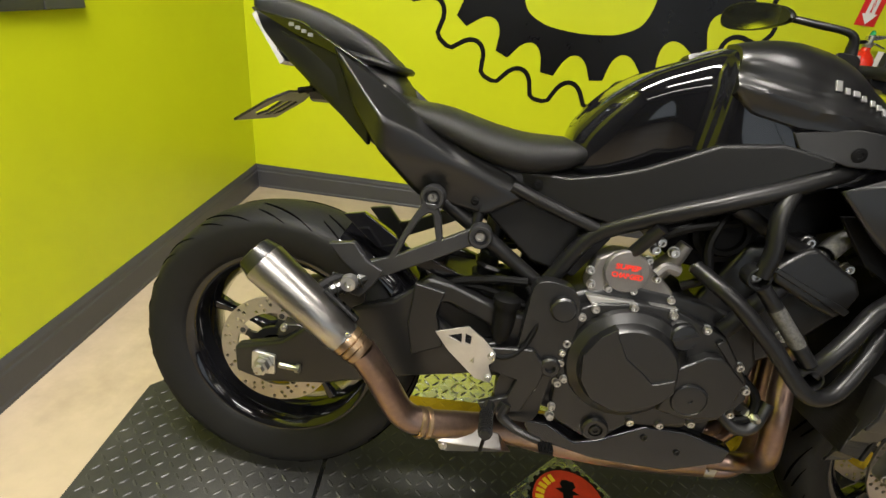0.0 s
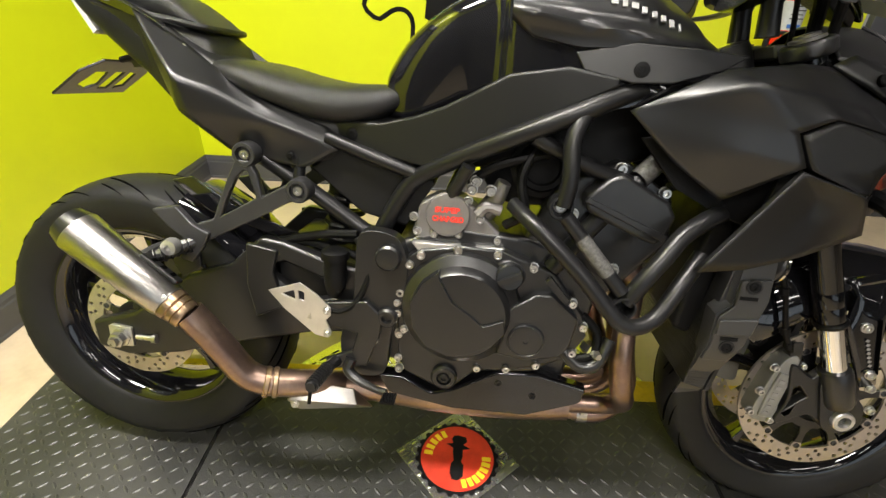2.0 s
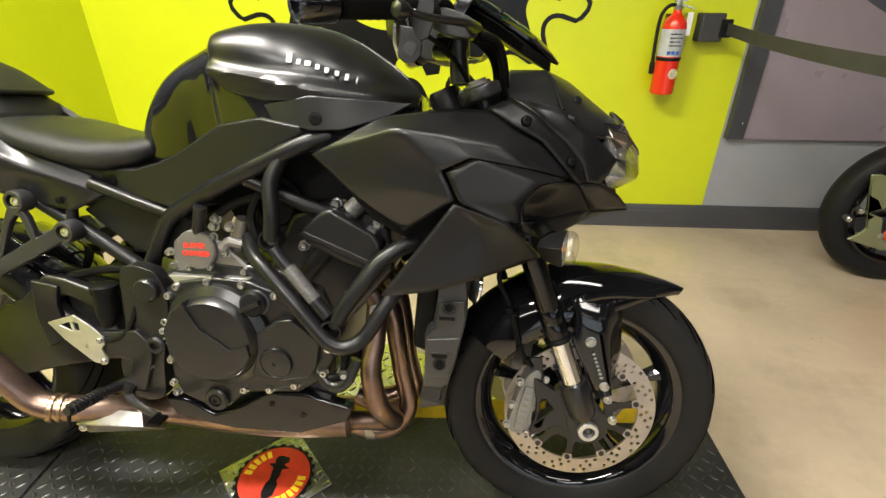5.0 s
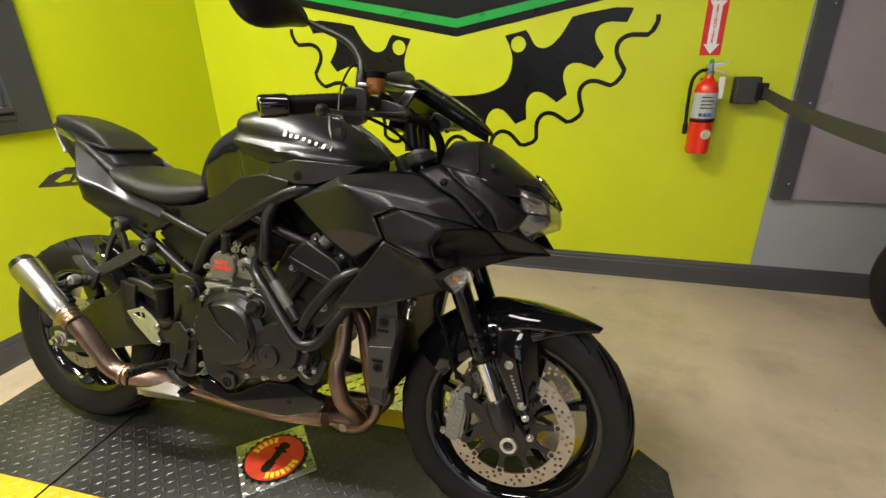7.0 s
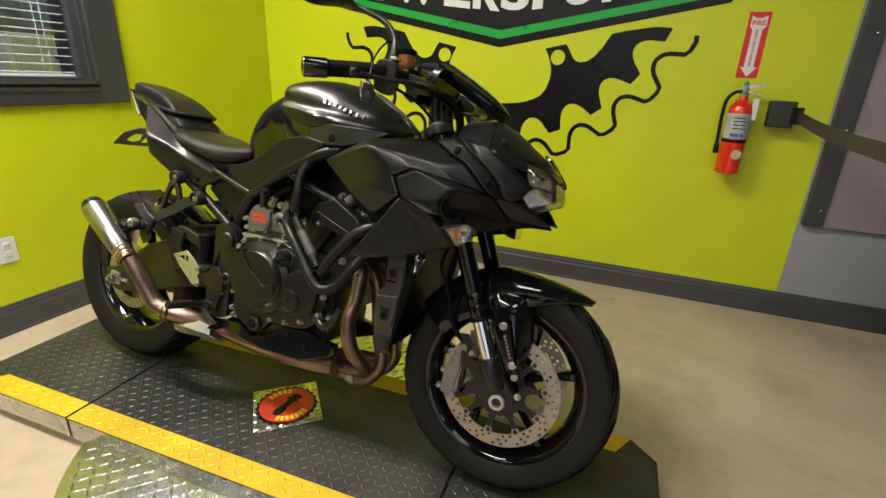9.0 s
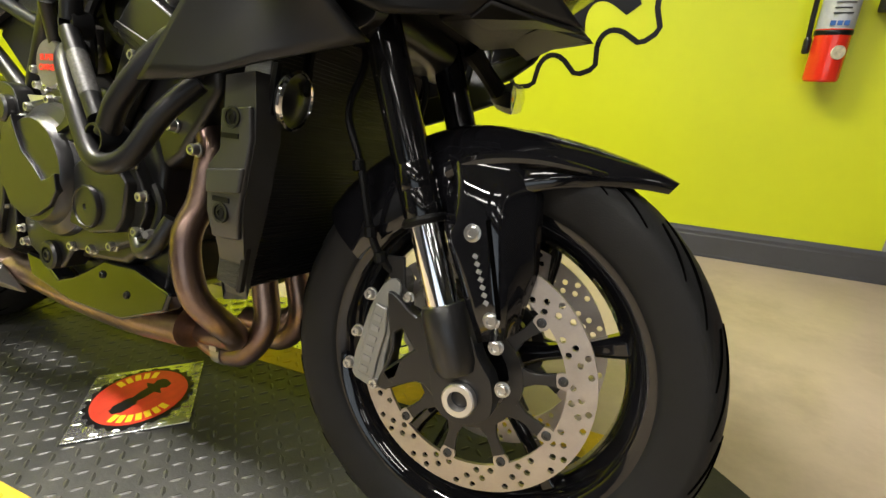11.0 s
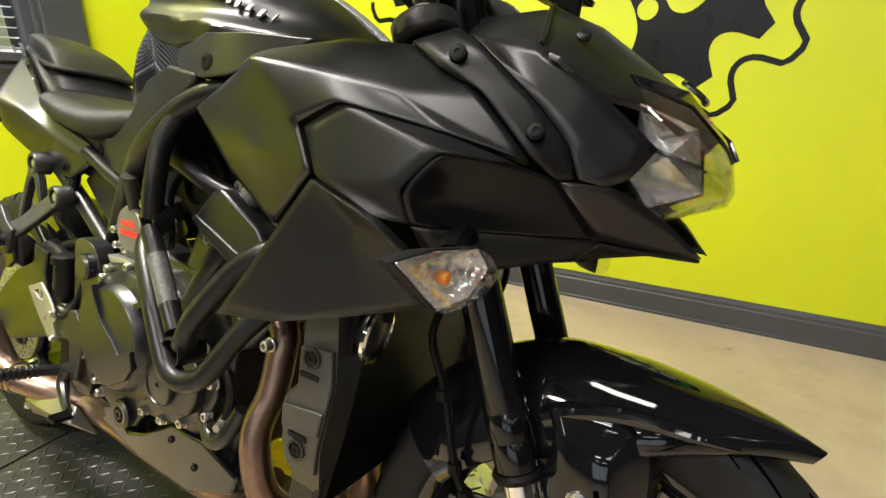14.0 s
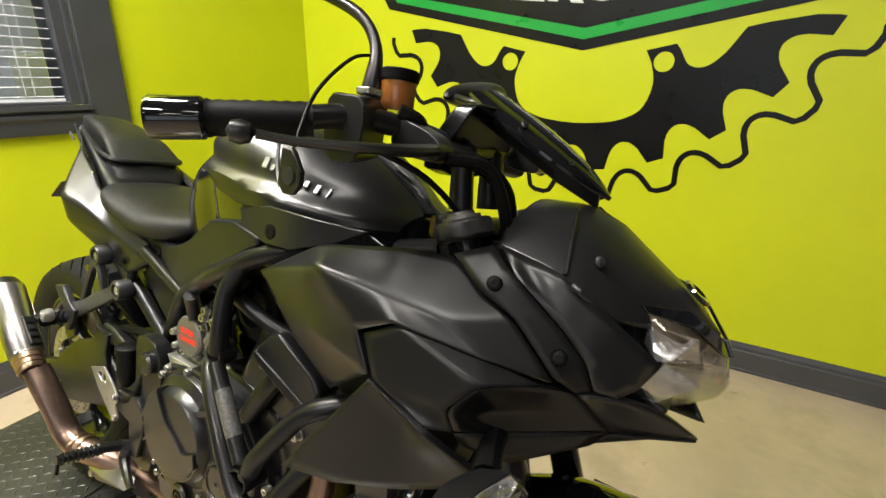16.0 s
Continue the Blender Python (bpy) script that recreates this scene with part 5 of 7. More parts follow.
def tank_ring(row, off=0.0, a0=0.0, a1=180.0, n=44):
    return [tank_point(row, radians(a0 + (a1 - a0) * k / n), off) for k in range(n + 1)]


def tank_angle(row, z):
    """The angle at which the section reaches a height."""
    lo, hi = 0.0, 89.0
    for _ in range(24):
        mid_ = (lo + hi) / 2
        lo, hi = (mid_, hi) if tank_point(row, radians(mid_)).z < z else (lo, mid_)
    return lo


def tank_rows(x0, x1, n):
    cs = curve([V(r[0], r[1], r[2]) for r in TANK], 6)
    ws = curve([V(r[0], r[3], 0) for r in TANK], 6)
    rows = [(c.x, c.y, c.z, w.y) for c, w in zip(cs, ws)]
    return [r for r in rows if x0 - 1e-4 <= r[0] <= x1 + 1e-4]


bm = bmesh.new()
loft(bm, [tank_ring(r) for r in tank_rows(0.525, 1.11, 30)])
tank = part("fuel_tank", bm, M["gloss"], bike, "gloss black fuel tank", angle=60)
for s in (1, -1):
    # side cover of the tank: matte, from the knee edge to the steering head
    bm = bmesh.new()
    rings = []
    for r in tank_rows(0.745, 1.11, 30):
        zl = float(np.interp(r[0], (0.74, 0.78, 0.85, 0.95, 1.1), (0.965, 0.935, 0.922, 0.925, 0.915)))
        lo_ = tank_angle(r, zl)
        hi_ = float(np.interp(r[0], (0.74, 0.8, 0.9), (62, 74, 80)))
        o = tank_ring(r, off=0.006, a0=lo_, a1=hi_, n=30)
        i = tank_ring(r, off=-0.004, a0=lo_, a1=hi_, n=30)
        zr = float(np.interp(r[0], (0.74, 0.85, 0.95, 1.05), (0.972, 0.955, 0.942, 0.935)))
        for q in o:
            q.y -= 0.009 * math.exp(-((q.z - zr) / 0.011) ** 2) - 0.005 * math.exp(-((q.z - zr - 0.022) / 0.012) ** 2)
        rings.append([V(q.x, q.y * s, q.z) for q in o + i[::-1]])
    loft(bm, rings)
    cov = part("tank_cover", bm, M["matte"], tank, "matte black tank side cover", angle=40)
    if s > 0:
        # raised maker's badge as plain bars
        for k, (wd, hh) in enumerate(((0.012, 0.016), (0.0095, 0.0095), (0.0125, 0.009), (0.0095, 0.0095), (0.009, 0.0095), (0.0095, 0.0095), (0.009, 0.013), (0.004, 0.014))):
            x = 0.892 + 0.0152 * k
            rr_ = min(tank_rows(x - 0.02, x + 0.02, 0), key=lambda q: abs(q[0] - x))
            zc = 0.992 - 0.0045 * k
            arc = tank_ring(rr_, off=0.0065, a0=3, a1=85, n=120)
            j = min(range(1, len(arc) - 1), key=lambda q: abs(arc[q].z - zc))
            best, my = arc[j], (arc[j + 1] - arc[j - 1]).normalized()
            mx = V(1, 0, -0.24).normalized()
            mz = mx.cross(my).normalized()
            mx = my.cross(mz)
            mm = Matrix(((mx.x, my.x, mz.x, x), (mx.y, my.y, mz.y, best.y), (mx.z, my.z, mz.z, best.z), (0, 0, 0, 1)))
            bm = bmesh.new()
            box(bm, (-wd * 0.42, -hh * 0.55, -0.002), (wd * 0.42, hh * 0.55, 0.0012), mm)
            part("badge_bar", bm, M["logo"], cov, "raised silver badge bar", bevel=0.0008)
    # lower trim flap that runs forward under the cover
    part("tank_trim", facets([(0.845, -0.166 * s, 0.918), (0.93, -0.178 * s, 0.934), (1.02, -0.178 * s, 0.93), (1.10, -0.155 * s, 0.925), (1.06, -0.172 * s, 0.903), (0.985, -0.185 * s, 0.88), (0.93, -0.183 * s, 0.878), (0.86, -0.172 * s, 0.893)],
                             [(0, 1, 6, 7), (1, 2, 5, 6), (2, 3, 4, 5)])(), M["matte"], tank, bevel=0.003)
    bolt((0.941, -0.182 * s, 0.897), tank, (0, -s, 0), 0.0095, 0.002, M["dark"])
    bolt((0.871, -0.174 * s, 0.872), tank, (0, -s, 0), 0.006, 0.002, M["dark"])
part("filler_cap", turned((0.83, 0, 1.036), (0, 0, 1), [(0.045, 0), (0.045, 0.01), (0.038, 0.014), (0.0003, 0.014)], 32), M["engine"], tank)

# side covers between tank and frame
sp = [(0.433, 0.787), (0.54, 0.79), (0.60, 0.806), (0.65, 0.826), (0.70, 0.853), (0.752, 0.882), (0.84, 0.897), (0.915, 0.885), (0.915, 0.872), (0.834, 0.83), (0.756, 0.785), (0.675, 0.733), (0.64, 0.718), (0.50, 0.738), (0.452, 0.742)]
yo = lambda x, z: -(0.09 + 0.093 * min(1, max(0, (x - 0.45) / 0.42)))
for s in (1, -1):
    pnl = part("side_cover", slab(sp, lambda x, z: yo(x, z) * s, lambda x, z: (yo(x, z) + 0.02) * s)(), M["plastic"], bike, "matte grey stippled side cover", bevel=0.006, segs=3)
    bolt((0.485, -0.1 * s, 0.766), pnl, (0, -s, 0), 0.009, 0.003, M["dark"])

# ---- seats and tail ----
def cushion(name, rows, label, exp=0.55, mat_=None, y0=0.0):
    """rows: x, top, bottom, half width."""
    bm = bmesh.new()
    rings = []
    cs, ws = curve([V(r[0], r[1], r[2]) for r in rows], 5), curve([V(r[3], 0, 0) for r in rows], 5)
    for c, w in zip(cs, ws):
        ring = []
        for k in range(28):
            a = 2 * math.pi * k / 28
            co, si = math.cos(a), math.sin(a)
            ring.append(V(c.x, y0 + w.x * abs(co) ** exp * (1 if co > 0 else -1), (c.y + c.z) / 2 + (c.y - c.z) / 2 * abs(si) ** exp * (1 if si > 0 else -1)))
        rings.append(ring)
    loft(bm, rings)
    return part(name, bm, mat_ or M["seat"], bike, label, angle=60)


cushion("rider_seat", [(0.212, 0.868, 0.852, 0.05), (0.23, 0.88, 0.842, 0.095), (0.30, 0.877, 0.817, 0.132), (0.38, 0.86, 0.79, 0.135), (0.45, 0.85, 0.776, 0.127), (0.51, 0.851, 0.783, 0.11), (0.555, 0.852, 0.802, 0.09), (0.58, 0.843, 0.815, 0.06)], "black textured vinyl rider seat", 0.72)
cushion("pillion_seat", [(-0.108, 1.022, 1.01, 0.015), (-0.09, 1.03, 0.995, 0.036), (-0.04, 1.031, 0.975, 0.052), (0.02, 1.021, 0.958, 0.064), (0.08, 1.004, 0.945, 0.07), (0.13, 0.984, 0.936, 0.077), (0.165, 0.96, 0.926, 0.082), (0.188, 0.942, 0.92, 0.082), (0.198, 0.932, 0.925, 0.075)], "black textured vinyl pillion seat", 0.5, None, 0.022)
cushion("seat_step", [(0.06, 0.95, 0.93, 0.06), (0.1, 0.945, 0.905, 0.076), (0.15, 0.938, 0.88, 0.084), (0.19, 0.925, 0.868, 0.084), (0.212, 0.9, 0.865, 0.08), (0.222, 0.88, 0.868, 0.06)], "black vinyl front of the pillion seat", 0.6, None, 0.022)
band = [V(0.02, -0.044, 0.958), V(0.09, -0.055, 0.946), V(0.15, -0.064, 0.938), V(0.185, -0.062, 0.932), V(0.202, -0.036, 0.93), V(0.207, 0.022, 0.93)]
part("seat_band", bar(band + [V(q.x, 0.044 - q.y, q.z) for q in band[-2::-1]], 0.0065, seg=8), M["seat"], bike, "raised vinyl welt round pillion seat")

# core of the tail under the seats
cushion("tail_core", [(-0.09, 1.0, 0.975, 0.02), (0.0, 0.985, 0.905, 0.055), (0.1, 0.95, 0.83, 0.075), (0.2, 0.895, 0.77, 0.088), (0.3, 0.85, 0.735, 0.098), (0.4, 0.81, 0.7, 0.1), (0.5, 0.8, 0.69, 0.09), (0.62, 0.8, 0.68, 0.08)], "black tail underside", 0.4, M["plastic"])
for s in (1, -1):
    tp_ = facets([(x, y * s, z) for x, y, z in ((0.085, -0.085, 0.955), (0.19, -0.098, 0.901), (0.236, -0.106, 0.869), (0.203, -0.174, 0.845), (0.264, -0.15, 0.829), (0.443, -0.099, 0.774), (0.465, -0.109, 0.737), (0.40, -0.118, 0.701), (0.27, -0.113, 0.717), (0.201, -0.162, 0.791), (0.13, -0.1, 0.862), (0.34, -0.118, 0.812), (0.355, -0.131, 0.777))],
                 [(0, 1, 3), (1, 2, 4, 3), (4, 2, 11, 12), (12, 11, 5, 6), (3, 4, 12, 9), (9, 12, 8), (12, 6, 7, 8), (0, 3, 10), (3, 9, 10)], 0.012)
    tailp = crisp(part("tail_panel", tp_(), M["matte"], bike, "matte black faceted tail panel"), 0.88)
    part("tail_blade", facets([(-0.105, -0.012 * s, 1.005), (-0.02, -0.05 * s, 0.965), (0.10, -0.085 * s, 0.94), (0.155, -0.1 * s, 0.895), (0.165, -0.1 * s, 0.79), (0.065, -0.055 * s, 0.862), (0.005, -0.04 * s, 0.905)],
                              [(0, 1, 6), (1, 2, 5, 6), (2, 3, 4, 5)], 0.01)(), M["plastic"], bike, bevel=0.002)
    part("tail_fin", facets([(-0.085, -0.04 * s, 1.0), (0.02, -0.072 * s, 0.985), (0.1, -0.092 * s, 0.95), (0.155, -0.105 * s, 0.925), (0.1, -0.085 * s, 0.935), (0.0, -0.058 * s, 0.965)], [(0, 1, 5), (1, 2, 4, 5), (2, 3, 4)], 0.008)(), M["gloss"], bike, bevel=0.002)
    for k in range(4):
        bm = bmesh.new()
        box(bm, (0.0 + 0.013 * k, -0.0785 * s - 0.0027 * k * s - 0.0012, 0.9755 - 0.0045 * k), (0.009 + 0.013 * k, -0.0785 * s - 0.0027 * k * s + 0.0012, 0.9815 - 0.0045 * k))
        part("mark_bar", bm, M["logo"], tailp, "silver model mark bar")
    bolt((0.186, -0.1015 * s, 0.893), tailp, (0, -s, 0.3), 0.006, 0.004)
    bolt((0.377, -0.122 * s, 0.723), tailp, (0, -s, 0), 0.006, 0.002, M["dark"])
part("tail_lamp", facets([(-0.098, -0.02, 0.992), (-0.098, 0.02, 0.992), (-0.03, 0.042, 0.91), (-0.03, -0.042, 0.91)], [(0, 1, 2, 3)], 0.01)(), mat("tail_lens", (0.35, 0.34, 0.33), 0.15, coat=1), bike, "clear tail lamp lens")
# number plate holder with cut-outs
loops = [[(-0.09, -0.055), (0.09, -0.055), (0.09, 0.03), (0.06, 0.07), (-0.06, 0.07), (-0.09, 0.03)], [(-0.06, -0.02), (-0.03, -0.035), (-0.01, -0.02), (-0.02, 0.03), (-0.05, 0.03)], [(0.0, -0.035), (0.025, -0.035), (0.025, 0.03), (0.0, 0.03)], [(0.04, -0.035), (0.065, -0.025), (0.06, 0.025), (0.04, 0.03)]]
bm = bmesh.new()
sheet(bm, loops, lambda u, v: (-0.045 + v * 0.75 - 0.01, u, 0.83 + v * 0.52), (0.002, 0, -0.004))
ph = part("plate_bracket", bm, M["engine"], bike, "black cut-out number plate bracket", bevel=0.001)
part("bracket_arm", bar([(0.02, 0, 0.868), (0.06, 0, 0.87)], 0.02, seg=8, smooth=0), M["engine"], ph)
for s in (1, -1):
    part("plate_light", bar([(0.0, -0.02 * s, 0.866), (0.03, -0.02 * s, 0.874)], 0.006, seg=8, smooth=0), M["dark"], ph)

# ---- frame ----
def rail(name, pts, r, label="", sides=(1, -1), material="frame"):
    for s in sides:
        part(name, bar([(x, y * s, z) for x, y, z in pts], r, seg=16), M[material], bike, label)


rail("main_frame_tube", [(0.535, -0.1, 0.575), (0.553, -0.106, 0.613), (0.577, -0.108, 0.659), (0.608, -0.114, 0.7), (0.682, -0.138, 0.744), (0.77, -0.165, 0.788), (0.86, -0.176, 0.83), (0.93, -0.165, 0.862), (1.03, -0.12, 0.885), (1.14, -0.05, 0.9)], 0.016, "dark grey steel trellis frame tube")
rail("seat_frame_tube", [(0.302, -0.104, 0.724), (0.40, -0.1, 0.66), (0.49, -0.1, 0.6), (0.55, -0.105, 0.562)], 0.015, "dark grey steel seat frame tube")
rail("seat_frame_upper_tube", [(0.44, -0.105, 0.758), (0.53, -0.11, 0.728), (0.615, -0.115, 0.703)], 0.0125)
rail("frame_brace", [(0.385, -0.11, 0.665), (0.39, -0.105, 0.72), (0.4, -0.1, 0.76)], 0.011)
rail("frame_brace", [(0.70, -0.155, 0.735), (0.66, -0.12, 0.65), (0.63, -0.11, 0.56)], 0.012)
rail("down_tube", [(1.12, -0.05, 0.88), (1.04, -0.11, 0.79), (0.96, -0.135, 0.70), (0.90, -0.14, 0.62), (0.86, -0.14, 0.56)], 0.0165, "dark grey front down tube")
rail("front_cross_tube", [(0.98, -0.13, 0.72), (0.9, -0.15, 0.745), (0.8, -0.165, 0.79)], 0.013)
part("head_stock", turned((1.225, 0, 0.72), (-0.107, 0, 0.263), [(0.032, 0), (0.032, 0.24), (0.028, 0.25)], 24), M["frame"], bike)
for s in (1, -1):
    piv = slab(smooth2([(0.515, 0.60), (0.575, 0.60), (0.60, 0.56), (0.60, 0.50), (0.575, 0.40), (0.56, 0.31), (0.49, 0.31), (0.475, 0.38), (0.50, 0.46), (0.505, 0.54)], 4), -0.125 * s, -0.155 * s)
    pp = part("pivot_plate", piv(), M["engine"], bike, "black cast pivot plate", bevel=0.006)
    part("pivot_cap", turned((0.568, -0.155 * s, 0.56), (0, -s, 0), [(0.024, 0), (0.024, 0.012), (0.02, 0.016), (0.0003, 0.017)], 20), M["engine"], pp)
    part("pivot_nut", turned((0.568, -0.155 * s, 0.438), (0, -s, 0), [(0.02, 0), (0.02, 0.008), (0.016, 0.012), (0.01, 0.012), (0.009, 0.004), (0.0003, 0.004)], 20), M["engine"], pp, "dark steel swingarm pivot nut")
    for bx, bz in ((0.53, 0.445), (0.545, 0.385), (0.585, 0.47), (0.515, 0.335), (0.59, 0.35), (0.6, 0.415)):
        bolt((bx, -0.154 * s, bz), pp, (0, -s, 0), 0.0065, 0.008)

# black box between the frame tubes
part("airbox_side", slab([(0.40, 0.70), (0.47, 0.745), (0.62, 0.70), (0.64, 0.69), (0.585, 0.60), (0.50, 0.62)], -0.095, 0.095)(), M["plastic"], bike, bevel=0.006)
part("airbox", slab([(0.62, 0.81), (0.9, 0.87), (1.08, 0.87), (1.06, 0.78), (0.95, 0.74), (0.8, 0.74), (0.7, 0.72), (0.64, 0.72)], -0.1, 0.1)(), M["dark"], bike, bevel=0.01)

# ---- passenger footrest hangers ----
for s in (1, -1):
    hy = lambda x, z: -(0.128 + 0.1 * max(0, 0.4 - x) * 0.9) * s
    arm_o = [(0.286, 0.712), (0.268, 0.676), (0.236, 0.6), (0.2, 0.587), (0.215, 0.552), (0.318, 0.606), (0.376, 0.639), (0.41, 0.65), (0.412, 0.672), (0.39, 0.682), (0.33, 0.648), (0.322, 0.69), (0.31, 0.712)]
    hanger = part("footrest_hanger", slab(arm_o, lambda x, z: hy(x, z) + 0.006 * s, lambda x, z: hy(x, z) - 0.01 * s, [[(0.299, 0.694), (0.306, 0.692), (0.318, 0.645), (0.3, 0.634), (0.252, 0.607), (0.265, 0.64), (0.285, 0.68)]])(), M["hanger"], bike, "satin grey passenger footrest hanger", bevel=0.004, segs=3)
    for bx, bz in ((0.302, 0.722), (0.397, 0.664)):
        part("boss", turned((bx, -0.118 * s, bz), (0, -s, 0), [(0.0225, 0), (0.0225, 0.026), (0.02, 0.03), (0.0145, 0.03), (0.0145, 0.02), (0.0003, 0.02)], 24), M["hanger"], hanger)
        bolt((bx, -0.136 * s, bz), hanger, (0, -s, 0), 0.0095, 0.009)
    hk = slab([(0.123, 0.612), (0.172, 0.622), (0.2, 0.59), (0.232, 0.574), (0.216, 0.544), (0.192, 0.513), (0.165, 0.519), (0.184, 0.556), (0.152, 0.581)], -0.146 * s, -0.162 * s)
    part("heel_guard", hk(), M["hanger"], hanger, bevel=0.004)
    pg = bmesh.new()
    tube(pg, [(0.2, -0.15 * s, 0.555), (0.165, -0.175 * s, 0.54), (0.14, -0.19 * s, 0.53)], [0.012, 0.013, 0.012], 10)
    for k in range(6):
        part("rib", turned(V(0.19 - 0.009 * k, -(0.16 + 0.006 * k) * s, 0.5495 - 0.0035 * k), (-0.8, -0.5 * s, -0.3), [(0.012, 0), (0.0155, 0.001), (0.0155, 0.003), (0.012, 0.004)], 10), M["engine"], hanger)
    part("passenger_peg", pg, M["engine"], hanger, "folded black passenger peg")
    part("exhaust_mount_bolt", turned((0.178, -0.185 * s, 0.556), (0, -s, 0), [(0.0003, 0), (0.014, 0), (0.016, 0.006), (0.014, 0.02), (0.006, 0.021), (0.005, 0.012), (0.0003, 0.012)], 18), M["alu"], hanger)
    part("chamfer_bracket", slab([(0.13, 0.55), (0.2, 0.545), (0.2, 0.5), (0.16, 0.475), (0.145, 0.5)], -0.14 * s, -0.15 * s)(), M["engine"], hanger, bevel=0.003)

# ---- swingarm, shock, hugger ----
for s in (1, -1):
    sw_ = slab([(-0.07, 0.345), (-0.065, 0.285), (0.0, 0.27), (0.12, 0.29), (0.2, 0.315), (0.3, 0.345), (0.42, 0.375), (0.56, 0.39), (0.59, 0.44), (0.56, 0.49), (0.5, 0.52), (0.438, 0.534), (0.358, 0.56), (0.314, 0.566), (0.25, 0.505), (0.158, 0.471), (0.09, 0.425), (0.03, 0.375)], -0.105 * s, -0.135 * s,
               [[(0.326, 0.512), (0.36, 0.52), (0.44, 0.49), (0.46, 0.455), (0.40, 0.44), (0.338, 0.487)]])
    arm = part("swingarm", sw_(), M["engine"], bike, "black aluminium swingarm", bevel=0.008, segs=3)
    part("arm_rib", slab([(0.29, 0.555), (0.35, 0.545), (0.34, 0.50), (0.36, 0.43), (0.30, 0.40), (0.285, 0.47)], -0.13 * s, -0.143 * s)(), M["engine"], arm, bevel=0.004)
    part("axle_block", slab([(-0.028, 0.342), (-0.02, 0.346), (0.022, 0.342), (0.022, 0.298), (-0.02, 0.295), (-0.028, 0.304)], -0.134 * s, -0.142 * s)(), M["alu"], arm, "bright alloy axle adjuster block", bevel=0.002)
    part("axle_nut", turned((0, -0.142 * s, 0.32), (0, -s, 0), [(0.021, 0), (0.021, 0.006), (0.0165, 0.007), (0.0165, 0.02), (0.011, 0.021), (0.010, 0.03), (0.0003, 0.03)], 6), M["bolt"], arm)
    part("adjuster_bolt", turned((0.03, -0.138 * s, 0.32), (1, 0, 0.0), [(0.006, 0), (0.006, 0.035), (0.01, 0.036), (0.01, 0.045), (0.0003, 0.046)], 10), M["bolt"], arm)
part("swingarm_bridge", slab([(0.33, 0.54), (0.42, 0.54), (0.5, 0.5), (0.5, 0.42), (0.4, 0.4), (0.34, 0.45)], -0.11, 0.11)(), M["engine"], bike, bevel=0.01)
sh = bmesh.new()
tube(sh, [(0.42, 0, 0.42), (0.43, 0, 0.68)], 0.022, 14, smooth=0)
coil = [V(0.421 + 0.0012 * k / 3, 0.036 * math.cos(k * 0.7), 0.0) + V(0, 0, 0.44 + k * 0.0032) + V(0.036 * math.sin(k * 0.7), 0, 0) for k in range(64)]
tube(sh, coil, 0.0065, 6, smooth=0)
part("rear_shock", sh, M["engine"], bike, "black coil rear shock")
bm = bmesh.new()
rings = []
for i in range(15):
    f = i / 14
    a = radians(66) - radians(34) * f
    rad = 0.343 + 0.012 * f
    sec = [(0.1 * math.sin(g * math.pi / 2), -0.05 * (1 - math.cos(g * math.pi / 2))) for g in (k / 6 for k in range(-6, 7))]
    ring = [V(rad * math.cos(a) + h * math.cos(a), y, 0.32 + (rad + h) * math.sin(a)) for y, h in sec]
    rings.append(ring + [V(q.x - 0.004 * math.cos(a), q.y * 0.97, q.z - 0.004 * math.sin(a)) for q in ring[::-1]])
loft(bm, rings)
part("tyre_hugger", bm, M["gloss"], bike, "gloss black rear tyre hugger", angle=50)
part("hugger_skirt", slab([(0.13, 0.655), (0.17, 0.665), (0.26, 0.61), (0.36, 0.575), (0.46, 0.545), (0.46, 0.53), (0.33, 0.56), (0.2, 0.6)], -0.095, -0.102)(), M["gloss"], bike, bevel=0.002)
# rear brake: caliper, fluid pot, pedal
part("rear_caliper", slab(smooth2([(0.02, 0.40), (0.075, 0.405), (0.10, 0.36), (0.07, 0.34), (0.02, 0.345)], 3), -0.065, -0.118)(), M["engine"], bike, "black rear brake caliper", bevel=0.006)
for bx, bz in ((0.03, 0.398), (0.085, 0.385)):
    bolt((bx, -0.117, bz), bike, (0, -1, 0), 0.007, 0.008)
mc = part("rear_master_cylinder", bar([(0.466, -0.15, 0.545), (0.466, -0.153, 0.495), (0.462, -0.155, 0.47)], [0.0215, 0.02, 0.01], seg=16), M["dark"], bike, "black rear brake fluid pot")
part("pot_cap", turned((0.466, -0.15, 0.545), (0, 0, 1), [(0.026, 0), (0.026, 0.014), (0.02, 0.018), (0.0003, 0.018)], 18), M["dark"], mc)
part("brake_line", bar([(0.44, -0.16, 0.45), (0.48, -0.165, 0.445), (0.515, -0.158, 0.475), (0.53, -0.145, 0.54), (0.5, -0.13, 0.58)], 0.006, seg=8), M["dark"], mc)
part("spring_clip", bar([(0.425, -0.162, 0.445), (0.42, -0.165, 0.425)], 0.009, seg=8, smooth=0), M["bolt"], mc)
hp = [(0.343, 0.477), (0.404, 0.498), (0.435, 0.478), (0.462, 0.452), (0.462, 0.436), (0.452, 0.425), (0.463, 0.4), (0.455, 0.388), (0.43, 0.393), (0.372, 0.442)]
heel = part("heel_plate", slab(hp, -0.168, -0.172, [[(0.368, 0.473), (0.393, 0.482), (0.395, 0.462)], [(0.4, 0.483), (0.412, 0.479), (0.412, 0.462), (0.402, 0.464)]])(), M["alu"], bike, "brushed aluminium heel plate", bevel=0.0008)
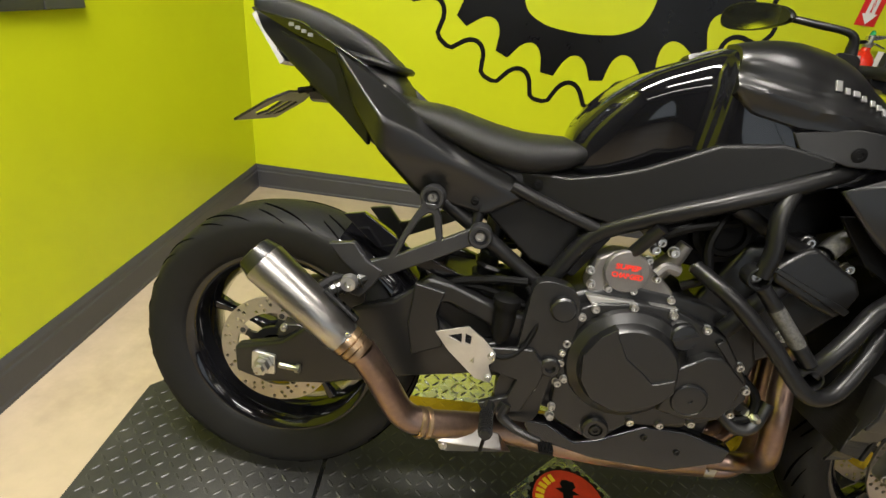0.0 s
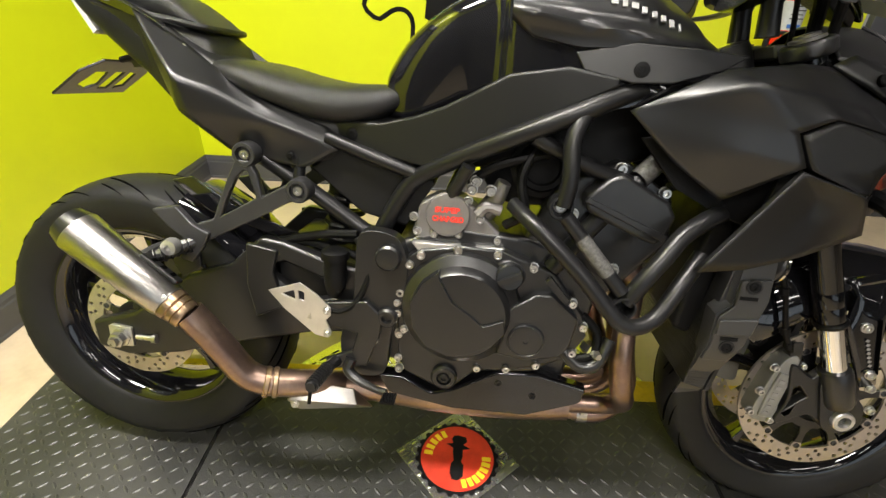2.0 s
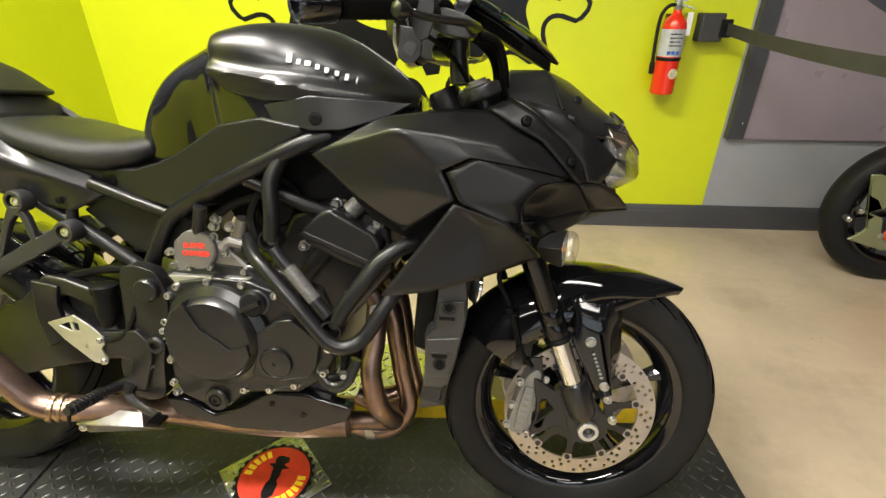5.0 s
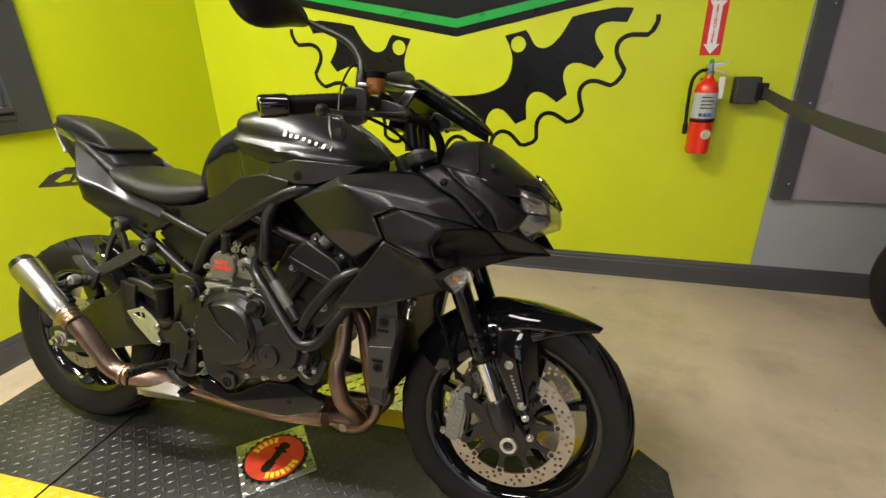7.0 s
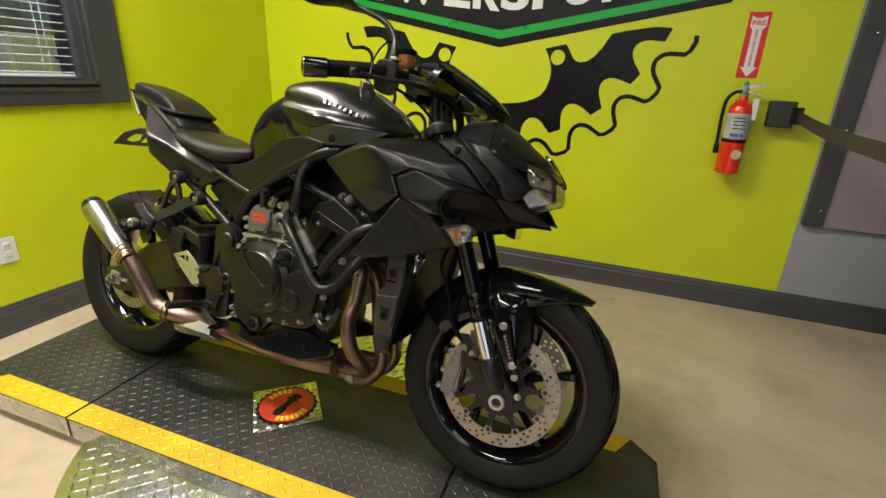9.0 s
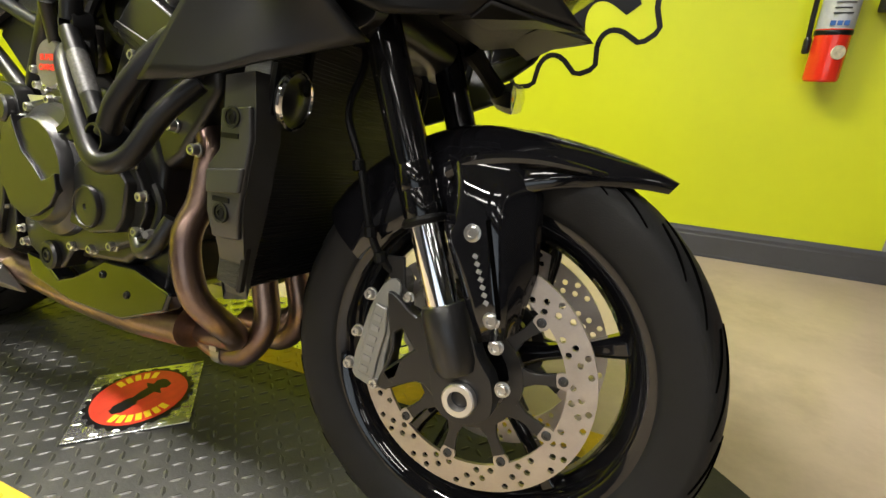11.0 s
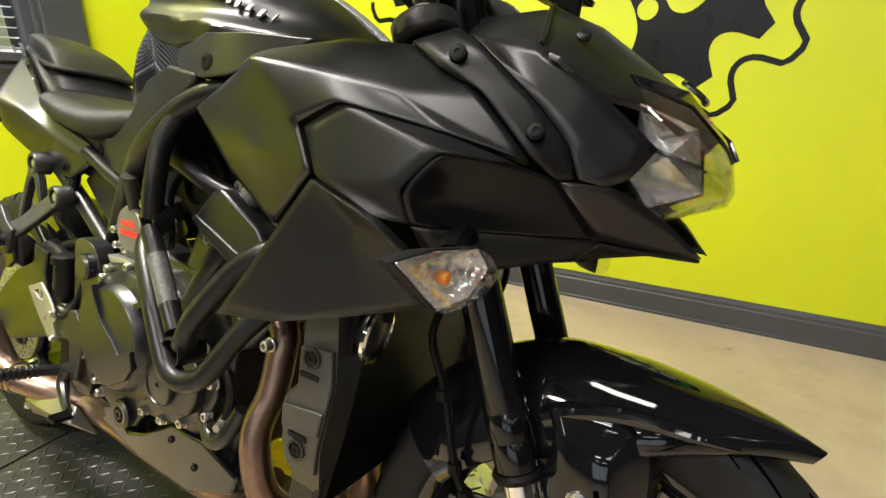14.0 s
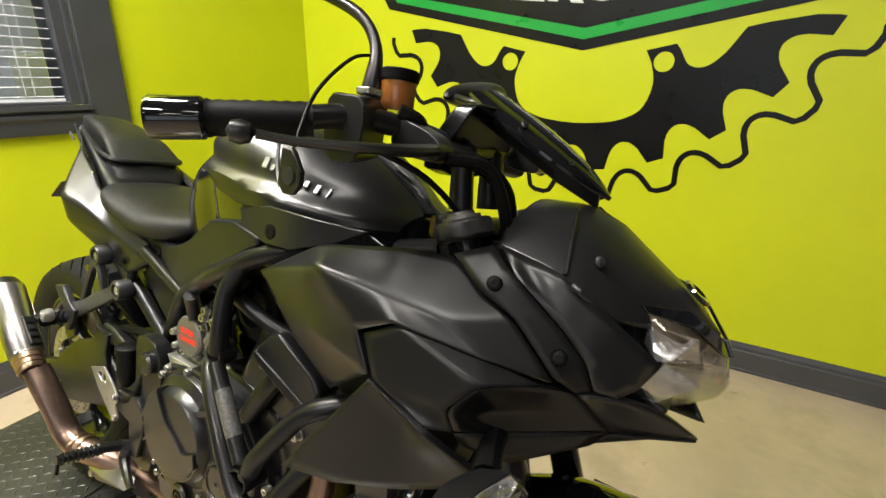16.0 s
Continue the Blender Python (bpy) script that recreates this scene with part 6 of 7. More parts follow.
bolt((0.455, -0.172, 0.446), heel, (0, -1, 0), 0.0065, 0.006)
bolt((0.455, -0.172, 0.398), heel, (0, -1, 0), 0.0065, 0.006)
for s in (1, -1):
    fp = part("footrest_bracket", slab([(0.45, 0.46), (0.53, 0.47), (0.56, 0.44), (0.555, 0.4), (0.54, 0.36), (0.53, 0.33), (0.46, 0.315), (0.445, 0.335), (0.5, 0.36), (0.51, 0.4), (0.455, 0.41)], -0.152 * s, -0.166 * s)(), M["engine"], bike, "black cast footrest bracket", bevel=0.004)
    pegm = bmesh.new()
    tube(pegm, [(0.47, -0.16 * s, 0.333), (0.464, -0.2 * s, 0.341), (0.46, -0.28 * s, 0.352)], [0.0115, 0.0105, 0.009], 10)
    part("foot_peg", pegm, M["engine"], fp, "ribbed black foot peg")
    for k in range(9):
        part("rib", turned(V(0.4635 - 0.0004 * k, -(0.2 + 0.0085 * k) * s, 0.341 + 0.0012 * k), (-0.04, -0.99 * s, 0.13), [(0.009, 0), (0.0135, 0.0008), (0.0135, 0.0034), (0.009, 0.0042)], 8), M["engine"], fp)
    part("peg_feeler", bar([(0.46, -0.276 * s, 0.35), (0.456, -0.278 * s, 0.318)], 0.0035, seg=6, smooth=0), M["dark"], fp)
pd = bmesh.new()
tube(pd, [(0.5, -0.165, 0.345), (0.495, -0.172, 0.322), (0.52, -0.18, 0.305), (0.555, -0.19, 0.297), (0.575, -0.195, 0.296)], [0.012, 0.011, 0.009, 0.007, 0.007], 10)
part("brake_pedal", pd, M["engine"], bike, "black rear brake pedal")
ptip = part("pedal_tip", boxes(((0.57, -0.225, 0.292), (0.597, -0.195, 0.296))), M["dark"], bike, "ribbed pedal tip")
for k in range(5):
    part("rib", boxes(((0.572 + 0.0055 * k, -0.223, 0.2962), (0.5745 + 0.0055 * k, -0.197, 0.3))), M["dark"], ptip)

# ---- engine ----
part("crankcase", slab([(0.53, 0.45), (0.575, 0.58), (0.68, 0.62), (0.82, 0.61), (0.92, 0.58), (0.95, 0.5), (0.93, 0.38), (0.85, 0.33), (0.66, 0.31), (0.55, 0.33)], -0.13, 0.13)(), M["engine"], bike, "black engine crankcase", bevel=0.012, segs=3)
part("oil_pan", slab([(0.60, 0.335), (0.86, 0.345), (0.93, 0.38), (0.92, 0.3), (0.84, 0.26), (0.68, 0.25), (0.61, 0.28)], -0.1, 0.1)(), M["engine"], bike, bevel=0.012, segs=3)
case = part("engine_side_case", slab([(0.6, 0.561), (0.624, 0.577), (0.70, 0.59), (0.773, 0.588), (0.83, 0.568), (0.866, 0.555), (0.928, 0.476), (0.94, 0.436), (0.913, 0.384), (0.854, 0.359), (0.787, 0.342), (0.744, 0.338), (0.704, 0.297), (0.661, 0.292), (0.602, 0.319), (0.588, 0.351), (0.585, 0.45)], -0.11, -0.15)(), M["engine"], bike, "black engine side case", bevel=0.005, segs=3)
cl = bmesh.new()
lathe(cl, (0.704, -0.14, 0.468), (0, -1, 0), [(0.112, 0), (0.112, 0.012), (0.108, 0.02), (0.092, 0.03), (0.086, 0.043), (0.082, 0.047), (0.0003, 0.049)], 64)
cover = part("clutch_cover", cl, M["engine"], case, "black round clutch cover", angle=28)
part("cover_blade", slab([(0.662, 0.553), (0.667, 0.537), (0.682, 0.512), (0.69, 0.498), (0.723, 0.476), (0.746, 0.457), (0.76, 0.461), (0.783, 0.472), (0.787, 0.445), (0.767, 0.419), (0.72, 0.395), (0.689, 0.388), (0.645, 0.405), (0.62, 0.44), (0.614, 0.49), (0.635, 0.53)], -0.17, -0.1935)(), M["engine"], cover, "flat raised blade of the cover", bevel=0.002)
bulge = part("generator_cover", slab([(0.775, 0.392), (0.79, 0.445), (0.783, 0.475), (0.8, 0.492), (0.837, 0.518), (0.864, 0.52), (0.918, 0.474), (0.91, 0.42), (0.893, 0.395), (0.835, 0.384)], -0.14, lambda x, z: -0.172 + 0.12 * max(0, x - 0.865) + 0.1 * max(0, z - 0.485))(), M["engine"], case, "black engine side cover", bevel=0.005, segs=3)
plug = bmesh.new()
lathe(plug, (0.828, -0.171, 0.426), (0, -1, 0), [(0.034, -0.002), (0.034, 0.001), (0.0325, 0.005), (0.030, 0.0055), (0.029, 0.0035), (0.008, 0.0045), (0.005, 0.0045), (0.004, 0.002), (0.0003, 0.002)], 40)
part("timing_plug", plug, M["engine"], bulge, "round black inspection plug", angle=25)
part("cover_notch", slab([(0.86, 0.55), (0.9, 0.505), (0.892, 0.497), (0.85, 0.54)], -0.148, -0.158)(), M["engine"], case, bevel=0.003)
cap = bmesh.new()
lathe(cap, (0.786, -0.148, 0.544), (0.05, -1, 0.1), [(0.03, -0.004), (0.03, 0.004), (0.025, 0.006), (0.025, 0.018), (0.022, 0.022), (0.0003, 0.0225)], 30)
box(cap, (-0.022, -0.0045, 0.0), (0.022, 0.0045, 0.012), Matrix.Translation((0.787, -0.168, 0.546)) @ Matrix.Rotation(radians(-25), 4, "Y") @ Matrix.Rotation(radians(90), 4, "X"))
part("oil_filler_cap", cap, M["engine"], case, "black oil filler cap", angle=30)
for bx, bz in ((0.606, 0.547), (0.626, 0.567), (0.692, 0.582), (0.763, 0.58), (0.828, 0.562), (0.59, 0.489), (0.587, 0.447), (0.59, 0.402), (0.592, 0.325), (0.744, 0.345), (0.8, 0.35), (0.855, 0.365), (0.918, 0.4), (0.93, 0.455), (0.905, 0.5)):
    bolt((bx, -0.148, bz), case, (0, -1, 0), 0.0078, 0.01)
part("drain_boss", turned((0.682, -0.14, 0.318), (0, -1, 0), [(0.026, 0), (0.026, 0.018), (0.022, 0.022), (0.0145, 0.022), (0.0135, 0.014), (0.0003, 0.014)], 22), M["engine"], case)
bolt((0.682, -0.156, 0.318), case, (0, -1, 0), 0.0105, 0.007, M["frame"])

# supercharger housing with its red printed cap
hs = part("supercharger_housing", slab([(0.605, 0.605), (0.615, 0.655), (0.645, 0.675), (0.69, 0.675), (0.72, 0.655), (0.765, 0.61), (0.768, 0.592), (0.61, 0.588)], -0.08, -0.128)(), M["cast"], bike, "grey cast supercharger housing", bevel=0.006)
capm = bmesh.new()
lathe(capm, (0.668, -0.125, 0.642), (0, -1, 0), [(0.04, 0), (0.04, 0.012), (0.0375, 0.0155), (0.0003, 0.016)], 40)
pc = part("housing_cap", capm, M["cast"], hs, "round grey cap with red lettering")
mm0 = Matrix.Translation((0.668, -0.1413, 0.651)) @ Euler((radians(90), 0, 0)).to_matrix().to_4x4()
letters("word", "SUPER", 0.016, M["red_print"], pc, mm0, 0.0003, width=0.047, height=0.0105, bold=0.0006)
letters("word", "CHARGED", 0.016, M["red_print"], pc, Matrix.Translation((0.669, -0.1413, 0.635)) @ Euler((radians(90), 0, 0)).to_matrix().to_4x4(), 0.0003, width=0.056, height=0.0105, bold=0.0006)
for bx, bz in ((0.613, 0.606), (0.606, 0.632), (0.645, 0.603), (0.69, 0.606), (0.702, 0.668), (0.76, 0.6), (0.725, 0.636)):
    bolt((bx, -0.128, bz), hs, (0, -1, 0), 0.0068, 0.01)
part("housing_foot", slab([(0.605, 0.588), (0.772, 0.59), (0.785, 0.572), (0.66, 0.578), (0.62, 0.57)], -0.07, -0.145)(), M["alu"], hs, "bright machined joint face", bevel=0.002)
part("blow_off_valve", bar([(0.735, -0.1, 0.645), (0.75, -0.115, 0.675), (0.762, -0.12, 0.705)], [0.02, 0.017, 0.013], seg=12), M["cast"], bike, "grey cast valve body")
part("valve_pipe", bar([(0.76, -0.125, 0.655), (0.735, -0.128, 0.66), (0.72, -0.13, 0.645)], 0.011, seg=10), M["cast"], bike)
for bx, bz in ((0.713, 0.705), (0.74, 0.69), (0.707, 0.69), (0.785, 0.665)):
    bolt((bx, -0.13, bz), bike, (0, -1, 0), 0.0085, 0.01)
part("intake_chamber", slab(smooth2([(0.72, 0.76), (0.86, 0.79), (0.92, 0.74), (0.9, 0.68), (0.8, 0.66), (0.74, 0.68)], 4), -0.09, 0.09)(), M["dark"], bike, bevel=0.012)
rb = bmesh.new()
lathe(rb, (0.825, -0.09, 0.735), (0, -1, 0), [(0.055, 0), (0.055, 0.02), (0.045, 0.022), (0.04, 0.03), (0.032, 0.03), (0.03, 0.022), (0.0003, 0.022)], 36)
part("intake_ring", rb, M["dark"], bike, "round black intake boss")

# cylinder block and head cover
part("cylinder_block", slab([(0.79, 0.58), (0.86, 0.72), (0.96, 0.76), (1.05, 0.70), (1.06, 0.62), (0.98, 0.52), (0.92, 0.48), (0.86, 0.53)], -0.125, 0.125)(), M["engine"], bike, "black cylinder block", bevel=0.012)
hc = part("head_cover", slab([(0.895, 0.70), (0.93, 0.735), (0.95, 0.742), (1.03, 0.70), (1.045, 0.675), (1.035, 0.645), (1.02, 0.625), (0.965, 0.645), (0.90, 0.675)], -0.1, -0.165)(), M["engine"], bike, "black cylinder head side cover", bevel=0.008, segs=3)
part("head_cover_rib", slab([(0.893, 0.693), (0.9, 0.7), (1.036, 0.645), (1.03, 0.634)], -0.16, -0.168)(), M["engine"], hc, bevel=0.002)
for bx, bz in ((0.952, 0.745), (1.03, 0.71), (0.97, 0.565), (1.02, 0.535), (0.885, 0.66)):
    bolt((bx, -0.128, bz), bike, (0, -1, 0), 0.0085, 0.012)
part("coil_plug", bar([(1.035, -0.12, 0.72), (1.06, -0.13, 0.735), (1.085, -0.13, 0.71)], 0.012, seg=10), M["dark"], bike)
for pts in ([(0.77, -0.13, 0.63), (0.80, -0.145, 0.66), (0.79, -0.14, 0.72), (0.82, -0.12, 0.79)], [(0.70, -0.12, 0.70), (0.75, -0.13, 0.735), (0.83, -0.13, 0.76)], [(0.93, -0.13, 0.47), (0.96, -0.14, 0.44), (0.955, -0.15, 0.40), (0.92, -0.15, 0.385)], [(0.3, -0.1, 0.53), (0.4, -0.105, 0.555), (0.5, -0.11, 0.535), (0.56, -0.12, 0.5)], [(0.31, -0.11, 0.545), (0.42, -0.115, 0.575), (0.5, -0.12, 0.585)], [(0.62, -0.12, 0.57), (0.59, -0.13, 0.54), (0.60, -0.14, 0.5)]):
    part("hose", bar(pts, 0.0085, seg=9), M["dark"], bike, "black rubber hose")
# water pump pipe and small fittings low at the front
part("coolant_pipe", bar([(0.9, -0.14, 0.40), (0.935, -0.155, 0.375), (0.965, -0.155, 0.385), (0.985, -0.14, 0.43)], 0.0125, seg=12), M["engine"], bike)
part("pressure_switch", turned((0.95, -0.12, 0.40), (0.3, -1, 0.1), [(0.014, 0), (0.014, 0.03), (0.01, 0.034), (0.006, 0.05), (0.0003, 0.05)], 6), M["bolt"], bike)

# ---- crash bars ----
cb = bmesh.new()
tube(cb, [(0.872, -0.176, 0.83), (0.857, -0.19, 0.788), (0.86, -0.2, 0.735), (0.855, -0.2, 0.69)], 0.0138, 14)
tube(cb, [(0.78, -0.14, 0.672), (0.808, -0.178, 0.655), (0.839, -0.2, 0.634), (0.897, -0.22, 0.583), (0.938, -0.23, 0.54), (0.965, -0.235, 0.515), (0.992, -0.234, 0.508), (1.024, -0.224, 0.524), (1.058, -0.206, 0.578), (1.09, -0.18, 0.622)], 0.0138, 16)
tube(cb, [(0.972, -0.222, 0.545), (0.992, -0.222, 0.582), (1.02, -0.213, 0.622), (1.046, -0.2, 0.657), (1.075, -0.188, 0.678), (1.11, -0.165, 0.69)], 0.0148, 14)
tube(cb, [(0.86, -0.205, 0.675), (0.962, -0.226, 0.562)], 0.0125, 12, smooth=0)
lathe(cb, (0.852, -0.178, 0.687), (0, -1, 0), [(0.02, 0), (0.02, 0.026), (0.0185, 0.028), (0.015, 0.028), (0.014, 0.012), (0.0003, 0.012)], 26)
lathe(cb, (0.968, -0.2, 0.538), (0, -1, 0), [(0.02, 0), (0.02, 0.035), (0.0193, 0.037), (0.0165, 0.037), (0.016, 0.035), (0.016, 0.004), (0.0003, 0.004)], 30)
bar_r = part("crash_bar", cb, M["frame"], bike, "dark grey tubular crash bar with sticker", angle=45)
bolt((0.852, -0.19, 0.687), bar_r, (0, -1, 0), 0.009, 0.006)
stk = bmesh.new()
tube(stk, [(0.8885, -0.2109, 0.6434), (0.937, -0.2209, 0.5897)], 0.0129, 12, smooth=0, cap=False)
part("warning_sticker", stk, M["sticker"], bar_r, "pale printed warning sticker")
cb2 = bmesh.new()
tube(cb2, [(0.868, 0.175, 0.825), (0.862, 0.212, 0.71), (0.905, 0.245, 0.565), (0.968, 0.248, 0.507), (1.04, 0.225, 0.555), (1.085, 0.205, 0.605)], 0.0135, 14)
tube(cb2, [(0.968, 0.24, 0.54), (1.015, 0.225, 0.60), (1.08, 0.2, 0.70)], 0.0155, 14)
part("crash_bar", cb2, M["frame"], bike, "dark grey tubular crash bar")
stk = bmesh.new()
tube(stk, [(0.98, -0.1395, 0.732), (1.03, -0.118, 0.782)], 0.0172, 12, smooth=0, cap=False)
part("data_sticker", stk, M["sticker"], bike, "pale printed data sticker on frame tube")

# ---- radiator ----
rad = part("radiator_core", slab([(1.118, 0.372), (1.155, 0.364), (1.195, 0.60), (1.218, 0.76), (1.178, 0.76), (1.15, 0.6)], -0.172, 0.172)(), M["core"], bike, "black finned radiator core", bevel=0.003)
fins = bmesh.new()
for k in range(60):
    f = k / 59
    p0 = V(1.1565 + 0.0475 * f, 0, 0.37 + 0.3 * f)
    box(fins, (p0.x - 0.003, -0.166, p0.z - 0.0007), (p0.x + 0.0022, 0.166, p0.z + 0.0007))
# added dark block in place of the shaded gap behind the core
part("gap_filler", slab([(1.095, 0.46), (1.125, 0.45), (1.155, 0.62), (1.165, 0.7), (1.125, 0.7), (1.105, 0.6)], -0.13, 0.13)(), M["dark"], rad, "dark block filling the gap behind the radiator", bevel=0.01)
tagged(part("cooling_mesh", fins, M["engine"], rad), kind="stuff")
for s in (1, -1):
    part("core_edge", slab([(1.157, 0.364), (1.165, 0.364), (1.213, 0.65), (1.205, 0.65)], -0.166 * s, -0.174 * s)(), M["frame"], rad, bevel=0.001)
    ys = lambda x, z, d=0.0: -(0.2 - max(0, 0.47 - z) * 0.33 + d) * s
    sh_ = part("radiator_shield", slab([(1.152, 0.59), (1.154, 0.63), (1.2, 0.636), (1.203, 0.598), (1.204, 0.56), (1.188, 0.475), (1.174, 0.42), (1.158, 0.35), (1.114, 0.34), (1.127, 0.42), (1.13, 0.47), (1.13, 0.527), (1.15, 0.546)], lambda x, z: -0.155 * s, lambda x, z: ys(x, z, -0.006))(), M["shield_plastic"], rad, "black plastic radiator shield", bevel=0.004, segs=3)
    part("shield_face", slab([(1.153, 0.592), (1.2, 0.597), (1.203, 0.56), (1.187, 0.475), (1.175, 0.437), (1.129, 0.435), (1.132, 0.47), (1.133, 0.525), (1.152, 0.546)], lambda x, z: ys(x, z, -0.008), lambda x, z: ys(x, z))(), M["shield_plastic"], sh_, bevel=0.003, segs=3)
    part("shield_step", slab([(1.134, 0.52), (1.196, 0.527), (1.19, 0.497), (1.134, 0.492)], lambda x, z: ys(x, z, -0.003), lambda x, z: ys(x, z, 0.004))(), M["shield_plastic"], sh_, bevel=0.003, segs=3)
    for bx, bz in ((1.173, 0.587), (1.158, 0.474)):
        part("screw_recess", turned((bx, -0.2 * s, bz - 0.004), (0, -s, 0), [(0.0125, -0.002), (0.0125, 0.002), (0.0095, 0.002), (0.0095, -0.001), (0.0003, -0.001)], 20), M["plastic"], sh_)
        bolt((bx, -0.2 * s, bz - 0.004), sh_, (0, -s, 0), 0.0065, 0.002, M["dark"])
    for bz, xx in ((0.562, 1.17), (0.486, 1.158)):
        part("slot", boxes(((xx - 0.014, min(-0.2012 * s, -0.199 * s), bz - 0.003), (xx + 0.014, max(-0.2012 * s, -0.199 * s), bz + 0.003))), M["dark"], sh_)
horn = bmesh.new()
HD = V(0.97, 0.2, -0.15)
lathe(horn, (1.215, -0.15, 0.611), HD, [(0.0003, -0.014), (0.018, -0.014), (0.03, -0.006), (0.033, 0), (0.033, 0.004), (0.029, 0.003), (0.022, 0.002), (0.014, 0.006), (0.0003, 0.007)], 30)
hn = part("horn", horn, M["engine"], bike, "round black horn with bright rim")
part("rim", turned((1.215, -0.15, 0.611), HD, [(0.0315, 0.001), (0.036, 0.001), (0.036, 0.005), (0.033, 0.007), (0.0315, 0.005)], 30, closed_profile=True), M["chrome"], hn, "bright horn rim")
part("horn_stay", bar([(1.22, -0.135, 0.62), (1.21, -0.12, 0.67), (1.21, -0.11, 0.7)], 0.006, seg=6), M["dark"], bike)

# ---- exhaust ----
OUTER = [(0.95, -0.09, 0.575), (0.99, -0.096, 0.572), (1.017, -0.1, 0.545), (1.018, -0.106, 0.514), (1.016, -0.116, 0.458), (1.012, -0.134, 0.419), (1.015, -0.14, 0.378), (1.027, -0.134, 0.32), (1.043, -0.111, 0.282), (1.047, -0.082, 0.252), (1.02, -0.055, 0.225), (0.94, -0.05, 0.215)]
INNER = [(0.98, -0.03, 0.56), (1.03, -0.03, 0.5), (1.045, -0.03, 0.42), (1.054, -0.028, 0.35), (1.064, -0.028, 0.302), (1.071, -0.03, 0.266), (1.062, -0.036, 0.23), (1.03, -0.038, 0.194), (0.985, -0.039, 0.186), (0.92, -0.042, 0.205)]
for pts in (OUTER, INNER, [(x, 0.02 - y, z) for x, y, z in INNER], [(x, -y, z) for x, y, z in OUTER]):
    part("header_pipe", bar(pts, 0.0215, seg=18), M["burnt"], bike, "heat tinted copper brown header pipe")
clamp = bmesh.new()
lathe(clamp, (0.985, -0.039, 0.1865), (1, 0, 0.05), [(0.0228, -0.011), (0.0236, -0.011), (0.0236, 0.011), (0.0228, 0.011)], 24, closed_profile=True)
box(clamp, (0.978, -0.067, 0.196), (0.994, -0.0635, 0.232))
part("exhaust_clamp", clamp, M["brushed"], bike, "bright exhaust clamp")
part("collector", bar([(0.94, -0.06, 0.23), (0.8, -0.07, 0.225), (0.66, -0.075, 0.225), (0.55, -0.09, 0.235), (0.47, -0.12, 0.25)], [0.05, 0.052, 0.05, 0.042, 0.032], seg=20, flat=0.8), M["burnt"], bike, "heat tinted collector pipe")
link = part("link_pipe", bar([(0.47, -0.12, 0.25), (0.41, -0.165, 0.275), (0.35, -0.195, 0.29), (0.305, -0.205, 0.31), (0.27, -0.215, 0.365), (0.245, -0.225, 0.41), (0.22, -0.232, 0.446)], 0.027, seg=18), M["burnt"], bike, "curved heat tinted link pipe")
for c, d in (((0.36, -0.19, 0.287), V(-0.4, -0.15, 0.06)), ((0.345, -0.1965, 0.2905), V(-0.4, -0.15, 0.1))):
    part("joint_band", turned(c, d, [(0.0285, 0), (0.0305, 0.002), (0.0305, 0.009), (0.0285, 0.011)], 22, cap=False), M["copper"], link)
ms0, ms1 = V(0.192, -0.238, 0.467), V(0.036, -0.23, 0.583)
md_ = ms1 - ms0
ml = md_.length
part("muffler_collar", turned(ms0 - md_ * 0.2, md_, [(0.0255, 0), (0.0275, 0.003), (0.0275, 0.012), (0.026, 0.0135), (0.0285, 0.015), (0.0285, 0.024), (0.027, 0.0255), (0.0302, 0.028), (0.0305, 0.038), (0.03, 0.04)], 30), M["copper"], bike, "copper tinted muffler collar")
muff = part("muffler", turned(ms0, md_, [(0.026, 0.0), (0.0315, 0.002), (0.032, 0.008), (0.0335, 0.01), (0.0365, ml * 0.5), (0.0392, ml), (0.0378, ml + 0.001)], 40), M["brushed"], bike, "brushed stainless muffler")
part("end_cap", turned(ms1, md_, [(0.0385, 0.0), (0.038, 0.003), (0.032, 0.024), (0.027, 0.026), (0.024, 0.02), (0.021, 0.0), (0.0003, -0.01)], 12), M["engine"], muff, "faceted black end cap")
for k in range(9):
    c = ms0 + md_ * (0.78 - 0.045 * k)
    mk = bmesh.new()
    box(mk, (-0.0032, -0.0388, -0.0035), (0.0032, -0.0372, 0.0035), Matrix.Translation(c) @ md_.to_track_quat("X", "Z").to_matrix().to_4x4() @ Matrix.Rotation(radians(-12), 4, "X"))
    part("mark_bar", mk, M["disc"], muff, "etched mark bar")
gd = bmesh.new()
box(gd, (-0.05, -0.013, 0.033), (0.03, 0.013, 0.0425), Matrix.Translation(ms0 + md_ * 0.3) @ md_.to_track_quat("X", "Z").to_matrix().to_4x4() @ Matrix.Rotation(radians(20), 4, "X"))
guard = part("muffler_guard", gd, M["plastic"], muff, "black plastic guard on the muffler mount", bevel=0.004)
# slots as small black boxes on the guard, their shade in the colour
for k in range(3):
    sl = bmesh.new()
    box(sl, (-0.036 + 0.02 * k, -0.008, 0.0415), (-0.028 + 0.02 * k, 0.008, 0.0431), Matrix.Translation(ms0 + md_ * 0.3) @ md_.to_track_quat("X", "Z").to_matrix().to_4x4() @ Matrix.Rotation(radians(20), 4, "X"))
    part("slot", sl, M["groove_shade"], guard)
part("muffler_hanger", bar([(0.12, -0.205, 0.53), (0.135, -0.18, 0.54), (0.15, -0.16, 0.545)], 0.012, seg=8), M["engine"], muff)
for f in (0.06, 0.93):
    bolt(ms0 + md_ * f + V(0.019, -0.024, 0.015), muff, (0.6, -0.7, 0.45), 0.004, 0.003)
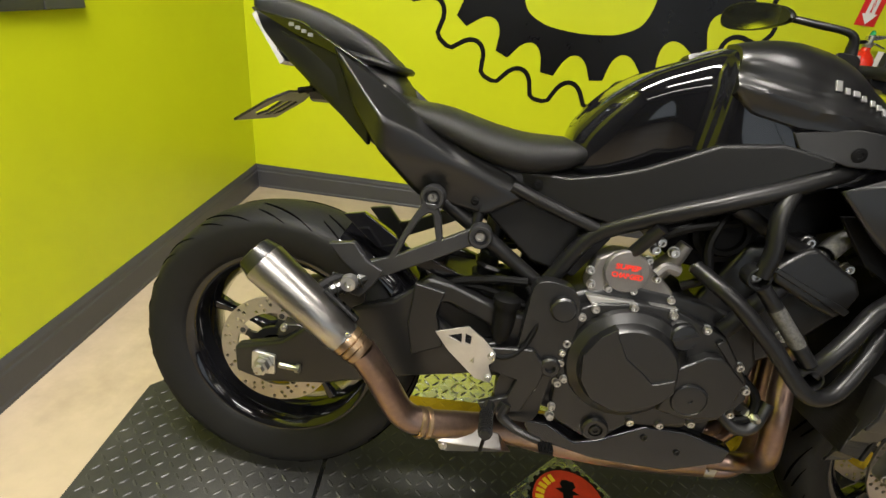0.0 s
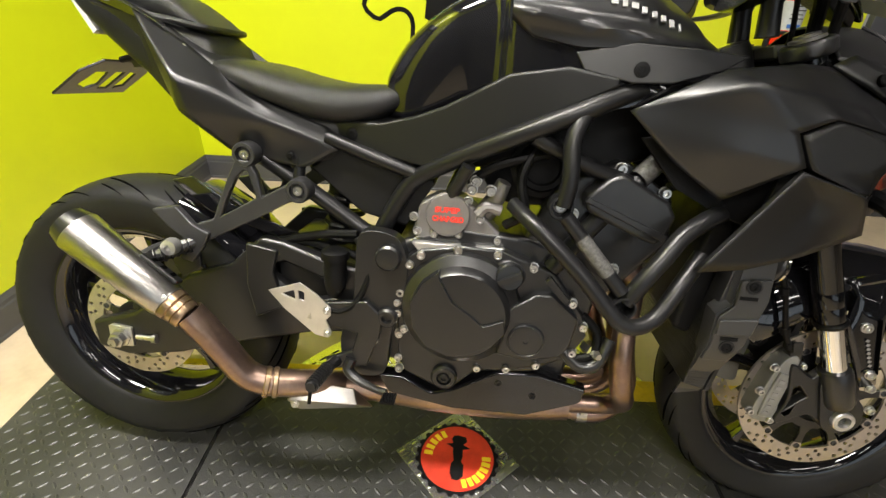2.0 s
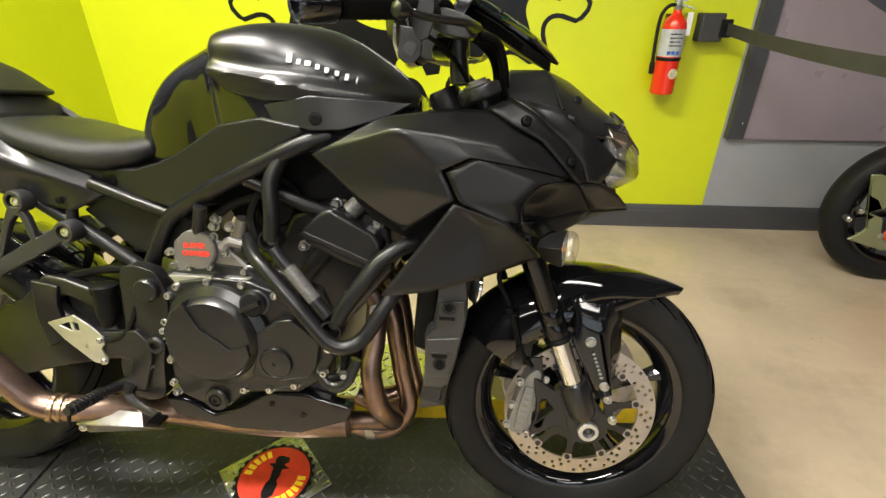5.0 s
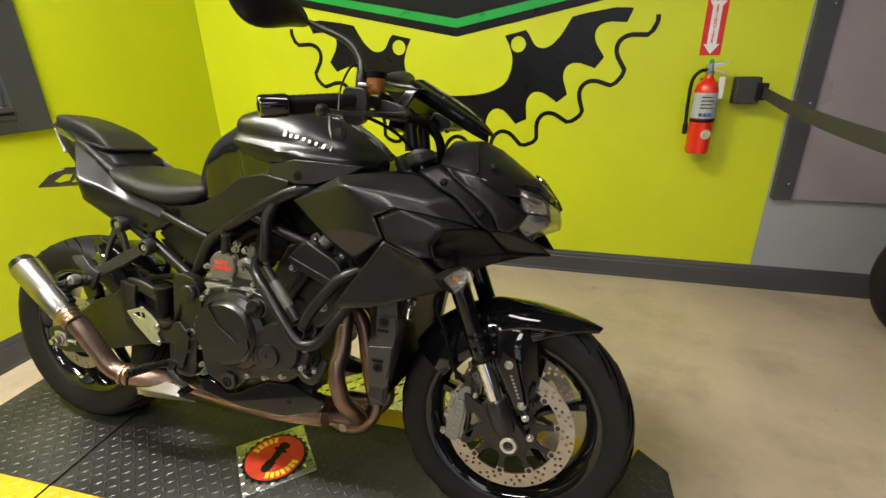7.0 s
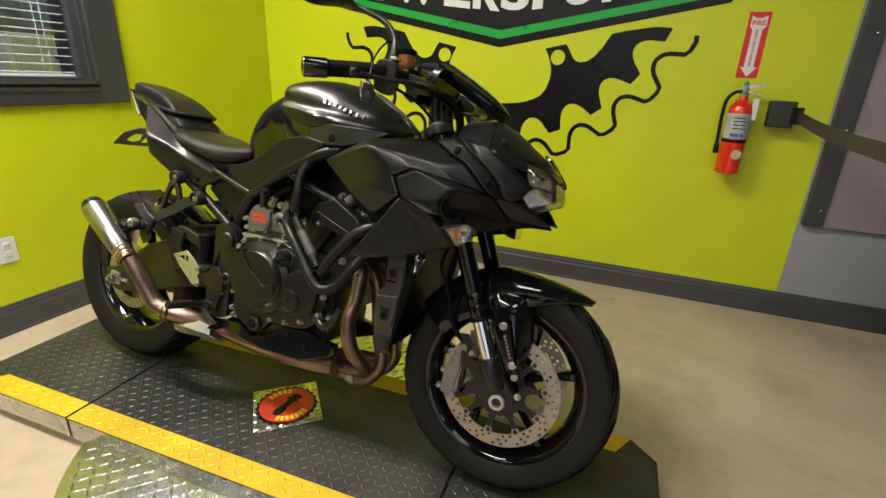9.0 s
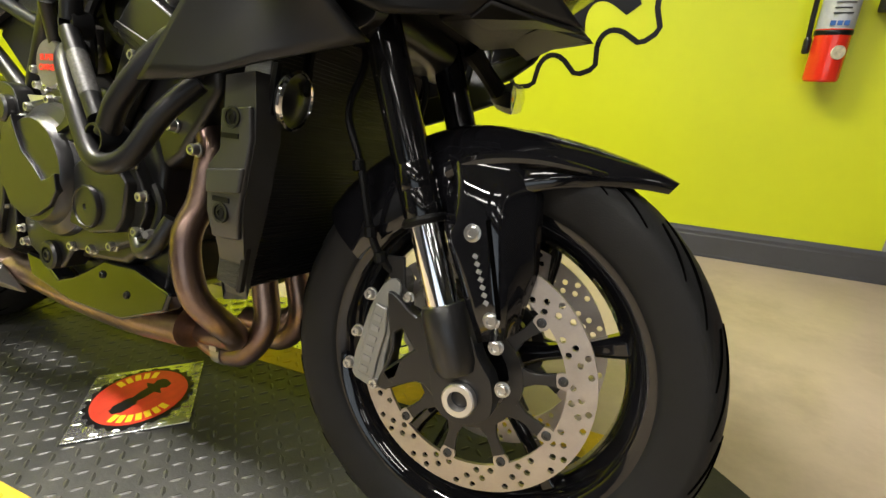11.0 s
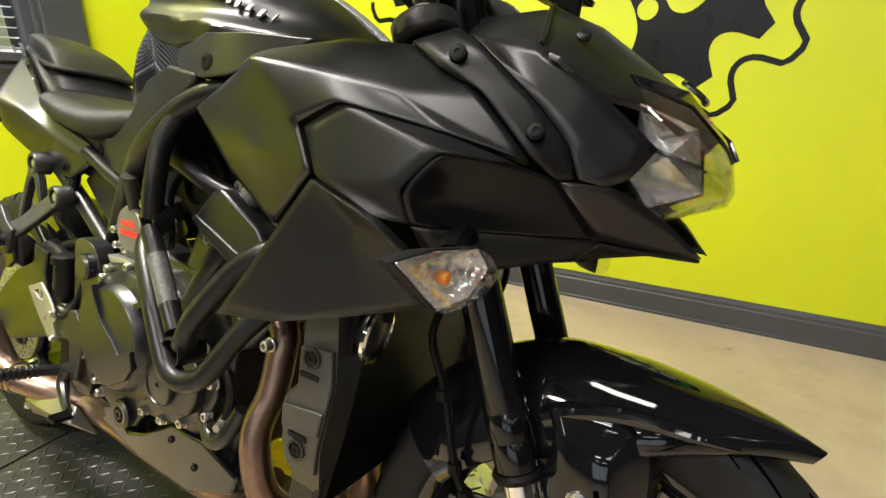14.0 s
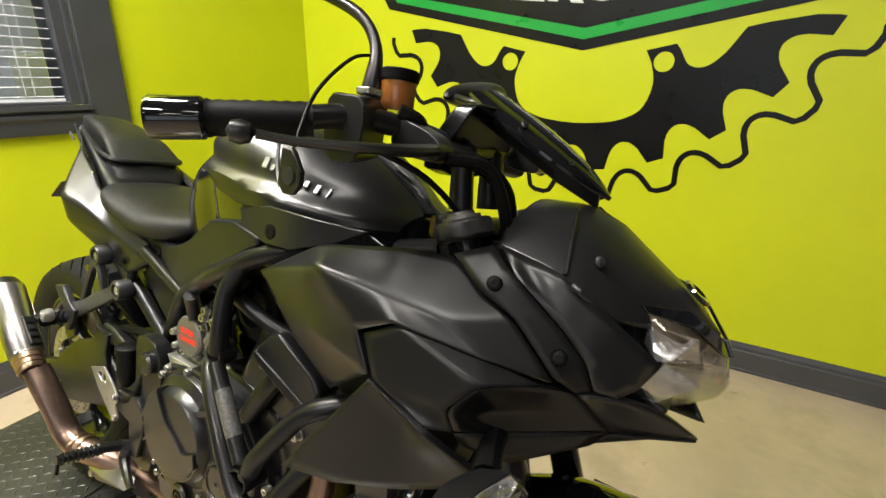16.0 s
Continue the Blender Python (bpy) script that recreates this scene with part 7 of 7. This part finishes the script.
shield_p = facets([(0.374, -0.194, 0.251), (0.432, -0.168, 0.279), (0.50, -0.152, 0.264), (0.537, -0.132, 0.207), (0.398, -0.188, 0.226), (0.43, -0.193, 0.252), (0.512, -0.17, 0.238)], [(0, 1, 5), (1, 2, 6, 5), (0, 5, 4), (5, 6, 3, 4), (2, 3, 6)], 0.006)
shp = part("exhaust_shield", shield_p(), M["brushed"], bike, "bright angular exhaust shield", bevel=0.0025)
bolt((0.392, -0.194, 0.243), shp, (0, -1, 0), 0.007, 0.004)
# belly pan
for s in (1, -1):
    part("belly_cowl", slab([(0.54, 0.294), (0.598, 0.292), (0.658, 0.264), (0.702, 0.278), (0.787, 0.325), (0.87, 0.328), (0.965, 0.305), (0.955, 0.273), (0.85, 0.234), (0.702, 0.231), (0.568, 0.251)], -0.1 * s, lambda x, z: -(0.138 - 0.12 * (z - 0.235)) * s)(), M["gloss"], bike, "gloss black belly cowl", bevel=0.006, segs=3)
    bolt((0.79, -0.13 * s, 0.3), bike, (0, -s, 0), 0.006, 0.004, M["frame"])
    bolt((0.86, -0.132 * s, 0.28), bike, (0, -s, 0), 0.006, 0.004, M["frame"])
# side stand on the left, resting on the deck
part("side_stand", bar([(0.56, 0.13, 0.31), (0.55, 0.19, 0.16), (0.545, 0.255, 0.06), (0.545, 0.262, 0.055)], [0.016, 0.014, 0.014, 0.02], seg=10), M["engine"], bike, "black side stand, lowered")
part("stand_foot", boxes(((0.52, 0.24, 0.046), (0.585, 0.3, 0.058))), M["engine"], bike, bevel=0.003)
# drive chain on the left
ch_ = bmesh.new()
tube(ch_, [(0.0, 0.1, 0.422), (0.3, 0.1, 0.49), (0.55, 0.1, 0.5), (0.6, 0.1, 0.45), (0.55, 0.1, 0.4), (0.3, 0.1, 0.31), (0.0, 0.1, 0.218), (-0.09, 0.1, 0.26), (-0.09, 0.1, 0.38), (0.0, 0.1, 0.422)], 0.008, 8)
part("drive_chain", ch_, M["cast"], bike, "steel drive chain")

# ---- side fairings ----
NOSE_Y = 0.035   # the nose stands this far to the left of the rear wheel's plane


def side_y(y, s):
    """A place on the right side, or its mirror image about the nose's own plane."""
    return y if s > 0 else 2 * NOSE_Y - y


for s in (1, -1):
    F = lambda *r: [(x, side_y(y, s), z) for x, y, z in r]
    main = facets(F((0.933, -0.189, 0.840), (0.983, -0.192, 0.853), (1.055, -0.192, 0.904), (1.089, -0.232, 0.888), (1.165, -0.168, 0.919), (1.222, -0.14, 0.918), (1.172, -0.216, 0.876), (1.25, -0.2, 0.861), (1.312, -0.152, 0.868), (1.366, -0.149, 0.812),
                     (1.156, -0.225, 0.826), (1.203, -0.223, 0.848), (1.30, -0.191, 0.829), (1.178, -0.226, 0.780), (1.09, -0.192, 0.716), (1.01, -0.192, 0.768), (1.085, -0.218, 0.795)),
                  [(0, 1, 3, 2), (2, 3, 6, 4), (4, 6, 7, 5), (5, 7, 8), (8, 7, 9), (1, 16, 10, 3), (3, 10, 11, 6), (6, 11, 12, 7), (7, 12, 9), (0, 15, 16, 1), (15, 14, 16), (16, 14, 13), (16, 13, 10)], 0.008)
    crisp(part("side_fairing", main(), M["matte"], bike, "matte black faceted side fairing"), 0.86)
    # intake panel, set in the fairing's notch, with the scoop's mouth sunk into its front half
    inp = facets(F((1.163, -0.222, 0.823), (1.206, -0.219, 0.846), (1.30, -0.187, 0.828), (1.358, -0.156, 0.808), (1.312, -0.214, 0.81), (1.282, -0.222, 0.776), (1.286, -0.208, 0.745), (1.262, -0.227, 0.748), (1.186, -0.226, 0.777)),
                 [(0, 1, 4, 5), (1, 2, 4), (2, 3, 4), (0, 5, 8), (8, 5, 6, 7)], 0.008)
    crisp(part("intake_panel", inp(), M["plastic"], bike, "satin black intake side panel"), 0.7)
    scoop = facets(F((1.312, -0.213, 0.809), (1.283, -0.221, 0.775), (1.287, -0.207, 0.744), (1.358, -0.155, 0.807), (1.388, -0.122, 0.797), (1.405, -0.1, 0.77), (1.421, -0.077, 0.745), (1.338, -0.168, 0.79), (1.322, -0.166, 0.766), (1.34, -0.15, 0.742)),
                   [(0, 7, 8, 1), (1, 8, 9, 2), (0, 3, 4, 7), (4, 5, 8, 7), (5, 6, 9, 8)], 0.005)
    crisp(part("intake_scoop", scoop(), M["satin"], bike, "black recessed intake scoop"), 0.35)
    lip = facets(F((1.287, -0.206, 0.743), (1.34, -0.149, 0.741), (1.421, -0.076, 0.744), (1.405, -0.085, 0.724), (1.335, -0.158, 0.705), (1.29, -0.19, 0.722)), [(0, 1, 4, 5), (1, 2, 3, 4)], 0.006)
    crisp(part("scoop_lip", lip(), M["plastic"], bike, "black lower lip of the intake"), 0.6, levels=2)
    part("fairing_liner", slab([(0.965, 0.8), (1.16, 0.83), (1.28, 0.75), (1.27, 0.69), (1.17, 0.665), (1.1, 0.69), (1.03, 0.725)], side_y(-0.155, s), side_y(-0.163, s))(), M["dark"], bike, bevel=0.002)
    wing = facets(F((1.061, -0.239, 0.613), (1.178, -0.224, 0.773), (1.268, -0.234, 0.744), (1.327, -0.167, 0.674), (1.22, -0.21, 0.643), (1.137, -0.226, 0.62), (1.221, -0.206, 0.732)),
                  [(0, 1, 6, 5), (1, 2, 6), (6, 2, 3, 4), (6, 4, 5)], 0.008)
    crisp(part("fairing_wing", wing(), M["plastic"], bike, "satin black lower fairing wing"), 0.82)
    # nose side strip with two screws
    strip = facets(F((1.222, -0.141, 0.921), (1.262, -0.122, 0.938), (1.302, -0.146, 0.914), (1.36, -0.128, 0.863), (1.39, -0.12, 0.83), (1.40, -0.112, 0.8), (1.387, -0.124, 0.797), (1.367, -0.149, 0.817), (1.315, -0.156, 0.871), (1.272, -0.162, 0.893)),
                   [(0, 1, 2, 9), (2, 3, 8, 9), (3, 4, 7, 8), (4, 5, 6, 7)], 0.006)
    stp = crisp(part("nose_strip", strip(), M["plastic"], bike, "black nose side strip"), 0.85, levels=2)
    for bx, by, bz in ((1.287, -0.158, 0.903), (1.367, -0.143, 0.838)):
        # well lined in near-black, the recess's shade put in the colour
        part("screw_well", turned((bx, side_y(by, s), bz), (0.3, -0.9 * s, 0.25), [(0.0088, -0.004), (0.0088, 0.0004), (0.0072, 0.0008), (0.0066, -0.002), (0.0003, -0.002)], 20), M["groove_shade"], stp)
        bolt((bx, side_y(by, s), bz), stp, (0.3, -0.9 * s, 0.25), 0.0065, 0.0025, M["dark"])
    # flank between strip and cowl, down to the lamp
    flank = facets(F((1.266, -0.105, 0.937), (1.345, -0.117, 0.923), (1.40, -0.1, 0.886), (1.459, -0.066, 0.836), (1.441, -0.08, 0.806), (1.425, -0.1, 0.796), (1.402, -0.112, 0.8), (1.391, -0.119, 0.831), (1.361, -0.127, 0.864), (1.303, -0.144, 0.915)),
                   [(0, 1, 8, 9), (1, 2, 7, 8), (2, 3, 4, 5, 7), (5, 6, 7)], 0.006)
    crisp(part("nose_flank", flank(), M["matte"], bike), 0.7, levels=2)
    jaw = facets(F((1.388, -0.122, 0.796), (1.43, -0.097, 0.796), (1.455, -0.062, 0.783), (1.48, -0.03, 0.764), (1.509, 0.008, 0.734), (1.462, -0.035, 0.738), (1.421, -0.076, 0.744), (1.403, -0.1, 0.768)),
                 [(0, 1, 7), (1, 2, 6, 7), (2, 3, 5, 6), (3, 4, 5)], 0.006)
    crisp(part("jaw_panel", jaw(), M["matte"], bike), 0.8, levels=2)
    under = facets(F((1.421, -0.075, 0.743), (1.462, -0.034, 0.737), (1.509, 0.008, 0.733), (1.45, 0.03, 0.745), (1.39, 0.0, 0.735), (1.40, -0.08, 0.725)), [(0, 1, 3, 4, 5), (1, 2, 3)], 0.005)
    part("jaw_floor", under(), M["plastic"], bike, bevel=0.002)
# nose cowl: a peaked shell over the lamp
rows = [(1.257, 0.992, 0.966, 0.098, 0.936, 0.13), (1.325, 0.993, 0.968, 0.1, 0.926, 0.146), (1.37, 0.973, 0.944, 0.1, 0.908, 0.15), (1.42, 0.938, 0.912, 0.092, 0.882, 0.128), (1.466, 0.905, 0.886, 0.07, 0.874, 0.086), (1.51, 0.862, 0.852, 0.03, 0.846, 0.036)]
bm = bmesh.new()
rings = []
for x, zt, zs, ws_, zb, wb in rows:
    xb = x - 0.0
    sec = [(-wb, zb), (-ws_, zs), (-ws_ * 0.5, zs + (zt - zs) * 0.72), (-ws_ * 0.2, zs + (zt - zs) * 0.97), (ws_ * 0.2, zs + (zt - zs) * 0.97), (ws_ * 0.5, zs + (zt - zs) * 0.72), (ws_, zs), (wb, zb)]
    ring = [V(xb - 0.018 * (abs(y) / max(ws_, wb)) * (x > 1.4), y + NOSE_Y, z) for y, z in sec]
    rings.append(ring + [q + V(-0.004, 0, -0.006) for q in ring[::-1]])
loft(bm, rings)
cowl = part("nose_cowl", bm, M["matte"], bike, "matte black peaked nose cowl", bevel=0.003, angle=25)
for s in (1, -1):
    part("cowl_seam", bar([(1.322, NOSE_Y - 0.058 * s, 0.987), (1.335, NOSE_Y - 0.1 * s, 0.965), (1.349, NOSE_Y - 0.147 * s, 0.921)], 0.0028, seg=6), M["frame"], cowl)
    bolt((1.377, NOSE_Y - 0.112 * s, 0.938), cowl, (0.4, -0.7 * s, 0.5), 0.006, 0.002, M["frame"])
em_ = bmesh.new()
lathe(em_, (1.47, NOSE_Y, 0.9035), (0.62, 0, 0.78), [(0.001, 0), (0.018, 0.0), (0.02, 0.003), (0.018, 0.006), (0.012, 0.006), (0.01, 0.004), (0.0003, 0.004)], 24)
part("nose_badge", em_, M["chrome"], cowl, "small chrome nose badge")
# headlamp: bright bowls behind one clear cover
lamp_ = part("headlamp", slab([(1.35, 0.89), (1.42, 0.885), (1.43, 0.84), (1.415, 0.80), (1.39, 0.78), (1.35, 0.8)], NOSE_Y - 0.085, NOSE_Y + 0.085)(), M["dark"], bike, "clear cover LED headlamp", bevel=0.006)
half = [(1.435, -0.073, 0.893), (1.46, -0.066, 0.838), (1.439, -0.08, 0.808), (1.455, -0.04, 0.77), (1.514, -0.002, 0.794), (1.519, 0.0, 0.806), (1.512, 0.0, 0.845), (1.48, -0.034, 0.878)]
lens = bmesh.new()
vr = [lens.verts.new(q) for q in half]
vl = [lens.verts.new((x, side_y(y, -1), z)) for x, y, z in half]
mid = [lens.verts.new(q) for q in ((1.47, NOSE_Y, 0.768), (1.522, NOSE_Y, 0.79), (1.527, NOSE_Y, 0.805), (1.518, NOSE_Y, 0.846))]
for v in (vr, vl):
    for idx in ((0, 1, 7), (1, 6, 7), (1, 5, 6), (1, 2, 5), (2, 4, 5), (2, 3, 4)):
        lens.faces.new([v[k] for k in idx])
    lens.faces.new((v[3], mid[0], mid[1], v[4]))
    lens.faces.new((v[4], mid[1], mid[2], v[5]))
    lens.faces.new((v[5], mid[2], mid[3], v[6]))
ob = part("lens", lens, M["lens"], lamp_, "clear faceted lamp cover")
sm = ob.modifiers.new("solid", "SOLIDIFY")
sm.thickness = 0.0015
ob.visible_shadow = False
for s in (1, -1):
    bowl = bmesh.new()
    q = [bowl.verts.new((x, side_y(y + 0.016, s), z - 0.006)) for x, y, z in ((1.436, -0.079, 0.884), (1.451, -0.084, 0.846), (1.434, -0.083, 0.819), (1.455, -0.06, 0.787), (1.497, -0.012, 0.806), (1.492, -0.012, 0.836), (1.486, -0.03, 0.868), (1.432, -0.05, 0.852), (1.424, -0.045, 0.812), (1.463, -0.05, 0.838))]
    for idx in ((0, 1, 7), (0, 7, 6), (6, 7, 9), (1, 9, 7), (1, 2, 8), (1, 8, 9), (2, 3, 8), (3, 4, 8), (4, 9, 8), (4, 5, 9), (5, 6, 9)):
        bowl.faces.new([q[k] for k in idx])
    part("reflector_bowl", bowl, M["reflector"], lamp_, "bright facetted reflector", angle=10)
    part("led_bezel", bar([(1.452, side_y(-0.062, s), 0.837), (1.47, side_y(-0.036, s), 0.832), (1.494, side_y(0.003, s), 0.826)], 0.0022, seg=6), M["dark"], lamp_)
    part("lamp_visor", facets([(x, side_y(y, s), z) for x, y, z in ((1.427, -0.079, 0.902), (1.434, -0.075, 0.893), (1.48, -0.037, 0.88), (1.512, -0.003, 0.85), (1.522, NOSE_Y, 0.836), (1.512, NOSE_Y, 0.856), (1.472, -0.03, 0.896))], [(0, 1, 2, 6), (2, 3, 4, 5, 6)], 0.004)(), M["gloss"], lamp_, bevel=0.001)
part("chin", slab([(1.36, 0.80), (1.44, 0.79), (1.475, 0.775), (1.44, 0.745), (1.40, 0.735), (1.34, 0.73), (1.33, 0.76)], -0.04, 0.11)(), M["plastic"], bike, bevel=0.006)
part("nose_inner", slab([(1.2, 0.93), (1.3, 0.94), (1.37, 0.9), (1.38, 0.78), (1.3, 0.735), (1.26, 0.76)], -0.08, 0.14)(), M["dark"], bike, bevel=0.01)
# indicators
for s in (1, -1):
    zo = 0.0 if s > 0 else -0.034
    stem = part("indicator", bar([(1.31, -0.13 * s, 0.74), (1.322, -0.18 * s, 0.733 + zo * 0.6), (1.335, -0.215 * s, 0.722 + zo)], [0.018, 0.014, 0.016], seg=10), M["dark"], bike, "clear lens indicator on rubber stem")
    rim = [(-0.302, 0.731), (-0.262, 0.738), (-0.217, 0.738), (-0.201, 0.72), (-0.222, 0.697), (-0.256, 0.69)]
    cy, cz_ = -0.243, 0.717
    for nm, ks, mt_, lb in (("shell", ((0.35, -0.04), (0.75, -0.028), (0.97, -0.01), (1.03, 0.0), (0.97, 0.0012), (0.9, -0.007), (0.5, -0.0165)), M["plastic"], ""), ("lens", ((1.0, 0.0004), (0.98, 0.01), (0.8, 0.018), (0.35, 0.021)), M["prism"], "clear faceted indicator lens"), ("reflector", ((0.2, -0.0145), (0.5, -0.0145), (0.87, -0.005), (0.955, 0.0012), (0.95, 0.0016), (0.86, -0.004), (0.5, -0.0135), (0.2, -0.0135)), M["facet_mirror"], "")):
        b3 = bmesh.new()
        loft(b3, [[V(1.364 + d - 0.24 * (-0.2 - (cy + (y - cy) * k)), (cy + (y - cy) * k) * s, zo + cz_ + (z - cz_) * k) for y, z in rim] for k, d in ks])
        pn = part(nm, b3, mt_, stem, lb, bevel=0.0015)
        pn.visible_shadow = nm != "lens"
    part("bulb", turned((1.343, -0.246 * s, 0.715 + zo), (1, -0.1 * s, 0), [(0.0003, 0), (0.005, 0.001), (0.006, 0.006), (0.0045, 0.011), (0.0003, 0.012)], 12), M["amber"], stem, "amber bulb")

# ---- the neighbouring motorcycle, of which the wheel end shows ----
b2 = empty("orange_motorcycle", pose(3.2, 1.22, 0.0, 0, 0, -8) @ Matrix.Scale(0.95, 4), "olive and orange motorcycle, parked on concrete", "motorcycle")
R2 = 0.36
w2 = part("wheel", turned((0, 0, R2), (0, 1, 0), [(0.268, -0.048), (0.26, -0.046), (0.245, -0.03), (0.243, 0.03), (0.26, 0.046), (0.268, 0.048), (0.25, 0.05), (0.228, 0.03), (0.228, -0.03), (0.25, -0.05)], 56, closed_profile=True), M["gloss"], b2, "gloss black wheel")
part("tyre", turned((0, 0, R2), (0, 1, 0), [(0.262, -0.05), (0.29, -0.066), (0.325, -0.064), (0.35, -0.042), (0.36, 0), (0.35, 0.042), (0.325, 0.064), (0.29, 0.066), (0.262, 0.05), (0.255, 0.0)], 72, closed_profile=True), M["tyre"], w2, "black rubber tyre", angle=60)
for k in range(6):
    a = 2 * math.pi * k / 6 + 0.2
    d = V(math.cos(a), 0, math.sin(a))
    part("spoke", bar([V(0, 0, R2) + d * 0.03, V(0, 0, R2) + d * 0.235], [0.018, 0.012], seg=8, smooth=0), M["gloss"], w2)
part("hub", turned((0, -0.06, R2), (0, 1, 0), [(0.03, 0), (0.06, 0.002), (0.06, 0.118), (0.03, 0.12)], 24), M["engine"], w2)
part("swingarm_guard", plate([[(-0.275, 0.56), (-0.235, 0.566), (-0.06, 0.49), (0.3, 0.42), (0.3, 0.36), (-0.03, 0.415), (-0.12, 0.43), (-0.215, 0.375), (-0.15, 0.355), (-0.125, 0.26), (-0.03, 0.2), (-0.1, 0.19), (-0.26, 0.235), (-0.215, 0.27), (-0.2, 0.3)], [(-0.165, 0.5), (-0.07, 0.455), (-0.13, 0.45)]], -0.1, -0.085), M["olive"], b2, "olive faceted guard plate", bevel=0.005)
part("orange_cover", plate([[(-0.08, 0.36), (0.0, 0.37), (0.3, 0.36), (0.3, 0.1), (0.08, 0.12), (-0.04, 0.17), (-0.11, 0.26)], [(0.02, 0.32), (0.1, 0.33), (0.1, 0.24), (0.04, 0.25)]], -0.082, -0.07), M["orange"], b2, "orange plastic cover", bevel=0.005)
part("cover_back", plate([[(-0.06, 0.34), (0.28, 0.34), (0.28, 0.13), (0.0, 0.17)]], -0.068, -0.06), M["red_paint"], b2)
part("upper_cover", plate([[(-0.05, 0.55), (0.3, 0.6), (0.3, 0.5), (0.0, 0.5)]], -0.08, -0.07), M["orange"], b2, bevel=0.003)
for x, z in ((-0.255, 0.385), (-0.29, 0.34), (-0.09, 0.37), (-0.13, 0.27)):
    part("bolt", turned((x, -0.1, z), (0, -1, 0), [(0.014, -0.03), (0.014, 0.006), (0.01, 0.009), (0.0003, 0.009)], 12), M["bolt"], b2)
part("frame_body", plate([[(-0.02, 0.45), (0.1, 0.62), (0.9, 0.8), (1.3, 0.75), (1.3, 0.3), (0.4, 0.25)]], -0.05, 0.1), M["dark"], b2, "black engine and frame body", bevel=0.03)
part("front_wheel", turned((1.5, 0, R2), (0, 1, 0), [(0.24, -0.05), (0.29, -0.066), (0.35, -0.042), (0.36, 0), (0.35, 0.042), (0.29, 0.066), (0.24, 0.05)], 48, closed_profile=True), M["tyre"], b2)
